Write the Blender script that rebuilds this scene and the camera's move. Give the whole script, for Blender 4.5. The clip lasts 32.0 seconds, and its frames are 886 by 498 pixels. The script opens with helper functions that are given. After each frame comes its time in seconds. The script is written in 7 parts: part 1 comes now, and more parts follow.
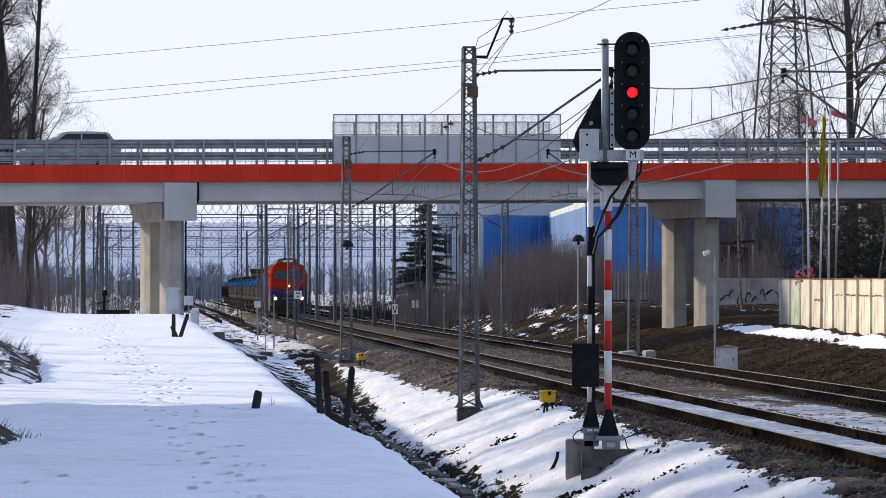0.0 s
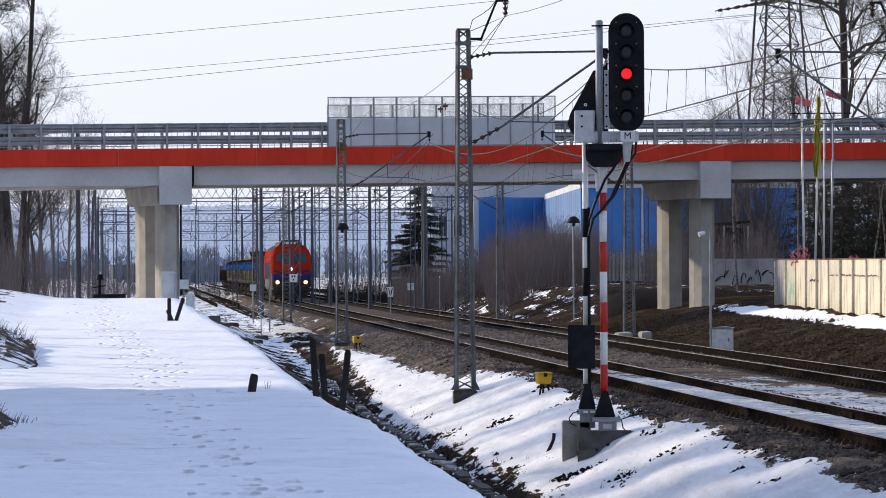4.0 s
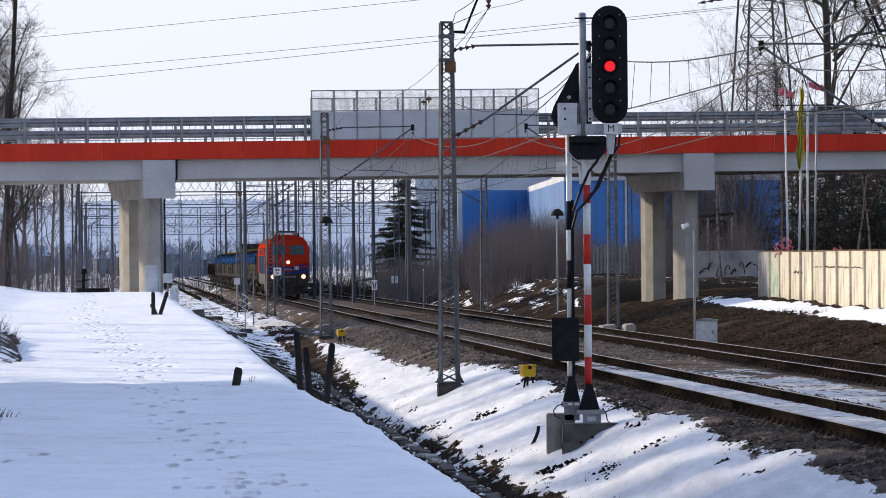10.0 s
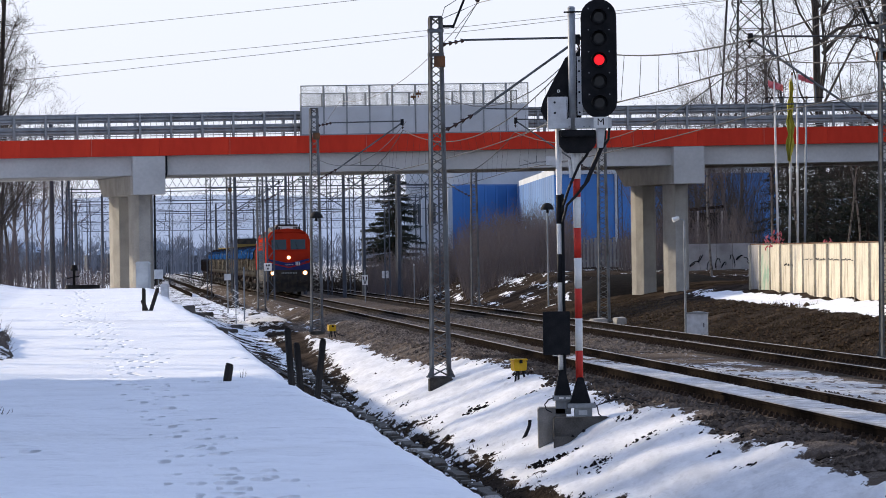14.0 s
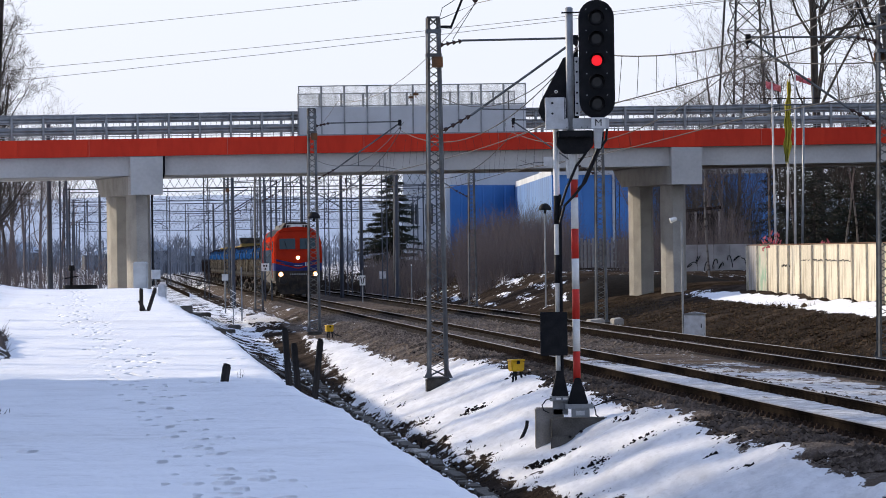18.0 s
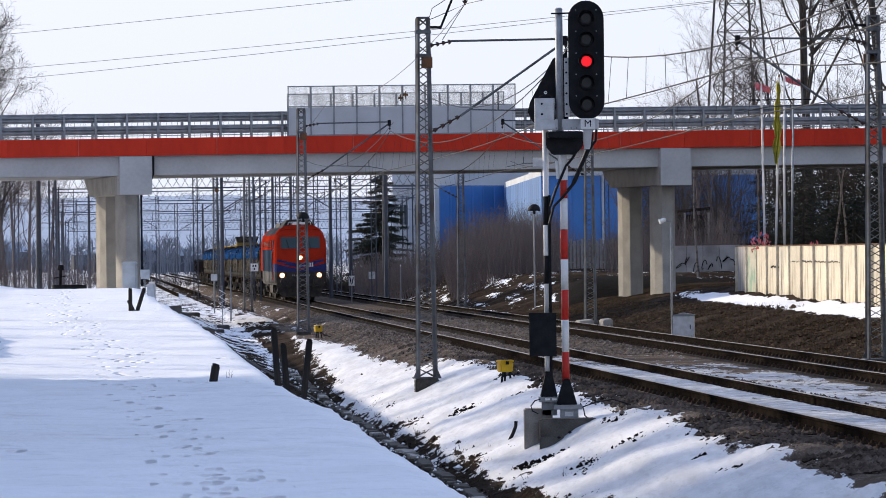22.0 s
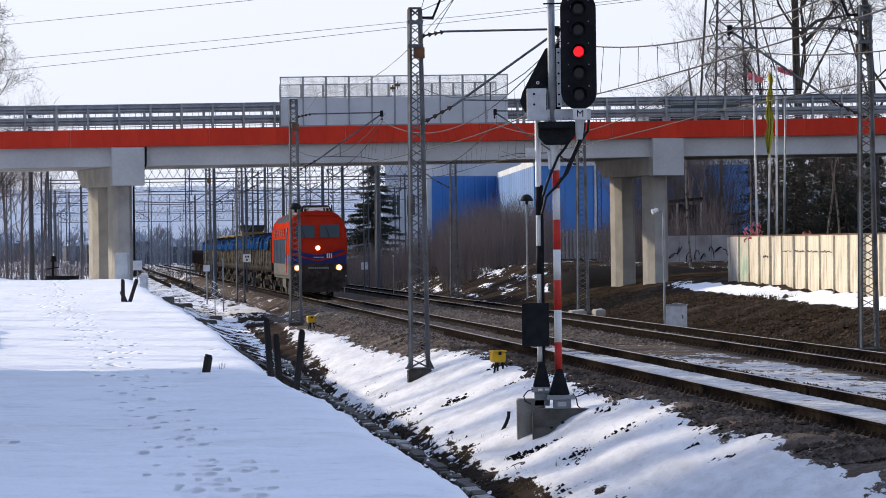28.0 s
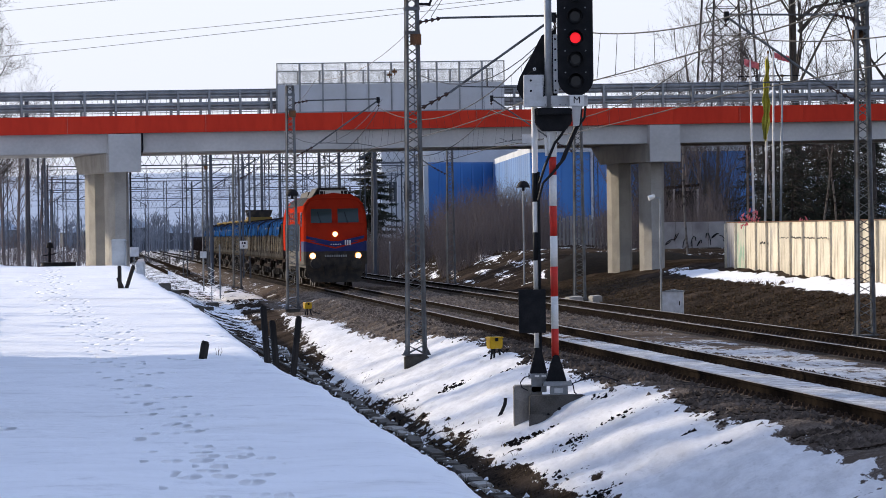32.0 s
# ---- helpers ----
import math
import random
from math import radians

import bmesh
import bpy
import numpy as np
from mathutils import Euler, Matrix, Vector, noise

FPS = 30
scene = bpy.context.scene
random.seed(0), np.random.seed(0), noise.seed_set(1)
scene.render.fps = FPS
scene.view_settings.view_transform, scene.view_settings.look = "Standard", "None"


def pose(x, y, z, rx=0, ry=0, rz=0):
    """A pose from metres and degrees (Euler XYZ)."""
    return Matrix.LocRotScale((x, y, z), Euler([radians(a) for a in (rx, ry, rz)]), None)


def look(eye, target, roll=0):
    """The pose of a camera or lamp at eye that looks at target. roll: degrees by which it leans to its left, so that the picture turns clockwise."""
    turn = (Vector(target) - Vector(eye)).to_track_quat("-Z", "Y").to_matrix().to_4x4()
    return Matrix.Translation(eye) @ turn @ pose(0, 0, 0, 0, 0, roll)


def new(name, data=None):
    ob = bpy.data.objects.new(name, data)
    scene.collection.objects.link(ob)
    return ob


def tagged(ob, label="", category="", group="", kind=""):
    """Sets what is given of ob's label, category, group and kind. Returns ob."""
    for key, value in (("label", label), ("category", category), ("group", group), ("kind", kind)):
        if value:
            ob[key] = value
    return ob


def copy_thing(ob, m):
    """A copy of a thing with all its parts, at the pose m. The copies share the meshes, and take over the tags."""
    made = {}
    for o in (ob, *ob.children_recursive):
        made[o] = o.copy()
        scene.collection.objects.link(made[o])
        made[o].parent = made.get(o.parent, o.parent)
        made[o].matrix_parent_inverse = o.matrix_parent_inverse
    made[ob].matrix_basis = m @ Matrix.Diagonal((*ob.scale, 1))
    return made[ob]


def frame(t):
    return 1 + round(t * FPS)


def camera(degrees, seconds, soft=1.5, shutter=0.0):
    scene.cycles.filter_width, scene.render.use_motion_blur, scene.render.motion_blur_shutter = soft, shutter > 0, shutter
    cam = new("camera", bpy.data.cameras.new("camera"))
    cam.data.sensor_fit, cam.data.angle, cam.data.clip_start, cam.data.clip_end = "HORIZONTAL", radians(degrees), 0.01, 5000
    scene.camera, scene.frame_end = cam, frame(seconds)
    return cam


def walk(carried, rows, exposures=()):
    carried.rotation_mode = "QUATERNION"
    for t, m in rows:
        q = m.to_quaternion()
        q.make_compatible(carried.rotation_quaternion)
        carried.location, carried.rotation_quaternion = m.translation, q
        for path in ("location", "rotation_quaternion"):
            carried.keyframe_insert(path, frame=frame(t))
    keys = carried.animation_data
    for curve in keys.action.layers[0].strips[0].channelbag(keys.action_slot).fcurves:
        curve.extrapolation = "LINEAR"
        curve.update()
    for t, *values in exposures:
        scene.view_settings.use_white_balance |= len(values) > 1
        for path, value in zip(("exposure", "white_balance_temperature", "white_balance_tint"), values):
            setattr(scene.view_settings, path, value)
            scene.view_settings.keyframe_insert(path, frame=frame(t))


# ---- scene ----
# The camera stands on the snowy road and turns a little.
EYE = 2.29
TURNS = [
    (0.0, 0.0005, 0.4729, -0.006),
    (0.5, 0.0106, 0.4501, -0.041),
    (1.0, 0.0288, 0.3987, -0.114),
    (1.5, 0.0397, 0.3680, -0.109),
    (2.0, 0.0416, 0.3760, -0.165),
    (2.5, 0.0293, 0.3809, -0.164),
    (3.0, 0.0381, 0.3482, -0.250),
    (3.5, 0.0425, 0.2750, -0.310),
    (5.5, 0.0976, 0.2300, -0.333),
    (6.0, 0.1075, 0.2233, -0.273),
    (6.5, 0.1170, 0.2014, -0.326),
    (7.0, 0.1622, 0.1898, -0.349),
    (7.5, 0.2344, 0.1905, -0.427),
    (8.0, 0.2785, 0.1879, -0.403),
    (8.5, 0.3025, 0.1995, -0.474),
    (9.0, 0.2896, 0.2086, -0.457),
    (9.5, 0.2635, 0.1802, -0.501),
    (10.0, 0.2638, 0.1587, -0.512),
    (10.5, 0.2811, 0.1336, -0.638),
    (11.0, 0.2999, 0.1416, -0.567),
    (11.5, 0.2862, 0.1726, -0.522),
    (12.0, 0.2842, 0.1705, -0.561),
    (12.5, 0.3027, 0.1229, -0.652),
    (13.0, 0.3347, 0.0899, -0.659),
    (13.5, 0.3533, 0.0821, -0.762),
    (14.0, 0.3848, 0.0881, -0.842),
    (14.5, 0.4291, 0.1133, -0.910),
    (16.5, 0.3793, 0.1662, -0.660),
    (17.0, 0.3851, 0.1343, -0.718),
    (17.5, 0.3952, 0.1036, -0.771),
    (18.0, 0.4166, 0.0939, -0.784),
    (18.5, 0.4447, 0.0800, -0.718),
    (19.0, 0.4399, 0.0427, -0.795),
    (19.5, 0.4702, 0.0368, -0.768),
    (20.0, 0.4770, 0.0171, -0.668),
    (20.5, 0.5089, 0.0111, -0.663),
    (21.0, 0.5417, 0.0198, -0.643),
    (21.5, 0.5424, 0.0656, -0.660),
    (22.0, 0.5537, 0.0984, -0.661),
    (22.5, 0.5473, 0.0868, -0.548),
    (23.0, 0.5816, 0.0640, -0.568),
    (23.5, 0.6087, 0.0850, -0.627),
    (24.0, 0.6370, 0.1036, -0.533),
    (24.5, 0.6252, 0.1137, -0.534),
    (25.0, 0.6131, 0.0883, -0.544),
    (25.5, 0.5862, 0.0413, -0.631),
    (27.5, 0.6239, -0.0331, -0.721),
    (28.0, 0.6470, -0.0237, -0.763),
    (28.5, 0.6688, -0.0311, -0.760),
    (29.0, 0.6819, -0.0842, -0.784),
    (29.5, 0.6791, -0.1478, -0.876),
    (30.0, 0.6831, -0.1575, -0.822),
    (30.5, 0.6983, -0.1386, -0.819),
    (31.0, 0.7207, -0.1402, -0.789),
    (31.5, 0.7142, -0.1609, -0.753),
    (32.0, 0.6866, -0.1963, -0.773),
]
cam = camera(11.19, 32.0, soft=0.9)
walk(cam, [(t, pose(0, 0, EYE, 90 + p, 0, -y) @ pose(0, 0, 0, 0, 0, r)) for t, y, p, r in TURNS],
     exposures=[(0, 0.0), (32, 0.0)])

# ---- light ----
SUN_TO = Vector((-0.80, 0.60, 0.0)).normalized()
SUN_UP = radians(20)
world = bpy.data.worlds.new("world")
scene.world = world
world.use_nodes = True
wn, wl = world.node_tree.nodes, world.node_tree.links
sky = wn.new("ShaderNodeTexSky")
sky.sky_type, sky.sun_disc = "NISHITA", False
sky.sun_elevation = SUN_UP
sky.sun_rotation = math.atan2(SUN_TO.x, SUN_TO.y)
sky.air_density, sky.dust_density, sky.ozone_density = 1.0, 3.0, 1.5
haze = wn.new("ShaderNodeMixRGB")
haze.blend_type = "MIX"
haze.inputs["Fac"].default_value = 0.84
# thin high haze, brighter towards the horizon all round
where, axes = wn.new("ShaderNodeTexCoord"), wn.new("ShaderNodeSeparateXYZ")
wl.new(where.outputs["Generated"], axes.inputs[0])
fall = wn.new("ShaderNodeMapRange")
fall.interpolation_type = "SMOOTHSTEP"
fall.inputs["From Min"].default_value, fall.inputs["From Max"].default_value = 0.02, 0.55
wl.new(axes.outputs["Z"], fall.inputs["Value"])
veil = wn.new("ShaderNodeMixRGB")
veil.inputs["Color1"].default_value, veil.inputs["Color2"].default_value = (8.9, 9.45, 11.0, 1), (4.0, 5.2, 8.4, 1)
wl.new(fall.outputs[0], veil.inputs["Fac"])
wl.new(veil.outputs[0], haze.inputs["Color2"])
wl.new(sky.outputs["Color"], haze.inputs["Color1"])
wl.new(haze.outputs["Color"], wn["Background"].inputs["Color"])
wn["Background"].inputs["Strength"].default_value = 0.11
sun = new("sun", bpy.data.lights.new("sun", "SUN"))
sun.data.energy, sun.data.angle, sun.data.color = 4.9, radians(2.0), (1.0, 0.87, 0.70)
sun.matrix_basis = look((SUN_TO * math.cos(SUN_UP) + Vector((0, 0, math.sin(SUN_UP)))) * 100, (0, 0, 0))

# ---- materials ----
def material(name, base, rough=0.7, metal=0.0, spots=None, scale=3.0, low=0.4, high=0.65, grain=0.0, grain_scale=40.0,
             bump=0.0, bump_scale=20.0, vary=0.0, stretch=(1, 1, 1), clear=0.0, spec=0.25):
    """A surface with stains of a second colour, fine grain, relief and a small shift from object to object."""
    m = bpy.data.materials.new(name)
    m.use_nodes = True
    n, l = m.node_tree.nodes, m.node_tree.links
    b = n["Principled BSDF"]
    b.inputs["Roughness"].default_value, b.inputs["Metallic"].default_value = rough, metal
    b.inputs["Coat Weight"].default_value, b.inputs["Specular IOR Level"].default_value = clear, spec
    b.inputs["Base Color"].default_value = (*base, 1)
    co = n.new("ShaderNodeTexCoord")
    mp = n.new("ShaderNodeMapping")
    mp.inputs["Scale"].default_value = stretch
    l.new(co.outputs["Object"], mp.inputs["Vector"])
    out = None
    if spots:
        t = n.new("ShaderNodeTexNoise")
        t.inputs["Scale"].default_value, t.inputs["Detail"].default_value = scale, 6
        r = n.new("ShaderNodeMapRange")
        r.inputs["From Min"].default_value, r.inputs["From Max"].default_value = low, high
        x = n.new("ShaderNodeMixRGB")
        x.inputs["Color1"].default_value, x.inputs["Color2"].default_value = (*base, 1), (*spots, 1)
        l.new(mp.outputs[0], t.inputs["Vector"]), l.new(t.outputs["Fac"], r.inputs["Value"])
        l.new(r.outputs[0], x.inputs["Fac"])
        out = x.outputs[0]
    if grain or vary:
        h = n.new("ShaderNodeHueSaturation")
        if out:
            l.new(out, h.inputs["Color"])
        else:
            h.inputs["Color"].default_value = (*base, 1)
        t = n.new("ShaderNodeTexNoise")
        t.inputs["Scale"].default_value, t.inputs["Detail"].default_value = grain_scale, 4
        l.new(mp.outputs[0], t.inputs["Vector"])
        r = n.new("ShaderNodeMapRange")
        r.inputs["From Min"].default_value, r.inputs["From Max"].default_value = 0.3, 0.7
        r.inputs["To Min"].default_value, r.inputs["To Max"].default_value = 1 - grain, 1 + grain
        l.new(t.outputs["Fac"], r.inputs["Value"])
        src = r.outputs[0]
        if vary:
            i = n.new("ShaderNodeObjectInfo")
            q = n.new("ShaderNodeMapRange")
            q.inputs["To Min"].default_value, q.inputs["To Max"].default_value = 1 - vary, 1 + vary
            l.new(i.outputs["Random"], q.inputs["Value"])
            mu = n.new("ShaderNodeMath")
            mu.operation = "MULTIPLY"
            l.new(src, mu.inputs[0]), l.new(q.outputs[0], mu.inputs[1])
            src = mu.outputs[0]
        l.new(src, h.inputs["Value"])
        out = h.outputs[0]
    if out:
        l.new(out, b.inputs["Base Color"])
    if bump:
        t = n.new("ShaderNodeTexNoise")
        t.inputs["Scale"].default_value, t.inputs["Detail"].default_value = bump_scale, 5
        l.new(mp.outputs[0], t.inputs["Vector"])
        u = n.new("ShaderNodeBump")
        u.inputs["Strength"].default_value, u.inputs["Distance"].default_value = bump, 0.05
        l.new(t.outputs["Fac"], u.inputs["Height"]), l.new(u.outputs[0], b.inputs["Normal"])
    return m


def glowing(name, colour, strength):
    m = bpy.data.materials.new(name)
    m.use_nodes = True
    b = m.node_tree.nodes["Principled BSDF"]
    b.inputs["Base Color"].default_value = (*colour, 1)
    b.inputs["Emission Color"].default_value, b.inputs["Emission Strength"].default_value = (*colour, 1), strength
    return m


CONCRETE = material("concrete", (0.38, 0.36, 0.325), 0.85, spots=(0.30, 0.285, 0.26), scale=1.6, grain=0.12, grain_scale=30, bump=0.25, bump_scale=40, vary=0.05)
CONCRETE_DARK = material("dark_wet_concrete", (0.105, 0.096, 0.085), 0.85, spots=(0.055, 0.05, 0.044), scale=3, grain=0.2, bump=0.3)
GIRDER = material("girder_concrete", (0.50, 0.49, 0.47), 0.8, spots=(0.41, 0.40, 0.385), scale=0.35, grain=0.05, grain_scale=8, bump=0.1, bump_scale=25, vary=0.03)
RED_FASCIA = material("red_fascia", (0.62, 0.046, 0.022), 0.65, spec=0.08, spots=(0.52, 0.036, 0.019), scale=0.5, grain=0.05, grain_scale=6, vary=0.02, stretch=(1, 1, 0.3))
GALV = material("galvanised_steel", (0.27, 0.285, 0.30), 0.5, 0.45, spots=(0.2, 0.21, 0.22), scale=2.5, grain=0.1, grain_scale=25, vary=0.05)
LATTICE = material("grey_mast_paint", (0.125, 0.137, 0.148), 0.65, 0.15, spots=(0.065, 0.06, 0.056), scale=2.2, grain=0.14, grain_scale=22, vary=0.06)
PANEL = material("grey_screen_sheet", (0.52, 0.53, 0.55), 0.6, spots=(0.45, 0.455, 0.46), scale=0.8, grain=0.04, vary=0.04)
BLACK = material("black_paint", (0.009, 0.010, 0.012), 0.7, spots=(0.016, 0.016, 0.018), scale=6, grain=0.2, bump=0.05, spec=0.12)
BLACK_RUBBER = material("black_cable", (0.01, 0.01, 0.012), 0.6)
WHITE = material("white_paint", (0.72, 0.72, 0.70), 0.55, spots=(0.55, 0.54, 0.5), scale=5, low=0.5, high=0.75, grain=0.06)
RED = material("red_paint", (0.55, 0.03, 0.02), 0.5, spots=(0.4, 0.03, 0.02), scale=6, grain=0.08)
YELLOW = material("yellow_plastic", (0.56, 0.34, 0.012), 0.5, spots=(0.5, 0.28, 0.02), scale=9, low=0.5, high=0.75, grain=0.08)
RAIL = material("rail_steel", (0.011, 0.0092, 0.008), 0.85, 0.0, spots=(0.02, 0.0155, 0.0125), scale=3, grain=0.2, grain_scale=50, spec=0.0)
RAIL_TOP = material("worn_rail_head", (0.26, 0.23, 0.205), 0.42, 0.8, spots=(0.20, 0.17, 0.15), scale=4, grain=0.1)
SLEEPER = material("sleeper_concrete", (0.10, 0.085, 0.072), 0.95, spec=0.0, spots=(0.055, 0.046, 0.038), scale=5, grain=0.2, bump=0.2, vary=0.12)
CLIP = material("rusty_clip", (0.03, 0.02, 0.014), 0.8, 0.0, spec=0.02, spots=(0.045, 0.03, 0.022), scale=30, vary=0.2)
STONE = material("ballast_stone", (0.125, 0.10, 0.083), 0.95, spec=0.0, spots=(0.04, 0.032, 0.026), scale=1.2, grain=0.35, grain_scale=14, bump=0.3)
WOOD_DARK = material("tarred_wood", (0.018, 0.016, 0.015), 0.85, spots=(0.035, 0.03, 0.026), scale=12, grain=0.25, stretch=(1, 1, 0.15), bump=0.3)
RUST = material("rusty_iron", (0.16, 0.075, 0.035), 0.85, spots=(0.07, 0.045, 0.03), scale=4, grain=0.2, bump=0.2)
BARK = material("bark", (0.038, 0.032, 0.028), 0.95, spots=(0.075, 0.064, 0.055), scale=2.5, grain=0.3, grain_scale=18, bump=0.5, vary=0.15, stretch=(1, 1, 0.3))
BARK_PALE = material("pale_bark", (0.10, 0.088, 0.076), 0.95, spots=(0.055, 0.047, 0.04), scale=2.0, grain=0.25, grain_scale=15, bump=0.4, vary=0.12, stretch=(1, 1, 0.3))
NEEDLE = material("needles", (0.018, 0.024, 0.016), 0.95, spots=(0.034, 0.033, 0.021), scale=0.8, grain=0.3, vary=0.2)
TWIG = material("twigs", (0.125, 0.102, 0.098), 0.95, spots=(0.18, 0.15, 0.142), scale=0.3, grain=0.3, vary=0.15)
WIRE = material("weathered_wire", (0.034, 0.032, 0.031), 0.7, 0.2)
WIRE_PALE = material("bright_wire", (0.22, 0.21, 0.20), 0.55, 0.4)
INSULATOR = material("brown_glaze", (0.05, 0.03, 0.025), 0.25)


# ---- mesh helpers ----
class Shape:
    """Collects corners and faces of one mesh."""

    def __init__(self):
        self.v, self.f = [], []

    def add(self, verts, faces):
        k = len(self.v)
        self.v += [tuple(p) for p in verts]
        self.f += [tuple(k + i for i in f) for f in faces]
        return self

    def box(self, x0, x1, y0, y1, z0, z1, m=None):
        vs = [Vector((x, y, z)) for z in (z0, z1) for y in (y0, y1) for x in (x0, x1)]
        if m is not None:
            vs = [m @ p for p in vs]
        return self.add(vs, [(0, 2, 3, 1), (4, 5, 7, 6), (0, 1, 5, 4), (1, 3, 7, 5), (3, 2, 6, 7), (2, 0, 4, 6)])

    def slab(self, profile, axis, a0, a1, m=None):
        """A flat outline drawn out along an axis; outline points are in the two other axes, in order."""
        def at(p, a):
            q = {"x": (a, p[0], p[1]), "y": (p[0], a, p[1]), "z": (p[0], p[1], a)}[axis]
            return m @ Vector(q) if m is not None else Vector(q)
        n = len(profile)
        vs = [at(p, a0) for p in profile] + [at(p, a1) for p in profile]
        fs = [tuple(range(n))[::-1], tuple(range(n, 2 * n))] + [(i, (i + 1) % n, n + (i + 1) % n, n + i) for i in range(n)]
        return self.add(vs, fs)

    def rod(self, p0, p1, r0, r1=None, n=6, caps=True):
        p0, p1 = Vector(p0), Vector(p1)
        r1 = r0 if r1 is None else r1
        d = p1 - p0
        if d.length < 1e-6:
            return self
        q = d.to_track_quat("Z", "Y")
        ring = [q @ Vector((math.cos(2 * math.pi * i / n), math.sin(2 * math.pi * i / n), 0)) for i in range(n)]
        vs = [p0 + c * r0 for c in ring] + [p1 + c * r1 for c in ring]
        fs = [(i, (i + 1) % n, n + (i + 1) % n, n + i) for i in range(n)]
        if caps:
            fs += [tuple(range(n))[::-1], tuple(range(n, 2 * n))]
        return self.add(vs, fs)

    def tube(self, pts, r, n=6):
        """One unbroken round bar through all points."""
        pts = [Vector(p) for p in pts]
        vs = []
        q = None
        for i, p in enumerate(pts):
            d = (pts[min(i + 1, len(pts) - 1)] - pts[max(i - 1, 0)])
            if d.length < 1e-6:
                d = pts[min(i + 1, len(pts) - 1)] - p
            if q is None:
                q = d.to_track_quat("Z", "Y")
            else:
                q = (q @ Vector((0, 0, 1))).rotation_difference(d.normalized()) @ q
            vs += [p + q @ Vector((r * math.cos(2 * math.pi * j / n), r * math.sin(2 * math.pi * j / n), 0)) for j in range(n)]
        m = len(pts)
        fs = [(i * n + j, i * n + (j + 1) % n, (i + 1) * n + (j + 1) % n, (i + 1) * n + j) for i in range(m - 1) for j in range(n)]
        fs += [tuple(range(n))[::-1], tuple(range((m - 1) * n, m * n))]
        return self.add(vs, fs)

    def beam(self, p0, p1, w, h=None):
        """A square bar between two points."""
        p0, p1 = Vector(p0), Vector(p1)
        h = h or w
        d = p1 - p0
        q = d.to_track_quat("Y", "Z")
        m = Matrix.Translation(p0) @ q.to_matrix().to_4x4()
        return self.box(-w / 2, w / 2, 0, d.length, -h / 2, h / 2, m)

    def mesh(self, name, mat=None, smooth=False):
        me = bpy.data.meshes.new(name)
        me.from_pydata(self.v, [], self.f)
        if mat:
            me.materials.append(mat)
        if smooth:
            me.polygons.foreach_set("use_smooth", [True] * len(me.polygons))
        me.update()
        return me


def welded(me):
    bm = bmesh.new()
    bm.from_mesh(me)
    bmesh.ops.remove_doubles(bm, verts=bm.verts, dist=0.0005)
    bm.to_mesh(me)
    bm.free()
    return me


def bevelled(me, w, seg=2):
    bm = bmesh.new()
    bm.from_mesh(me)
    bmesh.ops.bevel(bm, geom=[e for e in bm.edges if e.calc_face_angle(0) > 0.5], offset=w, segments=seg, affect="EDGES", clamp_overlap=True)
    bm.to_mesh(me)
    bm.free()
    return me


def part(name, shape, mat, parent, label="", at=None, bevel=0.0, smooth=False, kind=""):
    me = shape if isinstance(shape, bpy.types.Mesh) else shape.mesh(name, mat, smooth)
    if mat and not me.materials:
        me.materials.append(mat)
    if bevel:
        bevelled(me, bevel)
    ob = new(name, me)
    ob.parent = parent
    if at is not None:
        ob.matrix_basis = at if isinstance(at, Matrix) else Matrix.Translation(at)
    if label or kind:
        tagged(ob, label, kind=kind)
    return ob


def thing(name, label, category, m=None, group="", kind=""):
    ob = tagged(new(name), label, category, group, kind)
    ob.empty_display_size = 0.2
    if m is not None:
        ob.matrix_basis = m
    return ob


def solo(name, shape, mat, label, category, m=None, group="", kind="", bevel=0.0, smooth=False):
    me = shape if isinstance(shape, bpy.types.Mesh) else shape.mesh(name, mat, smooth)
    if bevel:
        bevelled(me, bevel)
    ob = tagged(new(name, me), label, category, group, kind)
    if m is not None:
        ob.matrix_basis = m
    return ob


# ---- the plan: two straight level tracks, y metres forward ----
def track_x(y):
    return 10.66 - 0.0655 * y


TRACK_GAP = 4.755
TRACK_TURN = math.degrees(math.atan(0.0655))


def side(s, y):
    """x of a place s metres right of the first track's middle."""
    return track_x(y) + s


def lerp_table(v, xs, zs):
    return np.interp(v, xs, zs)


def road_edge_s(y):
    """Where the snowy road breaks off towards the ditch."""
    return np.interp(y, [0, 50, 60, 75, 100, 118, 130, 146, 160, 185], [-8.14, -8.15, -8.38, -7.98, -8.02, -8.35, -8.6, -8.9, -9.2, -9.4])


def right_crest(y):
    return np.interp(y, [0, 100, 139, 195, 225, 250, 300, 420], [12.2, 12.2, 12.3, 14.3, 13.4, 12.8, 13.0, 18])


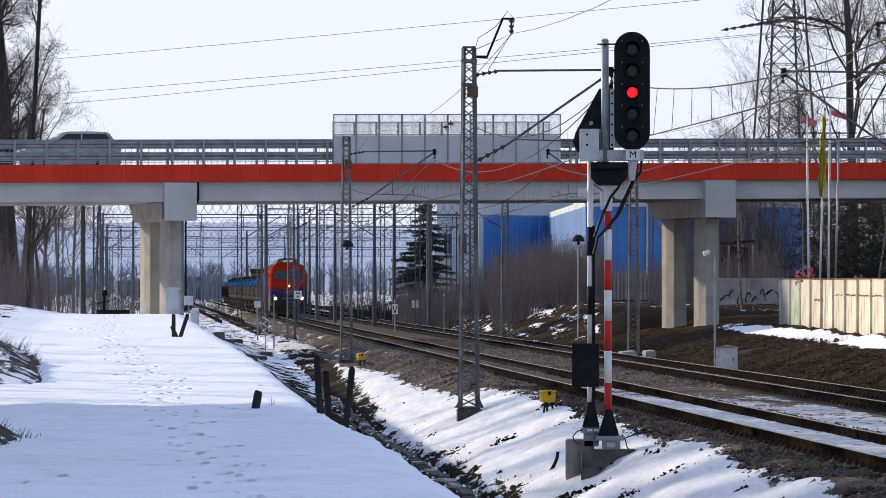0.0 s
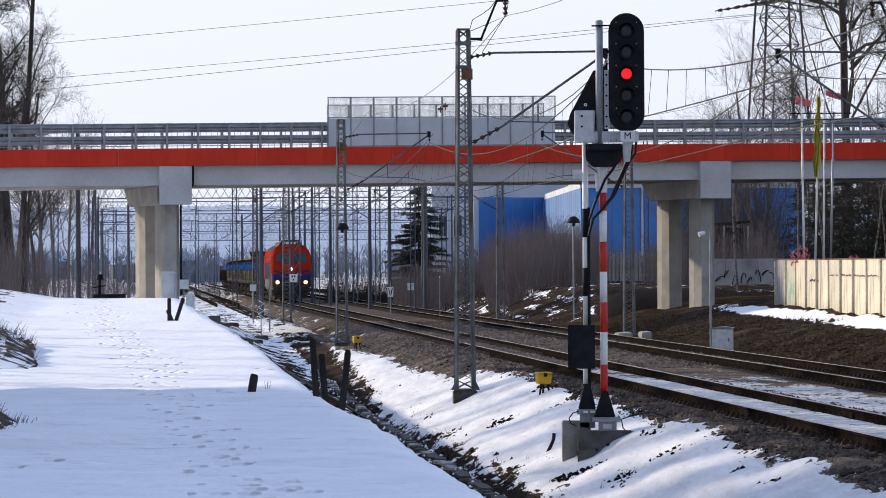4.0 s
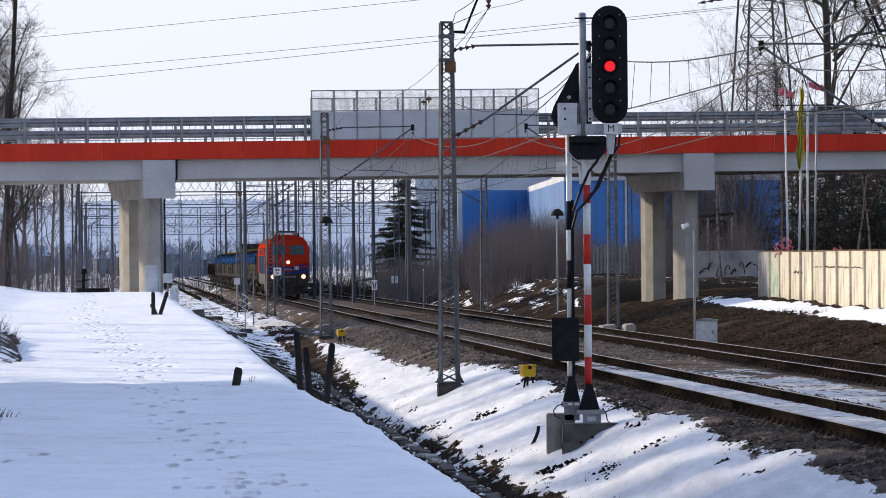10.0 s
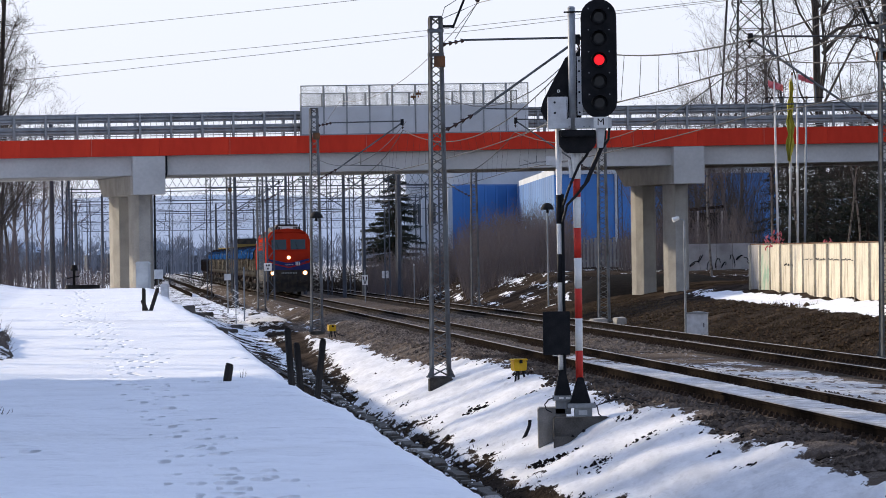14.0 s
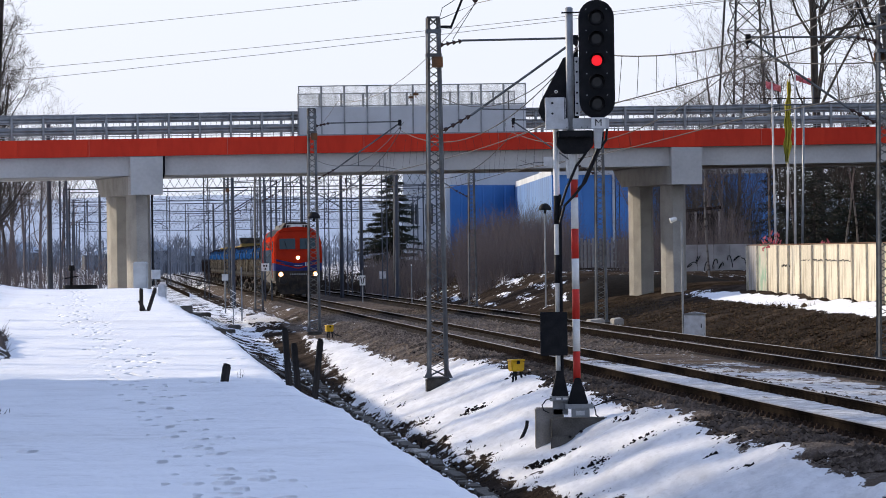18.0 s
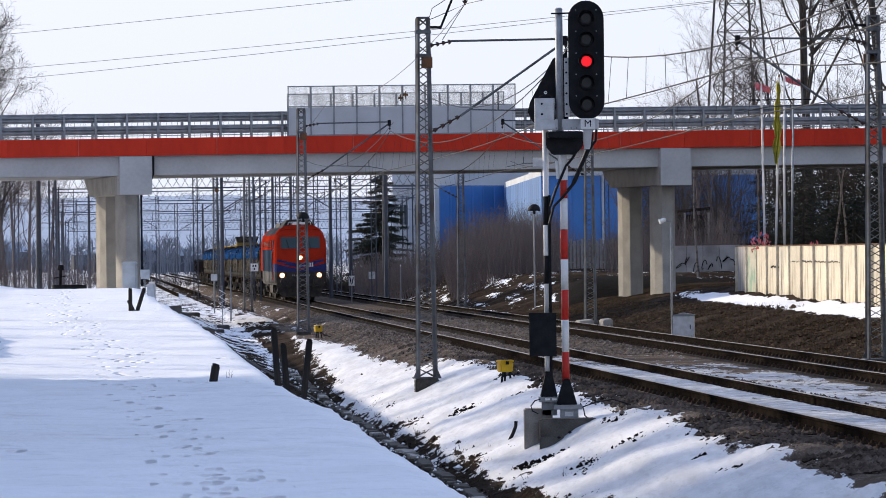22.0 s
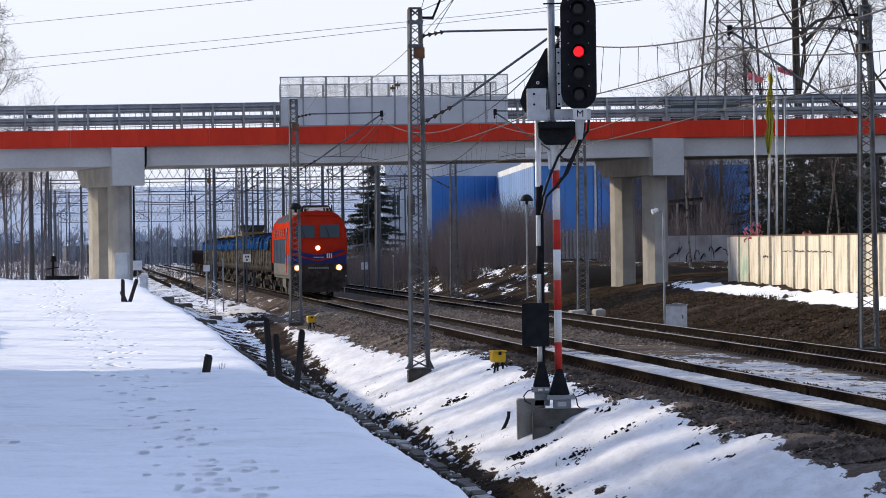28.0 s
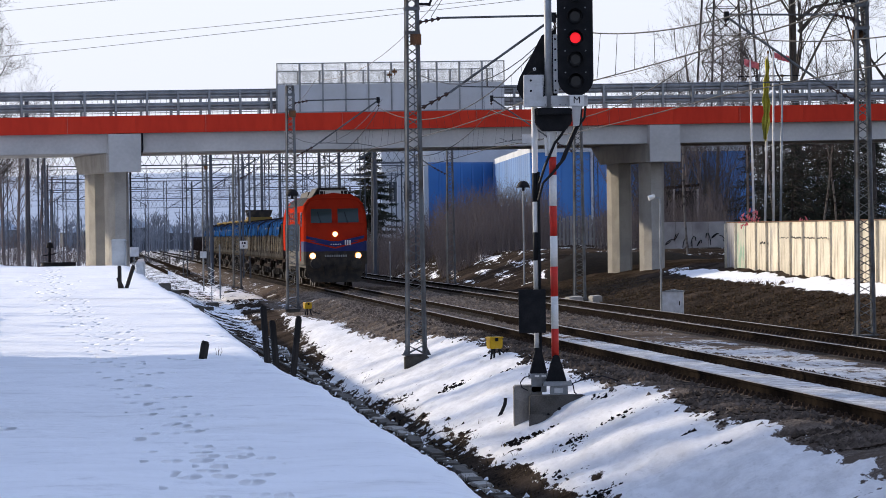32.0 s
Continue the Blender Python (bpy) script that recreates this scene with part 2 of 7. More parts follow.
def ground_z(s, y):
    """Height of the ground; s across the tracks, y forward (arrays)."""
    s, y = np.broadcast_arrays(np.asarray(s, float), np.asarray(y, float))
    road = np.interp(y, [0, 30, 56, 63, 69, 95, 130, 165, 185, 215, 260, 400], [0.62, 0.64, 0.66, 0.64, 0.40, 0.50, 0.88, 1.26, 1.15, 0.5, 0.1, 0.0])
    brim = road_edge_s(y)
    crest = right_crest(y)
    top = np.interp(y, [0, 139, 200, 225, 250, 300, 330, 420], [0.45, 0.5, 0.55, 0.75, 1.2, 1.3, 1.15, 0.75])
    rise = np.interp(y, [200, 225], [0.35, 0.08])
    z = np.zeros_like(s)
    # across: road | ditch | snowy bank | ballast | bank | upper ground
    ditch = np.interp(y, [0, 60, 110, 150, 190, 230], [-1.4, -1.4, -1.38, -1.1, -0.6, -0.3])
    low = np.interp(y, [0, 60, 110, 150, 190, 230, 300], [-0.9, -0.89, -0.85, -0.7, -0.5, -0.4, -0.35])
    for i in np.ndindex(z.shape):
        r, e, d, w = road[i], brim[i], ditch[i], low[i]
        xs = [-60, -16, -14, e - 0.25, e, e + 0.12, -6.2, -5.3, -4.85, -4.2, -3.45, -2.75, -2.0, -1.55, 6.5, 7.3, 9.0, crest[i], crest[i] + 2.2, crest[i] + 40]
        zs = [r + 0.8, r + 0.35, r, r, r - 0.05, r - 0.25, d * 0.75, d, d, d * 0.45 + w * 0.58, w + 0.02, -0.56, -0.27, -0.2, -0.2, -0.5, -0.42, top[i], top[i] + rise[i], top[i] + rise[i] + 0.05]
        z[i] = np.interp(s[i], xs, zs)
    return z


# ---- ground: one sheet, snow, earth and gravel ----
def ground_material():
    m = bpy.data.materials.new("snowy_ground")
    m.use_nodes = True
    n, l = m.node_tree.nodes, m.node_tree.links
    b = n["Principled BSDF"]
    co = n.new("ShaderNodeTexCoord")

    def noise_at(scale, detail=8, rough=0.6):
        t = n.new("ShaderNodeTexNoise")
        t.inputs["Scale"].default_value, t.inputs["Detail"].default_value, t.inputs["Roughness"].default_value = scale, detail, rough
        l.new(co.outputs["Object"], t.inputs["Vector"])
        return t.outputs["Fac"]

    def maths(op, a, c, clamp=False):
        q = n.new("ShaderNodeMath")
        q.operation, q.use_clamp = op, clamp
        for i, v in enumerate((a, c)):
            if isinstance(v, (int, float)):
                q.inputs[i].default_value = v
            else:
                l.new(v, q.inputs[i])
        return q.outputs[0]

    def ramp(v, lo, hi, a=0.0, z=1.0):
        r = n.new("ShaderNodeMapRange")
        r.interpolation_type = "SMOOTHSTEP"
        l.new(v, r.inputs["Value"])
        for k, x in zip(("From Min", "From Max", "To Min", "To Max"), (lo, hi, a, z)):
            r.inputs[k].default_value = x
        return r.outputs[0]

    def mix(f, a, c):
        x = n.new("ShaderNodeMixRGB")
        l.new(f, x.inputs["Fac"])
        for k, v in (("Color1", a), ("Color2", c)):
            if isinstance(v, tuple):
                x.inputs[k].default_value = (*v, 1)
            else:
                l.new(v, x.inputs[k])
        return x.outputs[0]

    snow_at, gravel_at, trail_at, old_at = (n.new("ShaderNodeAttribute") for k in range(4))
    snow_at.attribute_name, gravel_at.attribute_name, trail_at.attribute_name, old_at.attribute_name = "snow", "gravel", "trail", "old"
    steps_t, stretch = n.new("ShaderNodeTexVoronoi"), n.new("ShaderNodeMapping")
    stretch.inputs["Scale"].default_value = (4.2, 1.15, 1)
    l.new(co.outputs["Object"], stretch.inputs["Vector"]), l.new(stretch.outputs[0], steps_t.inputs["Vector"])
    steps_t.inputs["Scale"].default_value = 1.0
    coarse, fine, grit = noise_at(0.9), noise_at(4.5), noise_at(26, 5)
    # snow melts back in tongues drawn out along the line
    tongue = n.new("ShaderNodeMapping")
    tongue.inputs["Rotation"].default_value, tongue.inputs["Scale"].default_value = (0, 0, 0.12), (1, 0.22, 1)
    l.new(co.outputs["Object"], tongue.inputs["Vector"])

    def drawn_out(scale, detail):
        t = n.new("ShaderNodeTexNoise")
        t.inputs["Scale"].default_value, t.inputs["Detail"].default_value, t.inputs["Roughness"].default_value = scale, detail, 0.65
        l.new(tongue.outputs[0], t.inputs["Vector"])
        return t.outputs["Fac"]

    long_a, long_b = drawn_out(2.2, 6), drawn_out(9.0, 5)
    edge = maths("ADD", maths("MULTIPLY", long_a, 0.62), maths("MULTIPLY", long_b, 0.38))
    snow = ramp(maths("ADD", snow_at.outputs["Fac"], maths("MULTIPLY", maths("SUBTRACT", edge, 0.5), 1.5)), 0.49, 0.54)
    earth = mix(ramp(fine, 0.35, 0.65), (0.017, 0.0135, 0.011), (0.043, 0.0325, 0.025))
    earth = mix(ramp(noise_at(0.35), 0.48, 0.66), earth, (0.07, 0.053, 0.041))
    earth = mix(ramp(grit, 0.5, 0.75), earth, (0.095, 0.073, 0.057))
    gravel = mix(ramp(grit, 0.3, 0.7), (0.062, 0.05, 0.042), (0.24, 0.198, 0.165))
    gravel = mix(ramp(coarse, 0.4, 0.62), gravel, (0.105, 0.081, 0.063))
    bare = mix(ramp(gravel_at.outputs["Fac"], 0.4, 0.6), earth, gravel)
    snow_c = mix(ramp(coarse, 0.35, 0.7), (0.90, 0.91, 0.93), (0.84, 0.85, 0.87))
    snow_c = mix(ramp(noise_at(0.16, 4), 0.55, 0.75), snow_c, (0.77, 0.77, 0.77))
    snow_c = mix(ramp(noise_at(2.3, 7, 0.7), 0.5, 0.8, 0.0, 0.75), snow_c, (0.60, 0.605, 0.62))
    snow_c = mix(maths("MULTIPLY", ramp(gravel_at.outputs["Fac"], 0.78, 0.98), ramp(fine, 0.3, 0.65, 0.35, 1.0)), snow_c, (0.27, 0.275, 0.285))
    # coarse old snow with grit in it beside the track
    old_c = mix(ramp(long_a, 0.35, 0.68), (0.78, 0.775, 0.78), (0.60, 0.595, 0.60))
    old_c = mix(ramp(long_b, 0.5, 0.8, 0.0, 0.55), old_c, (0.42, 0.405, 0.395))
    snow_c = mix(old_at.outputs["Fac"], snow_c, old_c)
    l.new(mix(snow, bare, snow_c), b.inputs["Base Color"])
    l.new(ramp(snow, 0, 1, 0.95, 0.6), b.inputs["Roughness"])
    l.new(ramp(snow, 0, 1, 0.0, 0.2), b.inputs["Specular IOR Level"])
    height = maths("ADD", maths("MULTIPLY", snow, 0.7), maths("MULTIPLY", maths("SUBTRACT", 1.15, snow), grit))
    height = maths("ADD", height, maths("ADD", maths("MULTIPLY", fine, 0.8), maths("MULTIPLY", coarse, 1.6)))
    picked = n.new("ShaderNodeSeparateColor")
    l.new(steps_t.outputs["Color"], picked.inputs[0])
    trodden = maths("LESS_THAN", picked.outputs[0], maths("MULTIPLY", trail_at.outputs["Fac"], 1.1))
    prints = maths("MULTIPLY", ramp(steps_t.outputs["Distance"], 0.0, 0.42, 1.0, 0.0), trodden)
    height = maths("SUBTRACT", height, maths("MULTIPLY", prints, 5.5))
    u = n.new("ShaderNodeBump")
    u.inputs["Strength"].default_value, u.inputs["Distance"].default_value = 0.65, 0.07
    l.new(height, u.inputs["Height"]), l.new(u.outputs[0], b.inputs["Normal"])
    return m


def bump_at(x, y, f):
    return noise.noise(Vector((x * f, y * f, 3.1)))


def steps(*spans):
    out = []
    for a, b, d in spans:
        out += list(np.arange(a, b, d))
    return np.array(out)


def build_ground():
    ss = steps((-1600, -400, 300), (-400, -100, 60), (-100, -30, 10), (-30, -16, 1.2), (-16, -8.6, 0.28), (-8.6, -1.6, 0.11), (-1.6, 6.6, 0.3),
               (6.6, 16, 0.28), (16, 30, 1.0), (30, 100, 10), (100, 400, 60), (400, 1601, 300))
    ys = steps((-300, -20, 70), (-20, 26, 6), (26, 80, 0.26), (80, 130, 0.45), (130, 240, 1.0), (240, 430, 5), (430, 900, 60), (900, 4201, 550))
    S, Y = np.meshgrid(ss, ys)
    Z = ground_z(S, Y)
    X = track_x(Y) + S
    snow, gravel, trail, old = (np.zeros_like(Z) for k in range(4))
    for i in np.ndindex(Z.shape):
        s, y, x = S[i], Y[i], X[i]
        if not -30 < s < 60 or not -80 < y < 430:
            snow[i] = 0.5
            continue
        n1, n2, n3 = bump_at(x, y, 0.45), bump_at(x, y, 1.7), bump_at(x + 40, y, 5.0)
        brim = float(road_edge_s(y))
        m1, m2 = bump_at(x * 1.6, y * 0.3, 0.8), bump_at(x * 1.5 + 9, y * 0.35, 2.4)
        if s < brim + 0.1:
            snow[i] = 1.0 if s > -15.2 + 0.8 * n1 else 0.55
            Z[i] += 0.05 * bump_at(x * 0.8, y * 0.25, 0.8) + 0.02 * n1 + 0.018 * n2 + 0.006 * n3
            # footprints and a trodden line
            line = -9.84 - 0.016 * (y - 31) + 0.06 * math.sin(y * 0.6) if y < 64 else -10.2 - 0.022 * (y - 64) + 0.2 * math.sin(y * 0.09)
            trail[i] = max(0.0, 1 - abs(s - line) / 0.42) if y < 64 else 0.5 * max(0.0, 1 - abs(s - line) / 0.7)
            trail[i] = min(1.0, trail[i] * 1.6 + (0.35 if bump_at(x, y * 0.4, 0.35) > 0.42 else 0.0))
        elif s < -5.35:
            snow[i] = np.interp(s - brim, [0.1, 0.5, 1.1, 2.3], [0.9, 0.62, 0.45, 0.42]) + 0.16 * m1 + np.interp(y, [120, 145, 175], [0, 0.02, 0.14])
            Z[i] += 0.05 * n2
        elif s < -4.85:
            snow[i] = 0.40 + 0.14 * m1 + 0.08 * n3 + np.interp(y, [130, 150, 180], [0, 0.1, 0.2])
            Z[i] += 0.04 * n2 + 0.03 * n3
        elif s < -1.5:
            foot = np.interp(y, [40, 60, 70, 90, 107, 119, 137, 152, 168], [-4.3, -4.2, -4.45, -4.5, -4.75, -4.6, -4.15, -3.95, -3.6])
            head = np.interp(y, [40, 50, 60, 72, 85, 100, 108, 116, 125, 146, 158, 168], [-2.4, -2.3, -2.0, -1.95, -1.6, -1.62, -1.9, -2.75, -3.0, -2.8, -3.3, -3.7])
            inside = min((s - foot) / 0.55, (head - s) / 0.5)
            if y > 168:
                inside = -0.45 + np.interp(y, [168, 188, 200, 225, 240], [0, 0.0, 0.75, 0.75, 0]) * (s < -3.2 - 0.02 * (y - 200))
            old[i] = 1.0
            snow[i] = 0.52 + 0.34 * max(-1.0, min(1.0, inside)) + 0.2 * m1 + 0.2 * m2
            gravel[i] = np.interp(s, [-2.9, -2.5], [0, 0.72]) if y < 112 else np.interp(s, [-4.2, -3.4], [0, 0.72])
            Z[i] -= 0.2 * math.exp(-((x - 2.45) / 0.55) ** 2 - ((y - 73.6) / 1.6) ** 2)
            Z[i] += 0.06 * n1 + 0.04 * n2 + 0.025 * n3 + 0.07 * m1 + (0.05 if snow[i] > 0.52 else 0.0) * min(1, max(0, -1.8 - s) * 3)
        elif s < 6.6:
            near = np.interp(y, [40, 95, 130], [1.0, 0.75, 0.0])
            gap = np.interp(s, [0.9, 1.6, 3.2, 3.9], [0, 1, 1, 0])
            bed = np.interp(s, [-0.75, -0.55, 0.55, 0.75], [0, 1, 1, 0])
            snow[i] = 0.18 + near * (0.62 * bed + 0.50 * gap) + 0.12 * n1 + 0.1 * n2
            gravel[i] = 1
            Z[i] += 0.012 * n3 + 0.10 * near * bed
        else:
            d = s - float(right_crest(y))
            strip = np.interp(d, [-0.7, -0.25, 0.55, 0.95], [0, 1, 1, 0]) * np.interp(y, [80, 110, 185, 200], [1, 1, 1, 0])
            snow[i] = 0.16 + 0.8 * strip + (0.14 * n1 + 0.1 * m2 if y < 215 else 0.2 + 0.34 * m1 + 0.2 * m2 if s < 15 and y < 280 else 0.2 + 0.2 * n1)
            Z[i] += 0.10 * n1 + 0.09 * n2 + 0.05 * n3
    ny, nx = Z.shape
    vs = np.stack([X.ravel(), Y.ravel(), Z.ravel()], 1)
    idx = np.arange(ny * nx).reshape(ny, nx)
    fs = np.stack([idx[:-1, :-1], idx[:-1, 1:], idx[1:, 1:], idx[1:, :-1]], -1).reshape(-1, 4)
    me = bpy.data.meshes.new("ground")
    me.vertices.add(len(vs)), me.loops.add(fs.size), me.polygons.add(len(fs))
    me.vertices.foreach_set("co", vs.ravel())
    me.loops.foreach_set("vertex_index", fs.ravel())
    me.polygons.foreach_set("loop_start", np.arange(0, fs.size, 4))
    me.polygons.foreach_set("use_smooth", [True] * len(fs))
    for name, a in (("snow", snow), ("gravel", gravel), ("trail", trail), ("old", old)):
        me.attributes.new(name, "FLOAT", "POINT").data.foreach_set("value", a.ravel().astype(np.float32))
    me.update(calc_edges=True)
    me.validate()
    me.materials.append(ground_material())
    tagged(new("ground", me), "snowy ground with brown earth banks, ditch and gravel", "ground", kind="structure")


build_ground()


def height_at(x, y):
    return float(ground_z(x - track_x(y), y))


# ---- tracks ----
def build_track(name, x0, label):
    tr = thing(name, label, "railway track", pose(x0, 0, 0, 0, 0, TRACK_TURN), kind="structure")
    foot = [(-0.075, -0.172), (0.075, -0.172), (0.075, -0.16), (0.012, -0.14), (0.012, -0.055), (0.036, -0.045), (0.036, -0.006),
            (-0.036, -0.006), (-0.036, -0.045), (-0.012, -0.055), (-0.012, -0.14), (-0.075, -0.16)]
    for sx in (-0.7535, 0.7535):
        r = Shape().slab([(sx + a, b) for a, b in foot], "y", 20, 760)
        rail = part("rail", r, RAIL, tr, "rust-brown steel rail")
        part("rail_head", Shape().slab([(sx - 0.034, -0.006), (sx + 0.034, -0.006), (sx + 0.028, 0), (sx - 0.028, 0)], "y", 20, 760), RAIL_TOP, rail, "worn shiny running surface")
    return tr


track_1 = build_track("track_1", 10.66, "straight railway track with brown rails, snow between them")
track_2 = build_track("track_2", 10.66 + TRACK_GAP, "straight second railway track with brown rails on gravel")


# ---- road bridge ----
BR = pose(0, 196, 0, 0, 0, 13.2)
SLOPE = Matrix(((1, 0, 0, 0), (0, 1, 0, 0), (0.009, 0, 1, 0), (0, 0, 0, 1)))
DECK_A, DECK_B = -80.0, 82.0
PIERS = (-59.6, -35.6, -11.55, 12.5, 36.5, 60.5)


BOX_WHITE = material("reddish_sealant", (0.52, 0.12, 0.09), 0.7, spots=(0.45, 0.06, 0.04), scale=4, grain=0.1)


def build_bridge():
    br = thing("road_bridge", "concrete road bridge over railway with red fascia and grey railings", "bridge", BR, kind="structure")
    part("deck", Shape().box(DECK_A, DECK_B, 0.12, 9.5, 6.9, 7.42, SLOPE), GIRDER, br, "grey concrete deck")
    part("roadway", Shape().box(DECK_A, DECK_B, 0.7, 8.9, 7.424, 7.5, SLOPE), material("asphalt", (0.05, 0.05, 0.052), 0.9, spots=(0.08, 0.08, 0.08), scale=1, grain=0.2), br, "dark asphalt road surface")
    kerb = [(0.1, 7.42), (0.1, 7.6), (0.62, 7.62), (0.7, 7.42)]
    part("kerb", Shape().slab(kerb, "x", DECK_A, DECK_B, SLOPE), GIRDER, br)
    part("kerb", Shape().slab([(9.6 - a, b) for a, b in kerb][::-1], "x", DECK_A, DECK_B, SLOPE), GIRDER, br)
    fas = Shape().box(0.0, 2.996, -0.06, 0.11, 6.84, 7.59).mesh("fascia_panel", RED_FASCIA)
    bevelled(fas, 0.003, 1)
    fas2 = fas.copy()
    u = DECK_A
    while u < DECK_B - 1:
        for v, me in ((0.0, fas), (9.55, fas2)):
            part("fascia_panel", me, None, br, at=pose(u, v, 0.009 * (u + 1.5), 0, -0.515, 0), label="red fascia panel" if u == DECK_A else "")
        if round((u - DECK_A) / 3) % 2 == 0:
            part("joint_strip", Shape().box(u - 0.014, u + 0.014, -0.066, -0.058, 6.845 + 0.009 * u, 7.585 + 0.009 * u), BOX_WHITE, br)
        u += 3.0
    # girders span by span
    ends = (DECK_A, *PIERS, DECK_B)
    prof = [(-0.42, 6.03), (0.42, 6.03), (0.42, 6.2), (0.3, 6.28), (0.3, 6.898), (-0.3, 6.898), (-0.3, 6.28), (-0.42, 6.2)]
    front = [(-0.12, 6.03), (0.42, 6.03), (0.42, 6.898), (-0.12, 6.898)]
    for a, b in zip(ends[:-1], ends[1:]):
        for v in (0.34, 2.5, 4.8, 7.1, 9.2):
            p = front if v < 1 else prof
            part("girder", Shape().slab([(v + q, z) for q, z in p], "x", a + 0.02, b - 0.02, SLOPE), GIRDER, br, "grey concrete girder")
    for u in PIERS:
        k = 0.009 * u
        cap = Shape().slab([(-0.12, 5.22 + k), (7.9, 5.22 + k), (9.4, 6.02 + k), (-0.12, 6.02 + k)], "x", u - 0.7, u + 0.7)
        part("pier_cap", cap, CONCRETE, br, "grey concrete crosshead", bevel=0.02)
        part("cap_block", Shape().box(u - 0.7, u + 0.7, -0.2, 0.5, 5.2 + k, 6.83 + k), GIRDER, br, "proud concrete end block", bevel=0.015)
        for v in (1.95, 7.1):
            c = Shape().slab([(u - 0.47, v + 0.5), (u - 0.39, v + 0.02), (u - 0.19, v - 0.5), (u + 0.3, v - 0.5), (u + 0.45, v - 0.35),
                              (u + 0.45, v + 0.35), (u + 0.3, v + 0.5)], "z", -1.2, 5.3 + k)
            part("column", c, CONCRETE, br, "pale concrete column")
    for a, b in ((DECK_A - 1.5, DECK_A + 0.8), (DECK_B - 0.8, DECK_B + 1.5)):
        part("abutment", Shape().box(a, b, 0, 9.5, -1, 6.0 + 0.009 * a), CONCRETE, br)
    # screens over the wires
    def screen(u0, v, n, sgn):
        sc = part("safety_screen", Shape().box(u0, u0 + n * 1.015, v - 0.02, v + 0.02, 7.6, 7.66, SLOPE), GALV, br, "grey screen with solid sheets below and wire mesh above")
        for i in range(n):
            a = u0 + i * 1.015
            part("solid_sheet", Shape().box(a + 0.02, a + 0.995, v - 0.012, v + 0.012, 7.62, 8.83, SLOPE), PANEL, sc)
            fr = Shape()
            for q in (a + 0.02, a + 0.995):
                fr.box(q - 0.02, q + 0.02, v - 0.03, v + 0.03, 8.83, 9.74, SLOPE)
            for z in (8.84, 9.72):
                fr.box(a, a + 1.015, v - 0.025, v + 0.025, z, z + 0.045, SLOPE)
            part("mesh_frame", fr, GALV, sc)
            w = Shape()
            for j in range(1, 24):
                q = a + 0.02 + j * 0.0406
                w.beam(SLOPE @ Vector((q, v, 8.86)), SLOPE @ Vector((q, v, 9.73)), 0.007)
            for j in range(1, 18):
                w.beam(SLOPE @ Vector((a, v, 8.86 + 0.049 * j)), SLOPE @ Vector((a + 1.0, v, 8.86 + 0.049 * j)), 0.006)
            part("wire_mesh", w, GALV, sc)
            part("bracket", Shape().box(a - 0.03, a + 0.03, v - 0.05, v - 0.02, 7.63, 8.83, SLOPE), GALV, sc)
    screen(-4.86, 0.02, 10, 1)
    screen(-2.9, 9.55, 10, 1)
    # railings: two corrugated beams on posts
    wave = [(0, 0), (0.0, 0.05), (0.05, 0.08), (0.05, 0.12), (0.0, 0.155), (0.05, 0.19), (0.05, 0.23), (0, 0.26), (0.0, 0.31), (0.006, 0.31), (0.012, 0.265),
            (0.058, 0.235), (0.058, 0.185), (0.012, 0.155), (0.058, 0.125), (0.058, 0.075), (0.012, 0.045), (0.006, 0)]
    for v, sgn, gap in ((0.22, -1, (-4.86, 5.3)), (9.3, 1, (-2.9, 7.25))):
        rl = part("railing", Shape().box(DECK_A, DECK_B, v - 0.012, v + 0.012, 7.7, 7.73, SLOPE), GALV, br, "galvanised guard rail with two corrugated beams" if sgn < 0 else "thin barred galvanised railing")
        for z in ((7.78, 8.29) if sgn < 0 else ()):
            pr = [(v + 0.13 - a, z + b * 1.2) for a, b in wave]
            for a, b in ((DECK_A, DECK_B),):
                part("guard_beam", Shape().slab(pr[::-1], "x", a, b, SLOPE), GALV, rl)
        part("top_pipe", Shape().rod(SLOPE @ Vector((DECK_A, v, 8.66)), SLOPE @ Vector((DECK_B, v, 8.66)), 0.03), GALV, rl)
        pm = Shape()
        pm.box(-0.05, 0.05, -0.06, -0.045, 7.55, 8.68).box(-0.05, 0.05, 0.045, 0.06, 7.55, 8.68).box(-0.007, 0.007, -0.05, 0.05, 7.55, 8.68)
        post = pm.mesh("rail_post", GALV)
        if sgn > 0:
            part("bottom_pipe", Shape().rod(SLOPE @ Vector((DECK_A, v, 7.74)), SLOPE @ Vector((DECK_B, v, 7.74)), 0.025), GALV, rl)
            bal = Shape()
            for k in range(int((DECK_B - DECK_A) / 0.26)):
                q = DECK_A + k * 0.26
                bal.beam(SLOPE @ Vector((q, v, 7.74)), SLOPE @ Vector((q, v, 8.66)), 0.016)
            part("balusters", bal, GALV, rl, "thin upright bars", kind="stuff")
        u = DECK_A + 0.4
        while u < DECK_B:
            part("rail_post", post, None, rl, at=(u, v, 0.009 * u))
            u += 1.355
    pl = Shape()
    pl.box(0.0, 0.24, -0.06, -0.045, 9.15, 9.25, SLOPE).box(0.22, 0.46, -0.06, -0.045, 9.28, 9.38, SLOPE).box(0.1, 0.14, -0.06, -0.045, 9.05, 9.35, SLOPE).box(0.32, 0.36, -0.06, -0.045, 9.16, 9.48, SLOPE)
    part("warning_plate", pl, RUST, br, "small brown warning plates")
    dp = Shape().tube([(-10.78, -0.1, 6.75), (-10.78, -0.1, 6.0), (-10.95, 0.6, 5.25), (-11.05, 1.45, 5.1), (-11.05, 1.45, 1.2)], 0.045)
    part("drainpipe", dp, BLACK, br, "thin black drainpipe")
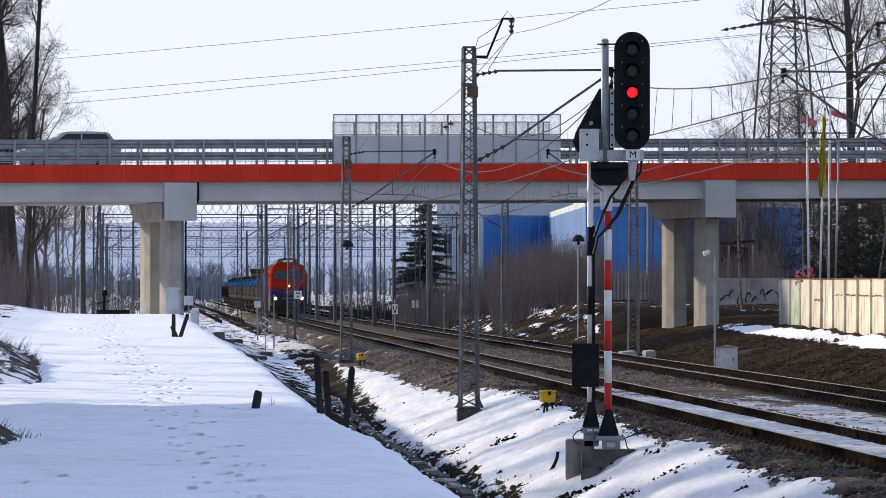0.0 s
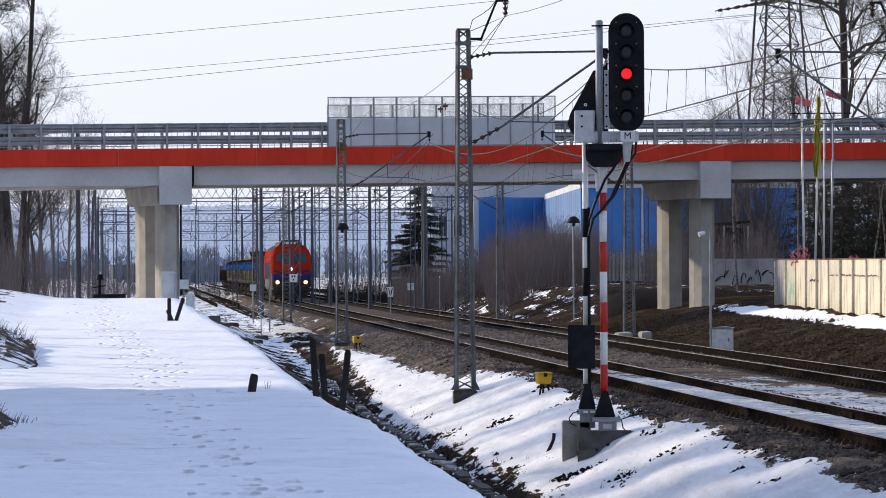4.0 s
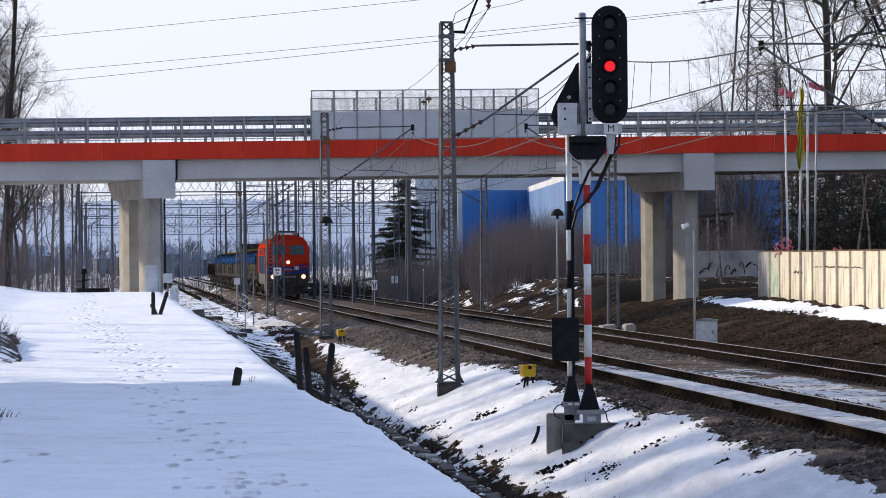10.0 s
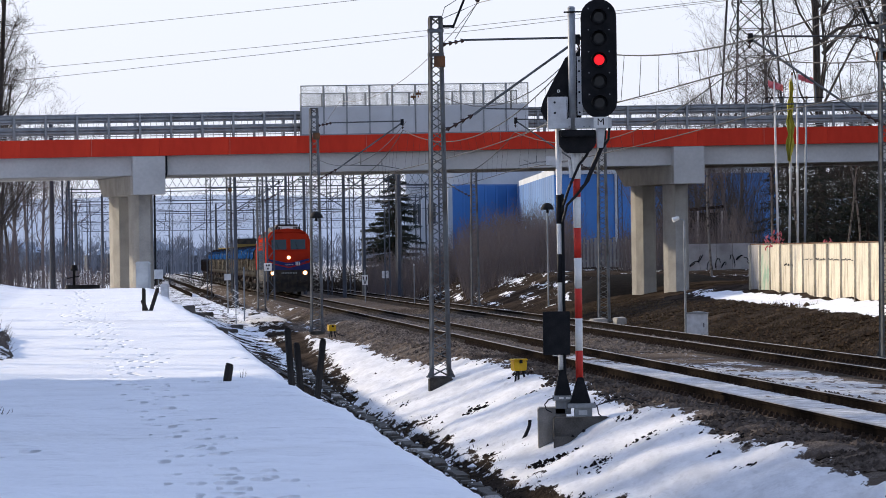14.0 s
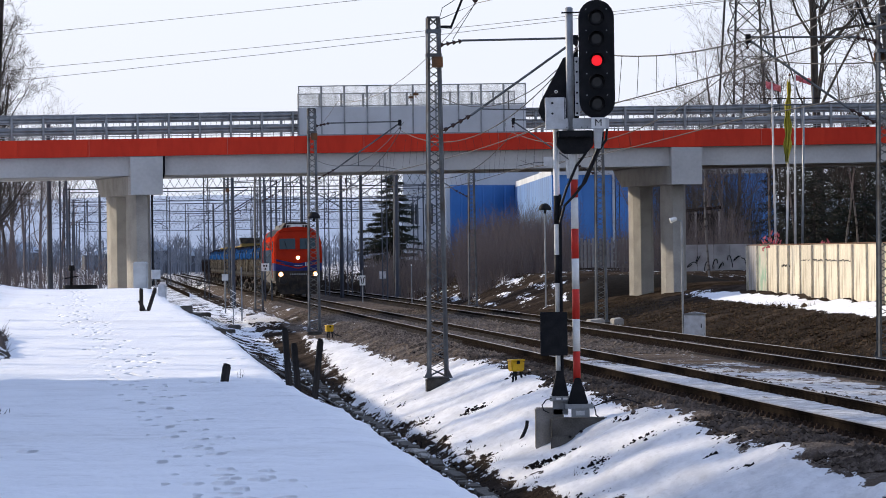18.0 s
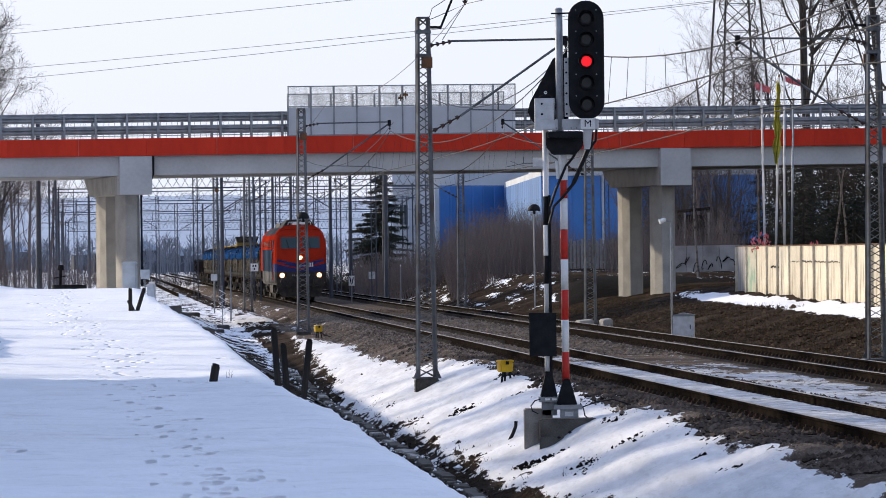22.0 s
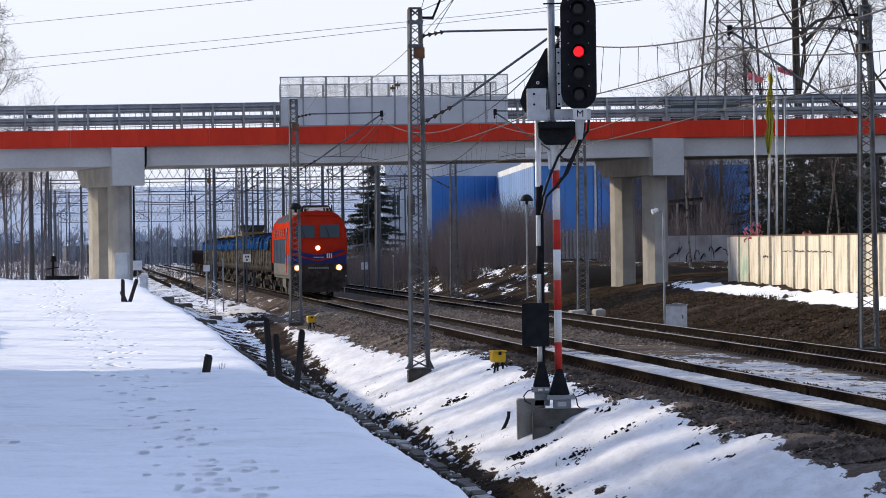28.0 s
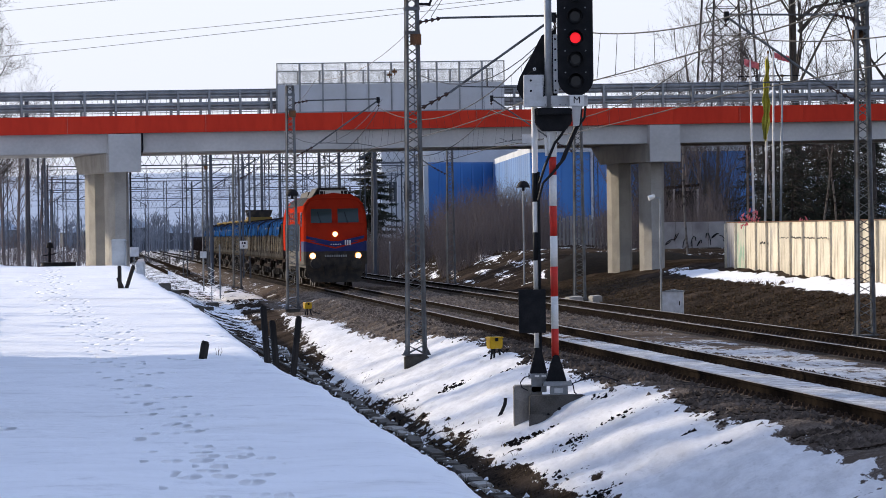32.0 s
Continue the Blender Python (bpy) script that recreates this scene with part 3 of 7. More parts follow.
    return br


build_bridge()


# ---- catenary masts ----
MAST_FOOT = material("mossy_dark_concrete", (0.07, 0.063, 0.054), 0.9, spots=(0.04, 0.035, 0.028), scale=4, grain=0.2, bump=0.3)


def lattice_mast(h, w0, w1, foot_h):
    """Steel mast of four corner angles and zigzag lacing on a concrete foot."""
    ma = thing("catenary_mast", "grey steel lattice catenary mast on a concrete foot", "mast", group="catenary masts")
    def corner(z, a, b):
        w = w0 + (w1 - w0) * z / h
        return Vector((a * w / 2, b * w * 0.36, z))
    for a in (-1, 1):
        for b in (-1, 1):
            part("chord", Shape().beam(corner(0, a, b), corner(h, a, b), 0.066), LATTICE, ma)
    n = int(h / 0.2)
    for b in (-1, 1):
        sh = Shape()
        sh.tube([corner(h * i / n, b if i % 2 else -b, b) for i in range(n + 1)], 0.023, 4)
        part("lacing", sh, LATTICE, ma)
    for a in (-1, 1):
        sh = Shape()
        sh.tube([corner(h * i / n, a, a if i % 2 else -a) for i in range(n + 1)], 0.02, 4)
        part("lacing", sh, LATTICE, ma)
    part("cap_plate", Shape().box(-w1 * 0.6, w1 * 0.6, -w1 * 0.5, w1 * 0.5, h - 0.01, h + 0.03), LATTICE, ma)
    for z in (h - 0.35, h - 0.9):
        part("band", Shape().box(-w1 * 0.75, w1 * 0.75, -w1 * 0.55, w1 * 0.55, z, z + 0.08), LATTICE, ma)
    pl = Shape().slab([(-w0 * 0.8, 0), (-w0 * 0.45, 0), (-w0 * 0.45, 0.3)], "y", -w0 * 0.42, -w0 * 0.38).slab([(w0 * 0.45, 0), (w0 * 0.8, 0), (w0 * 0.45, 0.3)], "y", -w0 * 0.42, -w0 * 0.38)
    part("base_plate", pl.box(-w0 * 0.8, w0 * 0.8, -w0 * 0.6, w0 * 0.6, -0.03, 0.0), LATTICE, ma)
    part("concrete_foot", Shape().box(-w0 * 0.68, w0 * 0.68, -w0 * 0.65, w0 * 0.65, -foot_h, -0.03), MAST_FOOT, ma, "weathered concrete foot", bevel=0.03)
    return ma


MAST_S, MAST_H = -3.25, 8.25
mast_a = lattice_mast(MAST_H, 0.4, 0.24, 0.9)


def insulator(sh, p0, p1, r=0.06, n=4):
    p0, p1 = Vector(p0), Vector(p1)
    for i in range(n):
        a = p0.lerp(p1, (i + 0.15) / n)
        b = p0.lerp(p1, (i + 0.6) / n)
        sh.rod(a, b, r, r * 0.55, 8)
    return sh.rod(p0, p1, r * 0.35, None, 6)


def cantilever(ma, feeder):
    """Tubes that carry the wires 3.25 m out from the mast, with insulators and the feeder bracket on top."""
    top, low = 7.72, 5.65
    part("top_tube", Shape().rod((0.65, 0, top), (3.3, 0, top + 0.03), 0.028), LATTICE, ma, "thin grey steel tube")
    part("top_insulator", insulator(Shape(), (0.15, 0, top - 0.1), (0.7, 0, top)), INSULATOR, ma, "brown ribbed insulator")
    part("brace_tube", Shape().rod((0.85, 0, low + 0.35), (3.35, 0, top + 0.02), 0.032), LATTICE, ma, "sloping grey steel tube")
    part("brace_insulator", insulator(Shape(), (0.2, 0, low), (0.88, 0, low + 0.37)), INSULATOR, ma, "brown ribbed insulator")
    arm = Shape().rod((1.1, 0, 6.14), (2.55, 0, 6.1), 0.018).rod((1.72, 0, 6.55), (1.72, 0, 6.12), 0.018).rod((2.5, 0, 6.1), (3.15, 0, 5.98), 0.014).rod((2.5, 0, 6.1), (2.5, 0, 6.35), 0.014)
    part("steady_arm", arm, LATTICE, ma)
    part("hanger", insulator(Shape(), (3.3, 0, 7.62), (3.3, 0, 7.44), 0.05, 2), INSULATOR, ma)
    part("suspension_clamp", Shape().box(3.22, 3.34, -0.05, 0.05, top - 0.12, top + 0.1), BLACK, ma)
    part("tensioner_box", Shape().box(-0.05, 0.2, -0.2, -0.1, 7.1, 7.35), RUST, ma, "small brown box")
    if not feeder:
        return
    br = Shape().beam((0.1, 0, 8.04), (0.42, 0, 8.04), 0.06).beam((0.4, 0, 8.0), (0.78, 0, 8.92), 0.05).beam((0.75, 0, 8.92), (1.05, 0, 8.92), 0.05)
    part("feeder_bracket", br, BLACK, ma, "dark bent steel bracket")
    part("feeder_insulator", insulator(Shape(), (0.98, 0, 8.9), (0.98, 0, 8.55), 0.07, 3), INSULATOR, ma, "hanging insulator")
    jm = Shape().tube([(0.16, 0, 8.28), (0.22, 0, 8.48), (0.45, 0, 8.62), (0.62, 0, 8.74), (0.9, 0, 9.1), (1.05, 0, 8.9), (1.0, 0, 8.6)], 0.008, 4)
    part("jumper_wire", jm.tube([(0.12, 0, 8.2), (0.6, 0, 8.4), (0.97, 0, 8.56), (0.45, 0, 7.75)], 0.008, 4), WIRE, ma)


cantilever(mast_a, True)
mast_b = lattice_mast(MAST_H, 0.4, 0.24, 0.9)
cantilever(mast_b, False)
LEFT_MASTS = (104, 168, 232, 296)
RIGHT_MASTS = (109, 173, 235, 298)
mast_a.matrix_basis = pose(side(MAST_S, 104), 104, -0.47, 0, 0, TRACK_TURN)
mast_b.matrix_basis = pose(side(MAST_S, 168), 168, -0.42, 0, 0, TRACK_TURN)
for y in LEFT_MASTS[2:]:
    copy_thing(mast_b, pose(side(MAST_S, y), y, -0.42, 0, 0, TRACK_TURN))
for y in RIGHT_MASTS:
    copy_thing(mast_a if y < 150 else mast_b, pose(side(TRACK_GAP + 3.2, y), y, -0.28, 0, 0, TRACK_TURN + 180))


# ---- overhead wires ----
def overhead(s0, masts, label):
    ow = thing("overhead_line", label, "overhead wire")
    ys = [masts[0] - 64, *masts, masts[-1] + 64, masts[-1] + 128]
    mess, cont = [], []
    for a, b in zip(ys[:-1], ys[1:]):
        n = 22
        for i in range(n if b < ys[-1] else n + 1):
            f = i / n
            y = a + (b - a) * f
            p = Vector((side(s0 + 0.12 * math.sin(math.pi * f), y), y, 6.99 - 1.12 * 4 * f * (1 - f)))
            mess.append(p)
            cont.append((side(s0 - 0.2 + 0.4 * math.sin(math.pi * f), y), y, 5.50 - 0.03 * math.sin(math.pi * f)))
            if i:
                part("dropper", Shape().rod(p, (side(s0 - 0.2 + 0.4 * math.sin(math.pi * f), y), y, 5.49), 0.006 if a < masts[0] else 0.0035, None, 4), WIRE, ow)
    part("messenger_wire", Shape().tube(mess, 0.014, 5), WIRE, ow)
    part("contact_wire", Shape().tube(cont, 0.014, 5), WIRE, ow)
    return ow


lines_1 = overhead(0.05, LEFT_MASTS, "dark catenary wires with droppers over the first track")
lines_2 = overhead(TRACK_GAP - 0.1, RIGHT_MASTS, "dark catenary wires with droppers over the second track")
for s0, masts in ((MAST_S + 0.98, LEFT_MASTS), (TRACK_GAP + 3.2 - 0.98, RIGHT_MASTS)):
    ys = [masts[0] - 64, *masts, masts[-1] + 64]
    f = [(side(s0, a + (b - a) * k / 10), a + (b - a) * k / 10, 8.1 - 0.7 * 4 * (k / 10) * (1 - k / 10)) for a, b in zip(ys[:-1], ys[1:]) for k in range(10)]
    solo("feeder_wire", Shape().tube(f, 0.01, 5), WIRE_PALE, "thin sagging feeder wire between the masts", "wire")
# pale loose loops between mast and wires
for y, s0 in ((168, MAST_S), (104, MAST_S), (173, TRACK_GAP)):
    lp = Shape().tube([(side(s0 + 0.1 + 3.1 * k / 10, y - 1.0 - 2.5 * k / 10), y - 1.0 - 2.5 * k / 10, 5.9 - 0.75 * 4 * (k / 10) * (1 - k / 10) + 1.3 * k / 10) for k in range(11)], 0.012, 5)
    part("jumper_loop", lp, WIRE_PALE, lines_2 if y == 173 else lines_1, "pale slack jumper wire")


# ---- light signal beside the track ----
def text_mesh(body, size, mat):
    cu = bpy.data.curves.new("text", "FONT")
    cu.body, cu.size, cu.align_x, cu.align_y, cu.extrude = body, size, "CENTER", "CENTER", 0.002
    ob = bpy.data.objects.new("text", cu)
    scene.collection.objects.link(ob)
    dg = bpy.context.evaluated_depsgraph_get()
    me = bpy.data.meshes.new_from_object(ob.evaluated_get(dg))
    bpy.data.objects.remove(ob)
    me.materials.clear()
    me.materials.append(mat)
    return me


def banded(name, parent, x, y, z0, z1, r, first, bands, mats, label):
    z = z1
    i = 0
    po = part(name, Shape().rod((x, y, z0 - 0.02), (x, y, z0), r * 0.9, None, 14), GALV, parent, label)
    cuts = [z1] + [q for q in bands if z0 < q < z1] + [z0]
    for a, b in zip(cuts[:-1], cuts[1:]):
        part("paint_band", Shape().rod((x, y, b), (x, y, a), r, None, 16).mesh("paint_band", mats[(i + first) % 2], True), None, po)
        i += 1
    return po


LENS = material("dark_lens", (0.012, 0.013, 0.015), 0.35, spec=0.3)
RED_LAMP = glowing("red_lamp", (0.9, 0.01, 0.018), 0.85)
GREY_PAINT = material("signal_grey", (0.36, 0.38, 0.40), 0.55, 0.2, spots=(0.28, 0.29, 0.30), scale=5, grain=0.08)
BOX_GREY = material("pale_grey_box", (0.60, 0.61, 0.62), 0.55, spots=(0.5, 0.5, 0.5), scale=6, grain=0.05)


def pill(w, z0, z1, n=12):
    r = w / 2
    pts = [(r * math.cos(math.pi * i / n), z1 - r + r * math.sin(math.pi * i / n)) for i in range(n + 1)]
    return pts + [(-r * math.cos(math.pi * i / n), z0 + r - r * math.sin(math.pi * i / n)) for i in range(n + 1)]


def build_signal():
    D = 75.5
    sx = 2.633
    sg = thing("railway_signal", "tall light signal with one red lamp and striped mast", "signal", pose(sx, D, 0))
    # masts
    red_cuts = [3.243, 2.724, 2.224, 1.714, 1.214, 0.676]
    banded("striped_mast", sg, 0.123, 0.0, 0.157, 3.564, 0.062, 0, red_cuts, (RED, WHITE), "red and white banded mast")
    wm = part("white_mast", Shape().rod((-0.17, 0.1, 1.299), (-0.17, 0.1, 4.385), 0.05, None, 12).mesh("white_mast", WHITE, True), None, sg, "white mast with black bands")
    for a, b in ((3.281, 2.8), (2.29, 1.818), (1.308, 0.299)):
        part("black_band", Shape().rod((-0.17, 0.1, b), (-0.17, 0.1, a), 0.053, None, 12).mesh("black_band", BLACK, True), None, wm)
    part("white_band", Shape().rod((-0.17, 0.1, 0.355), (-0.17, 0.1, 0.827), 0.054, None, 12).mesh("white_band", WHITE, True), None, wm)
    part("cable_duct", Shape().box(-0.142, -0.094, 0.03, 0.1, 0.28, 3.3), BLACK, sg, "black cable duct along the mast", bevel=0.005)
    part("upper_mast", Shape().rod((0.071, -0.05, 4.338), (0.071, -0.05, 6.395), 0.063, None, 16).mesh("upper_mast", GREY_PAINT, True), None, sg, "grey upper tube")
    part("mast_cap", Shape().rod((0.071, -0.05, 6.395), (0.071, -0.05, 6.424), 0.067, 0.04, 14), GREY_PAINT, sg)
    part("neck", Shape().rod((0.123, 0, 3.545), (0.113, 0, 3.979), 0.07, 0.085, 12).rod((0.028, 0, 3.564), (0.009, 0, 3.866), 0.03), WHITE, sg, "white neck casting")
    # head
    hd = part("signal_head", Shape().slab([(0.514 + a, b) for a, b in pill(0.595, 4.546, 6.527)], "y", -0.30, -0.24), BLACK, sg, "black rounded backboard", bevel=0.012)
    part("housing", Shape().slab([(0.514 + a, b) for a, b in pill(0.40, 4.64, 6.414)], "y", -0.238, 0.02), BLACK, hd)
    for i, z in enumerate((6.23, 5.876, 5.513, 5.159, 4.8)):
        c = Vector((0.514, -0.3, z))
        part("lens_ring", Shape().rod(c, c + Vector((0, -0.05, 0)), 0.125, 0.118, 20), BLACK, hd)
        lm = Shape().rod(c + Vector((0, -0.05, 0)), c + Vector((0, -0.062, 0)), 0.09 if i == 2 else 0.105, 0.08, 18)
        part("lens", lm, RED_LAMP if i == 2 else LENS, hd, "lit red lens" if i == 2 else "dark unlit lens")
        ho, q = Shape(), []
        for j in range(13):
            a = math.pi * 1.15 * j / 12 - 0.24
            d = 0.19 - 0.06 * abs(j / 6 - 1)
            q += [(c.x + math.cos(a) * r, v, c.z + math.sin(a) * r) for r, v in ((0.128, -0.3), (0.128, -0.3 - d), (0.136, -0.3 - d), (0.136, -0.3))]
        ho.add(q, [(j * 4 + k, j * 4 + (k + 1) % 4, j * 4 + 4 + (k + 1) % 4, j * 4 + 4 + k) for j in range(12) for k in range(4)])
        part("hood", ho, BLACK, hd, "black sun hood")
        for u, v in ((-0.17, 0.14), (0.17, 0.14)):
            part("bolt", Shape().rod(c + Vector((u, 0, v)), c + Vector((u, -0.012, v)), 0.012, None, 6), GALV, hd)
    strip = part("bolted_strip", Shape().box(0.151, 0.236, -0.12, -0.08, 4.602, 5.584), BOX_GREY, sg, "pale strip with bolts")
    for z in (5.508, 5.338, 5.159, 4.989, 4.81, 4.649):
        part("bolt", Shape().rod((0.184, -0.12, z), (0.184, -0.135, z), 0.018, None, 8), BLACK, strip)
    part("head_clamp", Shape().rod((-0.057, -0.12, 6.325), (0.255, -0.12, 6.329), 0.015), BLACK, sg)
    part("head_clamp", Shape().rod((0.16, -0.1, 5.923), (0.255, -0.1, 5.867), 0.03), BLACK, sg)
    # rear board, boxes, plates
    tri = [(-0.462, 4.697), (-0.415, 4.866), (-0.028, 5.584), (0.16, 5.659), (0.217, 5.735), (0.217, 4.451), (-0.311, 4.47), (-0.387, 4.546)]
    part("rear_board", Shape().slab(tri, "y", 0.08, 0.12), BLACK, sg, "black slanted backboard seen from behind", bevel=0.01)
    jb = part("junction_box", Shape().box(-0.349, -0.009, -0.16, 0.06, 4.385, 4.914), BOX_GREY, sg, "pale grey equipment box with a wire handle", bevel=0.008)
    part("box_lid", Shape().box(-0.283, -0.028, -0.172, -0.161, 4.564, 4.914), BOX_GREY, jb, bevel=0.004)
    for z in (4.819, 4.645):
        part("lock", Shape().rod((-0.231, -0.172, z), (-0.231, -0.185, z), 0.02, None, 8), BLACK, jb)
    hl = Shape().tube([(-0.283, -0.16, 4.914), (-0.245, -0.16, 4.956), (-0.16, -0.16, 4.984), (-0.085, -0.16, 4.956), (-0.028, -0.16, 4.914), (-0.024, -0.17, 4.546)], 0.008, 5)
    part("handle", hl, BLACK, jb)
    part("ring", Shape().tube([(-0.165 + 0.022 * math.cos(a / 8 * 6.2832), -0.17, 5.008 + 0.022 * math.sin(a / 8 * 6.2832)) for a in range(9)], 0.007, 5), WHITE, jb)
    part("carrier_plate", Shape().box(-0.34, 0.717, -0.1, -0.04, 4.38, 4.564), BOX_GREY, sg, "pale crossplate", bevel=0.006)
    for x in (-0.123, 0.009, 0.104, 0.255, 0.349):
        part("bolt", Shape().rod((x, -0.1, 4.413), (x, -0.12, 4.413), 0.013, None, 6), GALV, sg)
    mp = part("letter_plate", Shape().box(0.406, 0.642, -0.38, -0.365, 4.385, 4.564), WHITE, sg, "white plate with the letter M", bevel=0.003)
    part("letter", text_mesh("M", 0.165, BLACK), None, mp, "black letter M", at=pose(0.524, -0.384, 4.474, 90, 0, 0))
    part("plate_stem", Shape().slab([(0.444, 4.376), (0.604, 4.376), (0.585, 4.196), (0.566, 4.055), (0.472, 4.055), (0.453, 4.196)], "y", -0.2, -0.1), BOX_GREY, sg, bevel=0.006)
    low = part("lower_signal_box", Shape().slab([(-0.17, 4.357), (0.444, 4.357), (0.444, 4.102), (0.321, 3.97), (-0.057, 3.97), (-0.17, 4.102)], "y", -0.28, -0.02), BLACK, sg, "black angular lower signal box", bevel=0.015)
    part("visor", Shape().slab([(-0.142, 4.338), (0.415, 4.338), (0.415, 4.244), (-0.142, 4.244)], "y", -0.42, -0.281), BLACK, low, bevel=0.01)
    part("crossarm_plate", Shape().box(-0.378, -0.142, 0.16, 0.19, 3.781, 3.932), BOX_GREY, sg, "pale plate on the mast", bevel=0.004)
    for c in ([(0.679, 4.385), (0.661, 4.196), (0.547, 4.036), (0.425, 3.772), (0.311, 3.507), (0.123, 3.281), (-0.047, 3.111), (-0.123, 2.828)], [(0.613, 4.338), (0.595, 4.187), (0.5, 4.008), (0.387, 3.753), (0.255, 3.451), (0.179, 3.375)], [(0.349, 4.036), (0.274, 3.913), (0.16, 3.772), (-0.009, 3.394), (-0.104, 3.111)]):
        part("cable", Shape().tube([(a, -0.08, b) for a, b in c], 0.022, 8), BLACK_RUBBER, sg, "thick black cable")
    bp = part("back_panel", Shape().box(-0.481, -0.028, -0.1, -0.04, 0.61, 1.337), BLACK, sg, "black rectangular board seen from behind", bevel=0.006)
    for z in (1.148, 0.799):
        part("board_rib", Shape().box(-0.481, -0.028, -0.04, -0.01, z - 0.019, z + 0.019), BLACK, bp)
    # feet
    for x, t, b, w, dy in ((-0.16, 0.355, -0.069, 0.146, 0.1), (0.132, 0.233, -0.201, 0.175, 0.0)):
        ft = Shape().slab([(x - w, b), (x + w, b), (x + 0.047, t), (x - 0.047, t)], "y", dy - 0.14, dy + 0.14)
        part("mast_foot", ft, BLACK, sg, "black flared mast foot", bevel=0.012)
    part("flange", Shape().box(-0.33, 0.066, -0.06, 0.26, -0.154, -0.069), GALV, sg, bevel=0.004)
    part("flange", Shape().box(-0.085, 0.387, -0.22, 0.2, -0.277, -0.201), GALV, sg, bevel=0.004)
    part("steel_base", Shape().box(-0.283, -0.028, 0.0, 0.22, -0.381, -0.154), GALV, sg, "grey steel base box", bevel=0.006)
    sb = part("steel_base", Shape().box(0.028, 0.321, -0.18, 0.16, -0.456, -0.277), GALV, sg, "grey steel base box", bevel=0.006)
    part("name_plate", Shape().box(0.094, 0.236, -0.19, -0.181, -0.39, -0.315), BOX_GREY, sb)
    for x in (-0.189, -0.075):
        part("white_tag", Shape().box(x - 0.038, x + 0.038, -0.07, -0.061, -0.126, -0.093), WHITE, sg)
    for c in ([(-0.311, -0.098), (-0.406, -0.126), (-0.472, -0.211), (-0.444, -0.296), (-0.349, -0.343)], [(0.349, -0.173), (0.406, -0.268), (0.425, -0.381), (0.5, -0.447)], [(0.387, -0.239), (0.632, -0.154), (0.897, -0.117), (1.199, -0.211)]):
        part("thin_cable", Shape().tube([(a, -0.2, b) for a, b in c], 0.011, 6), BLACK_RUBBER, sg)
    cf = CONCRETE_DARK
    stained = material("stained_foundation", (0.27, 0.25, 0.225), 0.9, spots=(0.16, 0.145, 0.125), scale=2.5, grain=0.15, bump=0.3)
    part("concrete_base", Shape().box(-0.576, -0.104, 0.0, 0.55, -1.7, -0.268), stained, sg, "pale concrete foundation block", bevel=0.02)
    part("concrete_base", Shape().slab([(-0.33, -1.7), (0.613, -1.7), (0.613, -0.419), (-0.33, -0.419)], "y", -0.55, 0.0), cf, sg, "stained concrete foundation block", bevel=0.02)
    part("concrete_step", Shape().box(-0.345, 0.6, -0.63, -0.55, -1.7, -0.721), cf, sg, bevel=0.015)


build_signal()


# ---- small trackside things ----
def yellow_box(x, y, sz):
    """A lidded case on a bundle of bent legs; the case is 0.3 m over the ground."""
    g = height_at(x, y)
    yb = thing("track_magnet_box", "yellow plastic trackside box on thin legs", "equipment box", pose(x, y, g, 0, 0, 20), group="yellow trackside boxes")
    w, f = 0.19 * sz, 0.28
    part("case", Shape().slab([(-w * 0.92, f), (w * 0.92, f), (w, f + 0.27 * sz), (-w, f + 0.27 * sz)], "y", -0.15 * sz, 0.15 * sz), YELLOW, yb, "yellow case", bevel=0.02)
    part("lid", Shape().slab([(-w * 1.07, f + 0.271 * sz), (w * 1.07, f + 0.271 * sz), (w * 1.02, f + 0.32 * sz), (-w * 1.02, f + 0.32 * sz)], "y", -0.17 * sz, 0.17 * sz), YELLOW, yb, bevel=0.01)
    part("latch", Shape().box(-0.03, 0.03, -0.19 * sz, -0.151 * sz, f + 0.2 * sz, f + 0.29 * sz), BLACK, yb)
    for a, b in ((-1, -1), (1, -1), (0.1, 0.7), (-0.3, -0.8)):
        part("leg", Shape().tube([(a * 0.14, b * 0.1, -0.1), (a * 0.10, b * 0.07, 0.12), (a * 0.07, b * 0.05, f)], 0.024, 6), BLACK, yb)
    part("cable", Shape().tube([(0.1, 0, f), (0.22, -0.05, 0.16), (0.5, 0.1, 0.1), (1.0, 0.3, 0.12)], 0.018), BLACK_RUBBER, yb)


yellow_box(2.17, 94, 0.78)
yellow_box(-2.9, 160, 0.72)


def cabinet_with_lamp():
    cb = thing("relay_cabinet", "small white metal cabinet with a lamp pole beside it", "cabinet", pose(9.162, 146, -0.411, 0, 0, -6))
    part("body", Shape().box(-0.34, 0.34, -0.2, 0.2, -0.25, 0.72), BOX_GREY, cb, "white metal body", bevel=0.015)
    part("roof", Shape().slab([(-0.37, 0.721), (0.37, 0.721), (0.37, 0.74), (0, 0.8), (-0.37, 0.74)], "y", -0.24, 0.24), GALV, cb)
    part("door", Shape().box(-0.29, 0.29, -0.21, -0.201, -0.05, 0.66), BOX_GREY, cb, bevel=0.003)
    part("handle", Shape().box(0.2, 0.23, -0.23, -0.211, 0.28, 0.42), BLACK, cb)
    part("pole", Shape().rod((-0.38, 0, -0.2), (-0.38, 0, 3.75), 0.035, None, 10).rod((-0.38, 0, 3.74), (-0.6, 0, 3.8), 0.02), GALV, cb, "slim grey pole")
    part("lamp", Shape().rod((-0.75, -0.05, 3.75), (-0.55, 0, 3.82), 0.09, 0.06, 10), WHITE, cb, "small white lamp head")


cabinet_with_lamp()


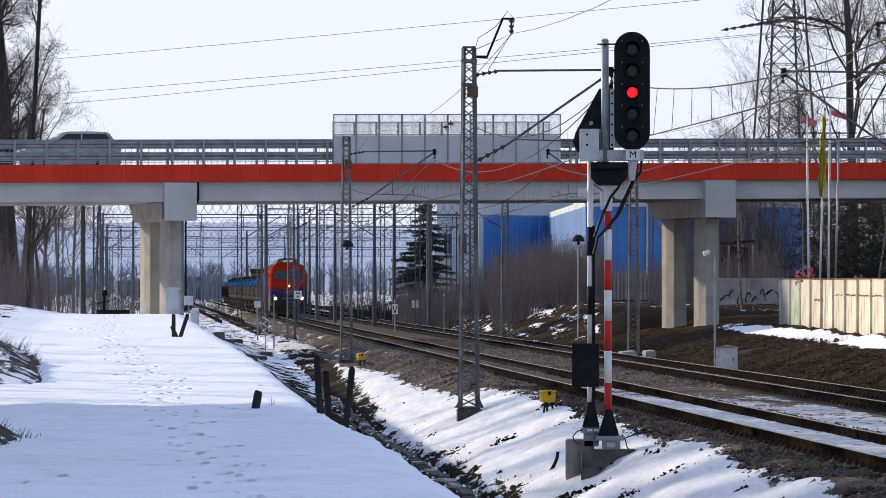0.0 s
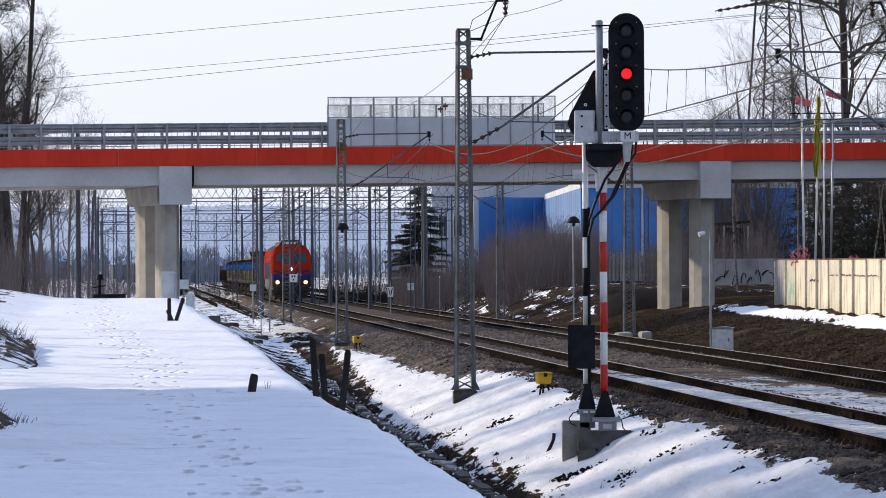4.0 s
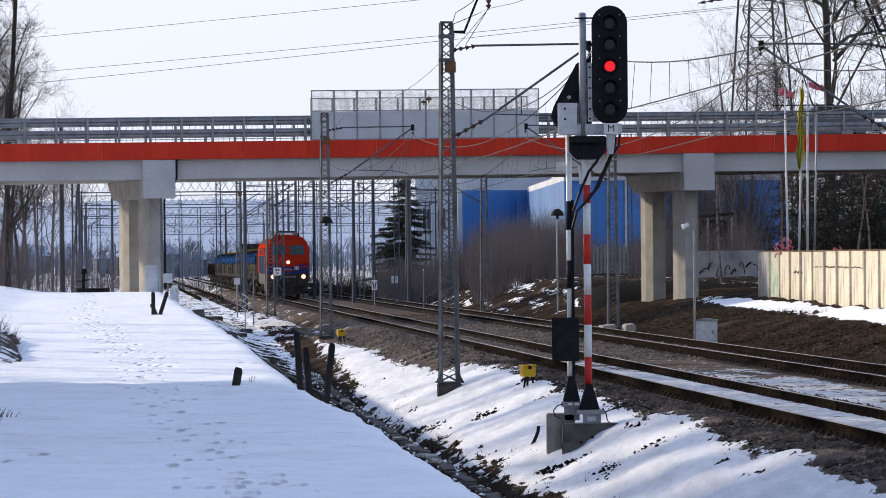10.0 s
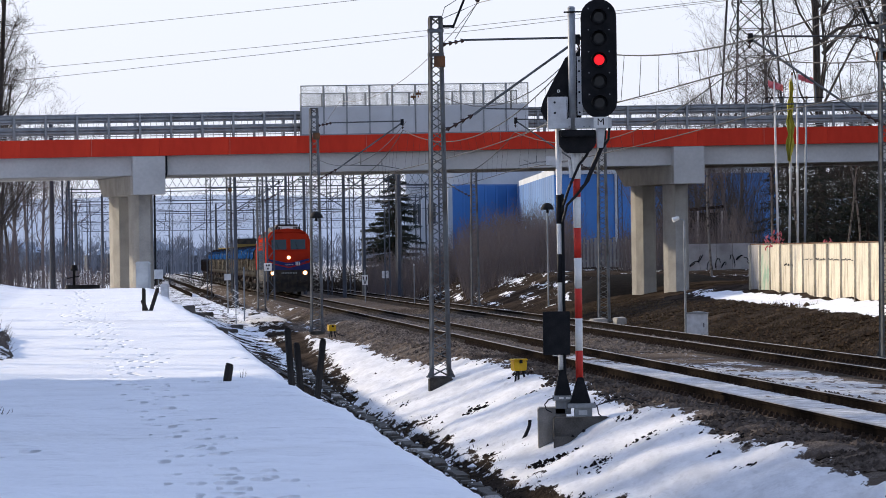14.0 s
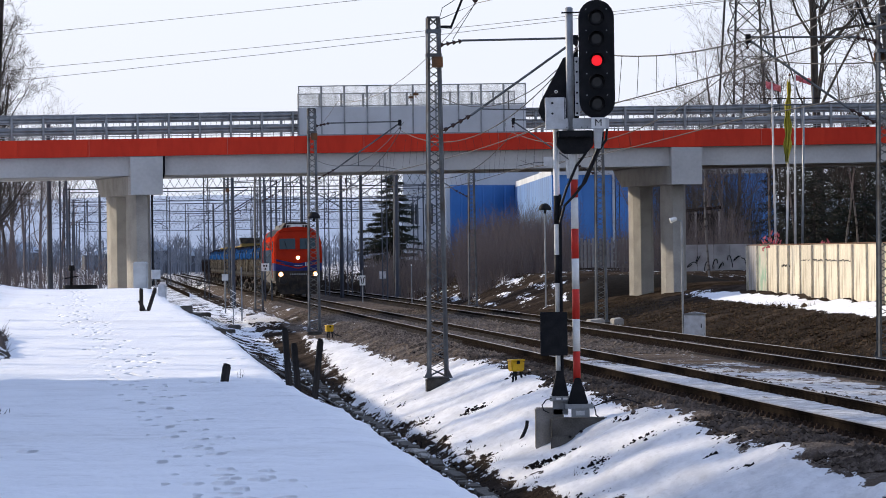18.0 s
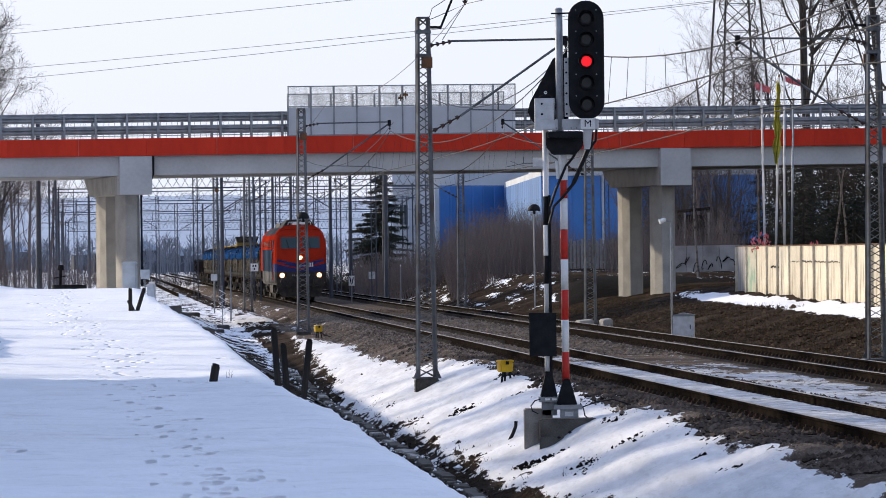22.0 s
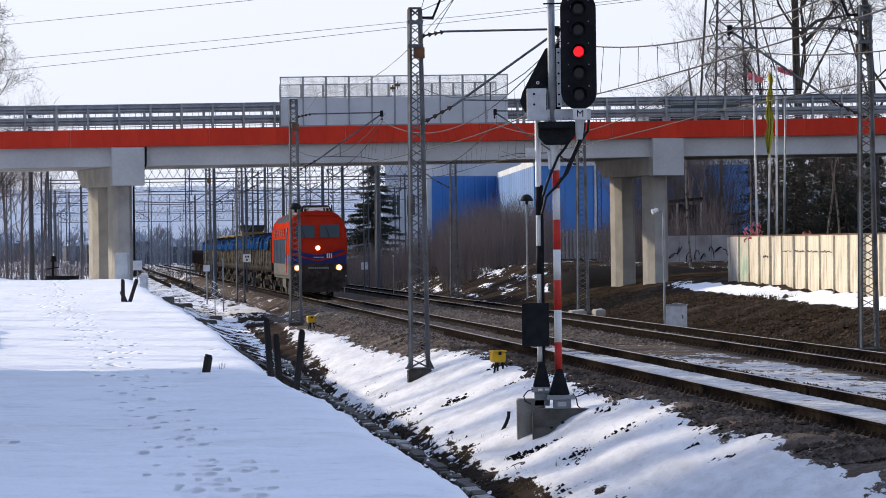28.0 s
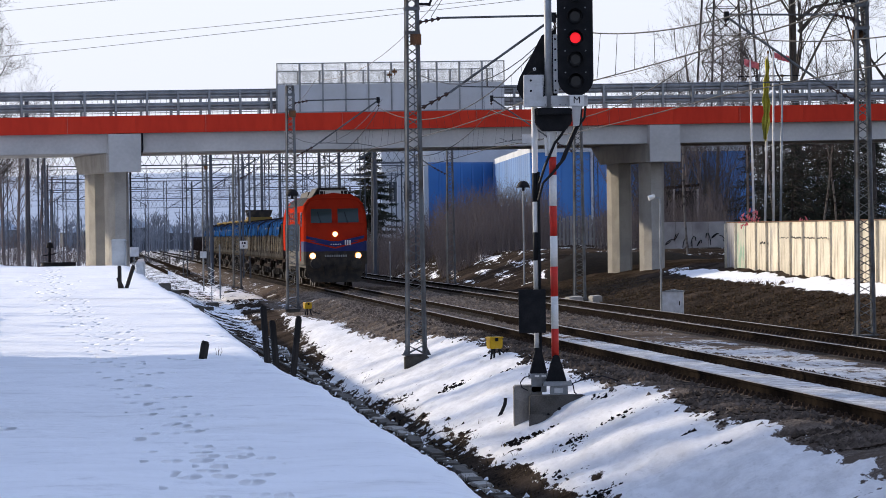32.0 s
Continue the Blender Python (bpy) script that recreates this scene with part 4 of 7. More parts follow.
def tarred_post(x, y, h, w, lean):
    p = Shape().box(-w / 2, w / 2, -w / 2, w / 2, -0.35, h - 0.02).slab([(-w / 2, h - 0.02), (w / 2, h - 0.02), (w * 0.42, h), (-w * 0.4, h + 0.01)], "y", -w * 0.45, w * 0.45)
    g = height_at(x - 0.5, y) - 0.02
    solo("wooden_post", p, WOOD_DARK, "short tarred black wooden post in the snow", "post", pose(x, y, g, lean * 0.5, lean, 12), "tarred posts", bevel=0.008)


for x, y, h, w, lean in ((-1.573, 58, 0.76, 0.075, -3.5), (-1.48, 58.6, 0.56, 0.075, -4), (-1.243, 58.5, 0.62, 0.075, 6), (-2.523, 60.8, 0.26, 0.1, 9)):
    tarred_post(x, y, h, w, lean)
for x, h, lean in ((-7.624, 0.66, 0), (-7.44, 0.7, 17), (-7.536, 0.35, -22)):
    tarred_post(x, 128, h, 0.1, lean)


def road_cabinet(x, y, z, w, h, mat, label):
    rc = thing("cable_cabinet", label, "cabinet", pose(x, y, z, 0, 0, -8))
    part("body", Shape().box(-w / 2, w / 2, -0.18, 0.18, -0.5, h), mat, rc, bevel=0.012)
    part("cap", Shape().slab([(-w * 0.56, h), (w * 0.56, h), (w * 0.4, h + 0.09), (-w * 0.4, h + 0.09)], "y", -0.22, 0.22), mat, rc, bevel=0.01)
    part("door", Shape().box(-w * 0.42, w * 0.42, -0.19, -0.181, 0.05, h * 0.93), mat, rc)


road_cabinet(-10.255, 172, 1.236, 0.5, 0.92, material("grey_blue_cabinet", (0.42, 0.45, 0.47), 0.6, spots=(0.34, 0.36, 0.38), scale=3, grain=0.06), "tall grey cable cabinet behind the snowy crest")
road_cabinet(-9.768, 178, 0.844, 0.28, 0.42, BOX_GREY, "low white marker cabinet in the snow")
sb = thing("small_box", "small yellowish box on the bridge column", "box", pose(-10.8, 192, 1.69, 0, 0, 13))
part("case", Shape().box(-0.18, 0.18, -0.1, 0.1, -0.2, 0.2), BOX_GREY, sb, bevel=0.01)
part("pole", Shape().rod((0, 0.05, -1.6), (0, 0.05, -0.2), 0.025), GALV, sb)


# ---- garden wall of old concrete slabs ----
GREY_SLAB = material("weathered_grey_slab", (0.36, 0.35, 0.34), 0.9, spots=(0.24, 0.22, 0.2), scale=1.5, grain=0.12, bump=0.3, stretch=(1, 1, 0.5))
GREEN_SLAB = material("green_stained_slab", (0.44, 0.41, 0.33), 0.9, spots=(0.22, 0.33, 0.24), scale=1.1, low=0.45, high=0.6, grain=0.12, bump=0.3)
OLD_WALL = material("old_whitewashed_concrete", (0.62, 0.56, 0.44), 0.9, spots=(0.27, 0.22, 0.15), scale=1.9, low=0.48, high=0.78, grain=0.16, grain_scale=20, bump=0.3, vary=0.12, stretch=(1, 1, 0.4))


def slab_wall():
    a, b = Vector((13.9, 185, 0)), Vector((15.9, 84, 0))
    d = b - a
    n = 25
    wl_ = thing("wall_yard", "old cream concrete slab wall with stained joints", "wall", kind="structure")
    rng = random.Random(5)
    turn = math.atan2(d.y, d.x)
    for i in range(n):
        w = d.length / n
        p = a + d * (i / n)
        g = np.interp(p.y, [84, 135, 185], [0.80, 0.85, 0.9])
        me = Shape().box(0.03, w - 0.03, -0.05 - rng.random() * 0.012, 0.05, -0.5, 1.66 + rng.uniform(-0.02, 0.02))
        part("wall_slab", me, GREY_SLAB if i == 0 else GREEN_SLAB if i == 1 else OLD_WALL, wl_, "cream stained slab" if i == 0 else "", at=pose(p.x, p.y, g, rng.uniform(-0.5, 0.5), 0, math.degrees(turn)), bevel=0.012)
        if i in (5, 6, 7, 8):
            sh = Shape()
            u = 0.03
            while u < w - 0.2:
                e = min(w - 0.03, u + rng.uniform(0.1, 0.5))
                zc = 1.08 + rng.uniform(-0.02, 0.02)
                sh.box(u, e, -0.07, -0.045, zc, zc + rng.uniform(0.012, 0.05))
                u = e + rng.uniform(0.0, 0.12)
            part("open_joint", sh, CONCRETE_DARK, wl_, at=pose(p.x, p.y, g, 0, 0, math.degrees(turn)))
        part("wall_post", Shape().box(-0.06, 0.06, -0.125 - 0.03 * rng.random(), 0.14, -0.5, 1.64), OLD_WALL, wl_, at=pose(p.x, p.y, g, 0, 0, math.degrees(turn)))
    part("coping", Shape().box(0, d.length, -0.075, 0.075, 0, 0.04), RUST, wl_, "thin rusty brown coping strip", at=pose(a.x, a.y, 2.56, 0, 0.06, math.degrees(turn)))
    # writing on the slabs, not readable
    k = 0
    for u in (13.6, 14.0, 14.35, 14.9, 15.2, 15.8, 16.3):
        p = a + d.normalized() * u
        part("painted_mark", Shape().box(-0.12, 0.12, 0.072, 0.078, 0, 0.07), BLACK, wl_, at=pose(p.x, p.y, 1.72 + 0.02 * (k % 3), 0, 0, math.degrees(turn) + 180))
        k += 1
    part("end_post", Shape().box(-0.14, 0.0, -0.08, 0.08, -0.5, 1.68), RUST, wl_, "rusty steel end post", at=pose(a.x, a.y, 0.9, 0, 0, math.degrees(turn)))


slab_wall()

# ---- flag poles ----
def cloth(rows, d=0.008):
    """A hanging sheet through rows of points, with a little thickness."""
    n, m = len(rows[0]), len(rows)
    vs = [p for r in rows for p in r]
    k = n * m
    front = [(j * n + i, j * n + i + 1, (j + 1) * n + i + 1, (j + 1) * n + i) for j in range(m - 1) for i in range(n - 1)]
    rim = list(range(n)) + [j * n + n - 1 for j in range(1, m)] + [(m - 1) * n + i for i in range(n - 2, -1, -1)] + [j * n for j in range(m - 2, 0, -1)]
    edge = [(a, b, b + k, a + k) for a, b in zip(rim, rim[1:] + rim[:1])]
    return Shape().add(vs + [p + Vector((0, d, 0)) for p in vs], front + [tuple(q + k for q in f[::-1]) for f in front] + edge)


PINK = material("faded_pink_cloth", (0.62, 0.16, 0.17), 0.9, spots=(0.5, 0.1, 0.12), scale=4, grain=0.1)
FLAG = material("yellow_green_cloth", (0.52, 0.43, 0.06), 0.9, spots=(0.26, 0.26, 0.04), scale=2, grain=0.15, stretch=(1, 1, 0.4))
PALE_POLE = material("white_pole", (0.70, 0.68, 0.66), 0.5, spots=(0.5, 0.45, 0.4), scale=2, grain=0.05)
for x1, x0, z1, kind in ((15.295, 15.39, 9.51, "pink"), (16.055, 15.77, 9.676, "flag"), (16.269, 16.174, 9.771, "pink"), (16.649, 16.435, 8.679, "")):
    top, foot = Vector((x1, 190, z1)), Vector((x0, 190, 0.5))
    fp = thing("flagpole", "white flagpole behind the wall", "flagpole", Matrix.Translation(foot), "flagpoles")
    part("pole", Shape().rod((0, 0, -0.2), top - foot, 0.055, 0.04, 10).mesh("pole", GALV if not kind else PALE_POLE, True), None, fp)
    t = top - foot
    part("finial", Shape().rod(t, t + Vector((0, 0, 0.12)), 0.06, 0.03, 8), RUST, fp)
    if not kind:
        part("crossbar", Shape().beam(t + Vector((-1.9, 0, 0.05)), t + Vector((0.75, 0, 0.05)), 0.05), BLACK, fp, "thin dark crossbar")
    rng = random.Random(int(x1 * 100))
    if kind == "pink":
        o = t.x - (0.3 if x1 < 15.5 else 0)
        rows = [[Vector((o + 0.05 + 0.09 * i, 0.05 * math.sin(i * 1.7 + j), t.z - 0.03 - 0.07 * j - 0.03 * i + rng.uniform(-0.035, 0.035))) for i in range(8)] for j in range(5)]
        part("flag", cloth(rows), PINK, fp, "faded pink rag at the top")
    if kind == "flag":
        rows = []
        for j in range(34):
            z = t.z - 0.2 - j * 0.105
            w = 0.10 + 0.2 * min(1, j / 16) + 0.06 * math.sin(j * 0.8) + rng.uniform(-0.02, 0.02)
            w *= min(1, (36 - j) / 8)
            o = t.x * z / t.z - 0.05 + 0.02 * math.sin(j * 0.37)
            rows.append([Vector((o + w * (i / 8 - 0.5), -0.12 + 0.07 * math.cos(i * 1.9 + j * 0.12), z + 0.09 * math.sin(i * 1.3))) for i in range(9)])
        part("flag", cloth(rows), FLAG, fp, "long hanging yellow-green flag")
for x, z, n in ((14.212, 2.708, 26), (13.838, 2.554, 14), (16.192, 2.488, 14)):
    rng = random.Random(n + int(x * 10))
    p = Vector((x, 176, z))
    rb = thing("red_ribbon_bundle", "bundle of faded red ribbons on the wall top", "decoration", Matrix.Translation(p))
    for i in range(n):
        c = Vector((rng.uniform(-0.2, 0.2), rng.uniform(-0.1, 0.1), rng.uniform(-0.25, 0.28)))
        part("ribbon", Shape().rod(c, c + Vector((rng.uniform(-0.1, 0.1), 0.0, rng.uniform(0.05, 0.16))), 0.035, 0.01, 4), PINK, rb)


# ---- small posts, plates and pits along the line ----
def plate_post(x, y, z0, h, w, ph, mat, label, name="track_sign"):
    """A thin post with a plate on top that faces the road."""
    t = thing(name, label, "sign", pose(x, y, z0))
    part("post", Shape().rod((0, 0.03, -0.3), (0, 0.03, h), 0.03, None, 8), GALV, t)
    part("plate", Shape().box(-w / 2, w / 2, -0.012, 0.0, h - ph, h), mat, t, bevel=0.004)
    return t


for x, y, z0, h, w, ph, mat, lab in ((-8.036, 196, 0.256, 1.397, 0.28, 0.28, BOX_GREY, "thin post with a blank grey plate"), (-7.027, 188, 0.01, 1.95, 0.06, 0.3, GALV, "thin grey marker post"),
                                         (-1.605, 262, -0.035, 1.506, 0.38, 0.42, BOX_GREY, "thin post with a blank grey plate"), (5.019, 168, 0.652, 3.381, 0.05, 0.1, GALV, "thin lamp post on the bank"),
                                         (0.06, 240, -0.05, 1.95, 0.05, 0.1, WHITE, "thin white marker post"), (-11.771, 215, 0.731, 0.537, 0.3, 0.3, WHITE, "low white marker post in the snow")):
    plate_post(x, y, z0, h, w, ph, mat, lab)
vp = thing("points_marker", "white V-shaped marker plate on a post", "sign", pose(-2.656, 250, -0.3))
part("post", Shape().rod((0, 0.03, -0.1), (0, 0.03, 1.9), 0.03, None, 8), GALV, vp)
part("plate", Shape().box(-0.16, 0.16, -0.012, 0, 1.05, 1.6), WHITE, vp)
for s in (-1, 1):
    part("stroke", Shape().slab([(0, 1.12), (s * 0.04, 1.12), (s * 0.13, 1.52), (s * 0.07, 1.52)][::s], "y", -0.02, -0.013), BLACK, vp)
for x, y, z in ((-3.541, 167.6, 3.756), (5.019, 168, 3.949)):
    dm = Shape()
    for k in range(5):
        a0, a1 = k / 5 * 1.5708, (k + 1) / 5 * 1.5708
        dm.rod((0, 0, 0.26 * math.sin(a0)), (0, 0, 0.26 * math.sin(a1)), 0.24 * math.cos(a0), 0.24 * math.cos(a1) + 0.004, 16)
    dl = thing("dome_lamp", "black half-dome lamp on a mast", "lamp", pose(x, y - 0.3, z))
    part("dome", dm, BLACK, dl)
    part("stem", Shape().rod((0, 0, 0.1), (0, 0.75 if x < 0 else 0.36, 0.0), 0.03), BLACK, dl)
    part("bulb_holder", Shape().rod((0, 0, -0.12), (0, 0, 0.04), 0.05), BLACK, dl)
km = thing("distance_plate", "white distance plate with dark marks on the mast", "sign", pose(-7.421, 231.5, 1.857))
part("plate", Shape().box(-0.2, 0.2, -0.02, 0, -0.2, 0.2), WHITE, km, bevel=0.006)
part("mark", Shape().box(-0.1, -0.02, -0.026, -0.021, 0.03, 0.13), BLACK, km)
part("mark", Shape().box(0.02, 0.1, -0.026, -0.021, 0.03, 0.13), BLACK, km)
part("mark", Shape().box(-0.04, 0.04, -0.026, -0.021, -0.13, -0.04), BLACK, km)
# cable pits and slabs between road and ditch
for x, y, w, d, h, tilt in ((-6.65, 152, 0.7, 0.6, 0.16, 6), (-9.1, 178, 0.8, 0.8, 0.12, -5), (-8.928, 186, 0.6, 0.5, 0.1, 9), (-7.165, 178, 0.4, 0.4, 0.2, 0), (-7.277, 186, 0.45, 0.4, 0.3, 0), (-9.379, 205, 0.5, 0.5, 0.3, 0), (-7.517, 214, 0.5, 0.4, 0.3, 0)):
    pit = thing("concrete_slab", "weathered concrete slab lying in the snow", "concrete slab", pose(x, y, height_at(x, y) + 0.02, tilt, tilt * 0.5, 25))
    part("slab", Shape().box(-w / 2, w / 2, -d / 2, d / 2, -0.3, h * 0.45), CONCRETE_DARK, pit, bevel=0.03)
zz = thing("spring_post", "white zigzag spring on a concrete block", "post", pose(-7.222, 184, height_at(-7.222, 184)))
part("spring", Shape().tube([(0.12 * (1 if k % 2 else -1), 0, 0.5 + 0.14 * k) for k in range(9)], 0.025, 5), WHITE, zz)
part("rod", Shape().rod((0, 0, 0.2), (0, 0, 1.8), 0.02), GALV, zz)
for c in ([(-8.0, 150), (-7.0, 141), (-6.1, 132), (-5.7, 124)], [(-6.6, 138), (-5.9, 131), (-5.4, 120), (-5.2, 108)]):
    pts = [Vector((side(q, y), y, height_at(side(q, y), y) + 0.03)) for q, y in c]
    solo("cable", Shape().tube(pts, 0.025, 6), BLACK_RUBBER, "black cable lying along the ditch", "cable")
# a bent pipe end and a dry weed in the snow
solo("pipe_stub", Shape().tube([(1.86, 78, -0.9), (1.93, 78, -0.76), (1.97, 78, -0.66), (1.98, 78, -0.56)], 0.03, 8), BLACK, "black bent pipe end sticking out of the snow", "pipe")
weed = Shape()
for k in range(7):
    weed.rod((0.008 * k, 0, -0.05), (0.012 * k + 0.04 * math.sin(k * 2.1), 0.02 * k, 0.07 + 0.02 * (k % 4)), 0.003, 0.0015, 4)
solo("dry_weed", weed, TWIG, "small dry weed beside the post", "weed", pose(-2.4, 62.4, height_at(-2.4, 62.4)))
for x, y, w in ((7.0, 171.4, 0.6), (7.8, 171.0, 0.4)):
    solo("concrete_block", Shape().box(-w / 2, w / 2, -0.25, 0.25, -0.4, 0.32), CONCRETE, "broken pale concrete block beside the mast", "concrete block", pose(x, y, height_at(x, y), 3, -4, 18), bevel=0.04)
# rusty wheel-like machine past the crest
rm = thing("rusty_machine", "low rusty round machine with a crank post", "machine", pose(-14.965, 205, 0.62))
part("drum", Shape().rod((0, 0, -0.3), (0, 0, 0.42), 0.72, 0.66, 20), RUST, rm, "rusty brown drum", bevel=0.03)
part("lid", Shape().rod((0, 0, 0.42), (0, 0, 0.6), 0.78, 0.78, 20), BLACK, rm)
part("crank_post", Shape().rod((-0.4, 0, 0.5), (-0.38, 0, 1.35), 0.07).rod((-0.38, 0, 1.25), (-0.38, 0, 1.5), 0.17, 0.12, 10).rod((-0.7, 0, 0.9), (-0.1, 0, 1.0), 0.03), BLACK, rm, "dark crank post")
# lamp over the bridge road
sl = thing("street_lamp", "curved arm street lamp on the bridge edge", "street lamp", BR @ pose(9.6, 9.75, 7.5))
part("pole", Shape().rod((0, 0, -0.4), (0, 0, 1.6), 0.05, None, 8), GALV, sl)
part("arm", Shape().tube([(0, 0, 1.55), (0.05, 0, 1.75), (0.3, 0, 1.88), (0.8, 0, 1.98), (1.1, 0, 2.05)], 0.03), GALV, sl)
part("lamp_head", Shape().slab([(0.95, 2.0), (1.55, 2.08), (1.5, 2.2), (1.1, 2.16)], "y", -0.12, 0.12), GALV, sl, bevel=0.02)


# ---- train ----
TRAIN, CARS = [], []
LOCO_RED = material("locomotive_red", (0.36, 0.028, 0.012), 0.55, spots=(0.24, 0.018, 0.011), scale=1.2, low=0.45, high=0.75, grain=0.06, spec=0.0)
LOCO_BLUE = material("locomotive_blue", (0.022, 0.028, 0.12), 0.45, spots=(0.03, 0.04, 0.12), scale=2, grain=0.06, spec=0.05)
LOCO_GREY = material("locomotive_grey", (0.04, 0.058, 0.09), 0.75, spec=0.0, spots=(0.033, 0.04, 0.05), scale=0.9, grain=0.1)
ROOF_GREY = material("dusty_roof_grey", (0.075, 0.082, 0.092), 0.8, spec=0.0, spots=(0.05, 0.05, 0.055), scale=0.8, grain=0.1)
GRIME = material("grimy_black_steel", (0.018, 0.017, 0.017), 0.7, spots=(0.05, 0.04, 0.03), scale=3, grain=0.25, bump=0.1)
CAB_GLASS = material("cab_glass", (0.03, 0.048, 0.05), 0.1, clear=0.25)
LAMP_WARM = glowing("headlamp", (1.0, 0.80, 0.52), 7.0)
LAMP_RIM = glowing("headlamp_halo_glass", (1.0, 0.42, 0.12), 1.1)
WHEEL = material("wheel_steel", (0.06, 0.05, 0.045), 0.6, 0.6, spots=(0.03, 0.025, 0.02), scale=6, grain=0.2)
HALF = [(1.42, 1.0), (1.42, 1.58), (1.42, 1.78), (1.42, 2.02), (1.42, 2.8), (1.39, 3.25), (1.29, 3.6), (1.08, 3.88), (0.74, 4.06), (0.0, 4.15)]


def lean_back(z):
    return 0.0 if z < 2.45 else (z - 2.45) * 0.38


def loft(rows, sections, close=None):
    """Skin of a car body. rows: index range of the half outline; sections: y, width factor, how much the front leans."""
    sh = Shape()
    half = HALF[rows[0]:rows[1] + 1]
    loops = []
    for y, w, lean in sections:
        right = [Vector((x * w, y + lean * lean_back(z), z)) for x, z in half]
        left = [Vector((-x * w, y + lean * lean_back(z), z)) for x, z in half]
        loops.append((left, right))
    for k in (0, 1):
        for a, b in zip(loops[:-1], loops[1:]):
            n = len(half)
            vs = list(a[k]) + list(b[k])
            sh.add(vs, [(i, i + 1, n + i + 1, n + i) if k else (i, n + i, n + i + 1, i + 1) for i in range(n - 1)])
    if close is not None:
        left, right = loops[close]
        n = len(half)
        sh.add(list(left) + list(right), [(i, n + i, n + i + 1, i + 1) if close == 0 else (i, i + 1, n + i + 1, n + i) for i in range(n - 1)])
    return welded(sh.mesh("skin"))


def bogie(parent, y, n, pitch, wheel_r, label):
    bo = part("bogie", Shape().box(-1.02, -0.9, y - n * pitch / 2 - 0.2, y + n * pitch / 2 + 0.2, 0.45, 0.85).box(0.9, 1.02, y - n * pitch / 2 - 0.2, y + n * pitch / 2 + 0.2, 0.45, 0.85)
              .box(-0.9, 0.9, y - 0.2, y + 0.2, 0.5, 0.8), GRIME, parent, label, bevel=0.02)
    for i in range(n):
        yy = y + (i - (n - 1) / 2) * pitch
        ax = Shape()
        for s in (-1, 1):
            ax.rod((s * 0.69, yy, wheel_r), (s * 0.82, yy, wheel_r), wheel_r, wheel_r, 20)
        ax.rod((-0.7, yy, wheel_r), (0.7, yy, wheel_r), 0.08, None, 8)
        part("wheelset", ax, WHEEL, bo)
        for s in (-1, 1):
            part("axle_box", Shape().box(s * 1.08 - 0.1, s * 1.08 + 0.1, yy - 0.16, yy + 0.16, wheel_r - 0.15, wheel_r + 0.17), GRIME, bo, bevel=0.02)
            for q in (-0.32, 0.32):
                sp = Shape()
                sp.rod((s * 1.0, yy + q, wheel_r + 0.02), (s * 1.0, yy + q, wheel_r + 0.36), 0.07, None, 8)
                part("spring", sp, GRIME, bo)
    return bo


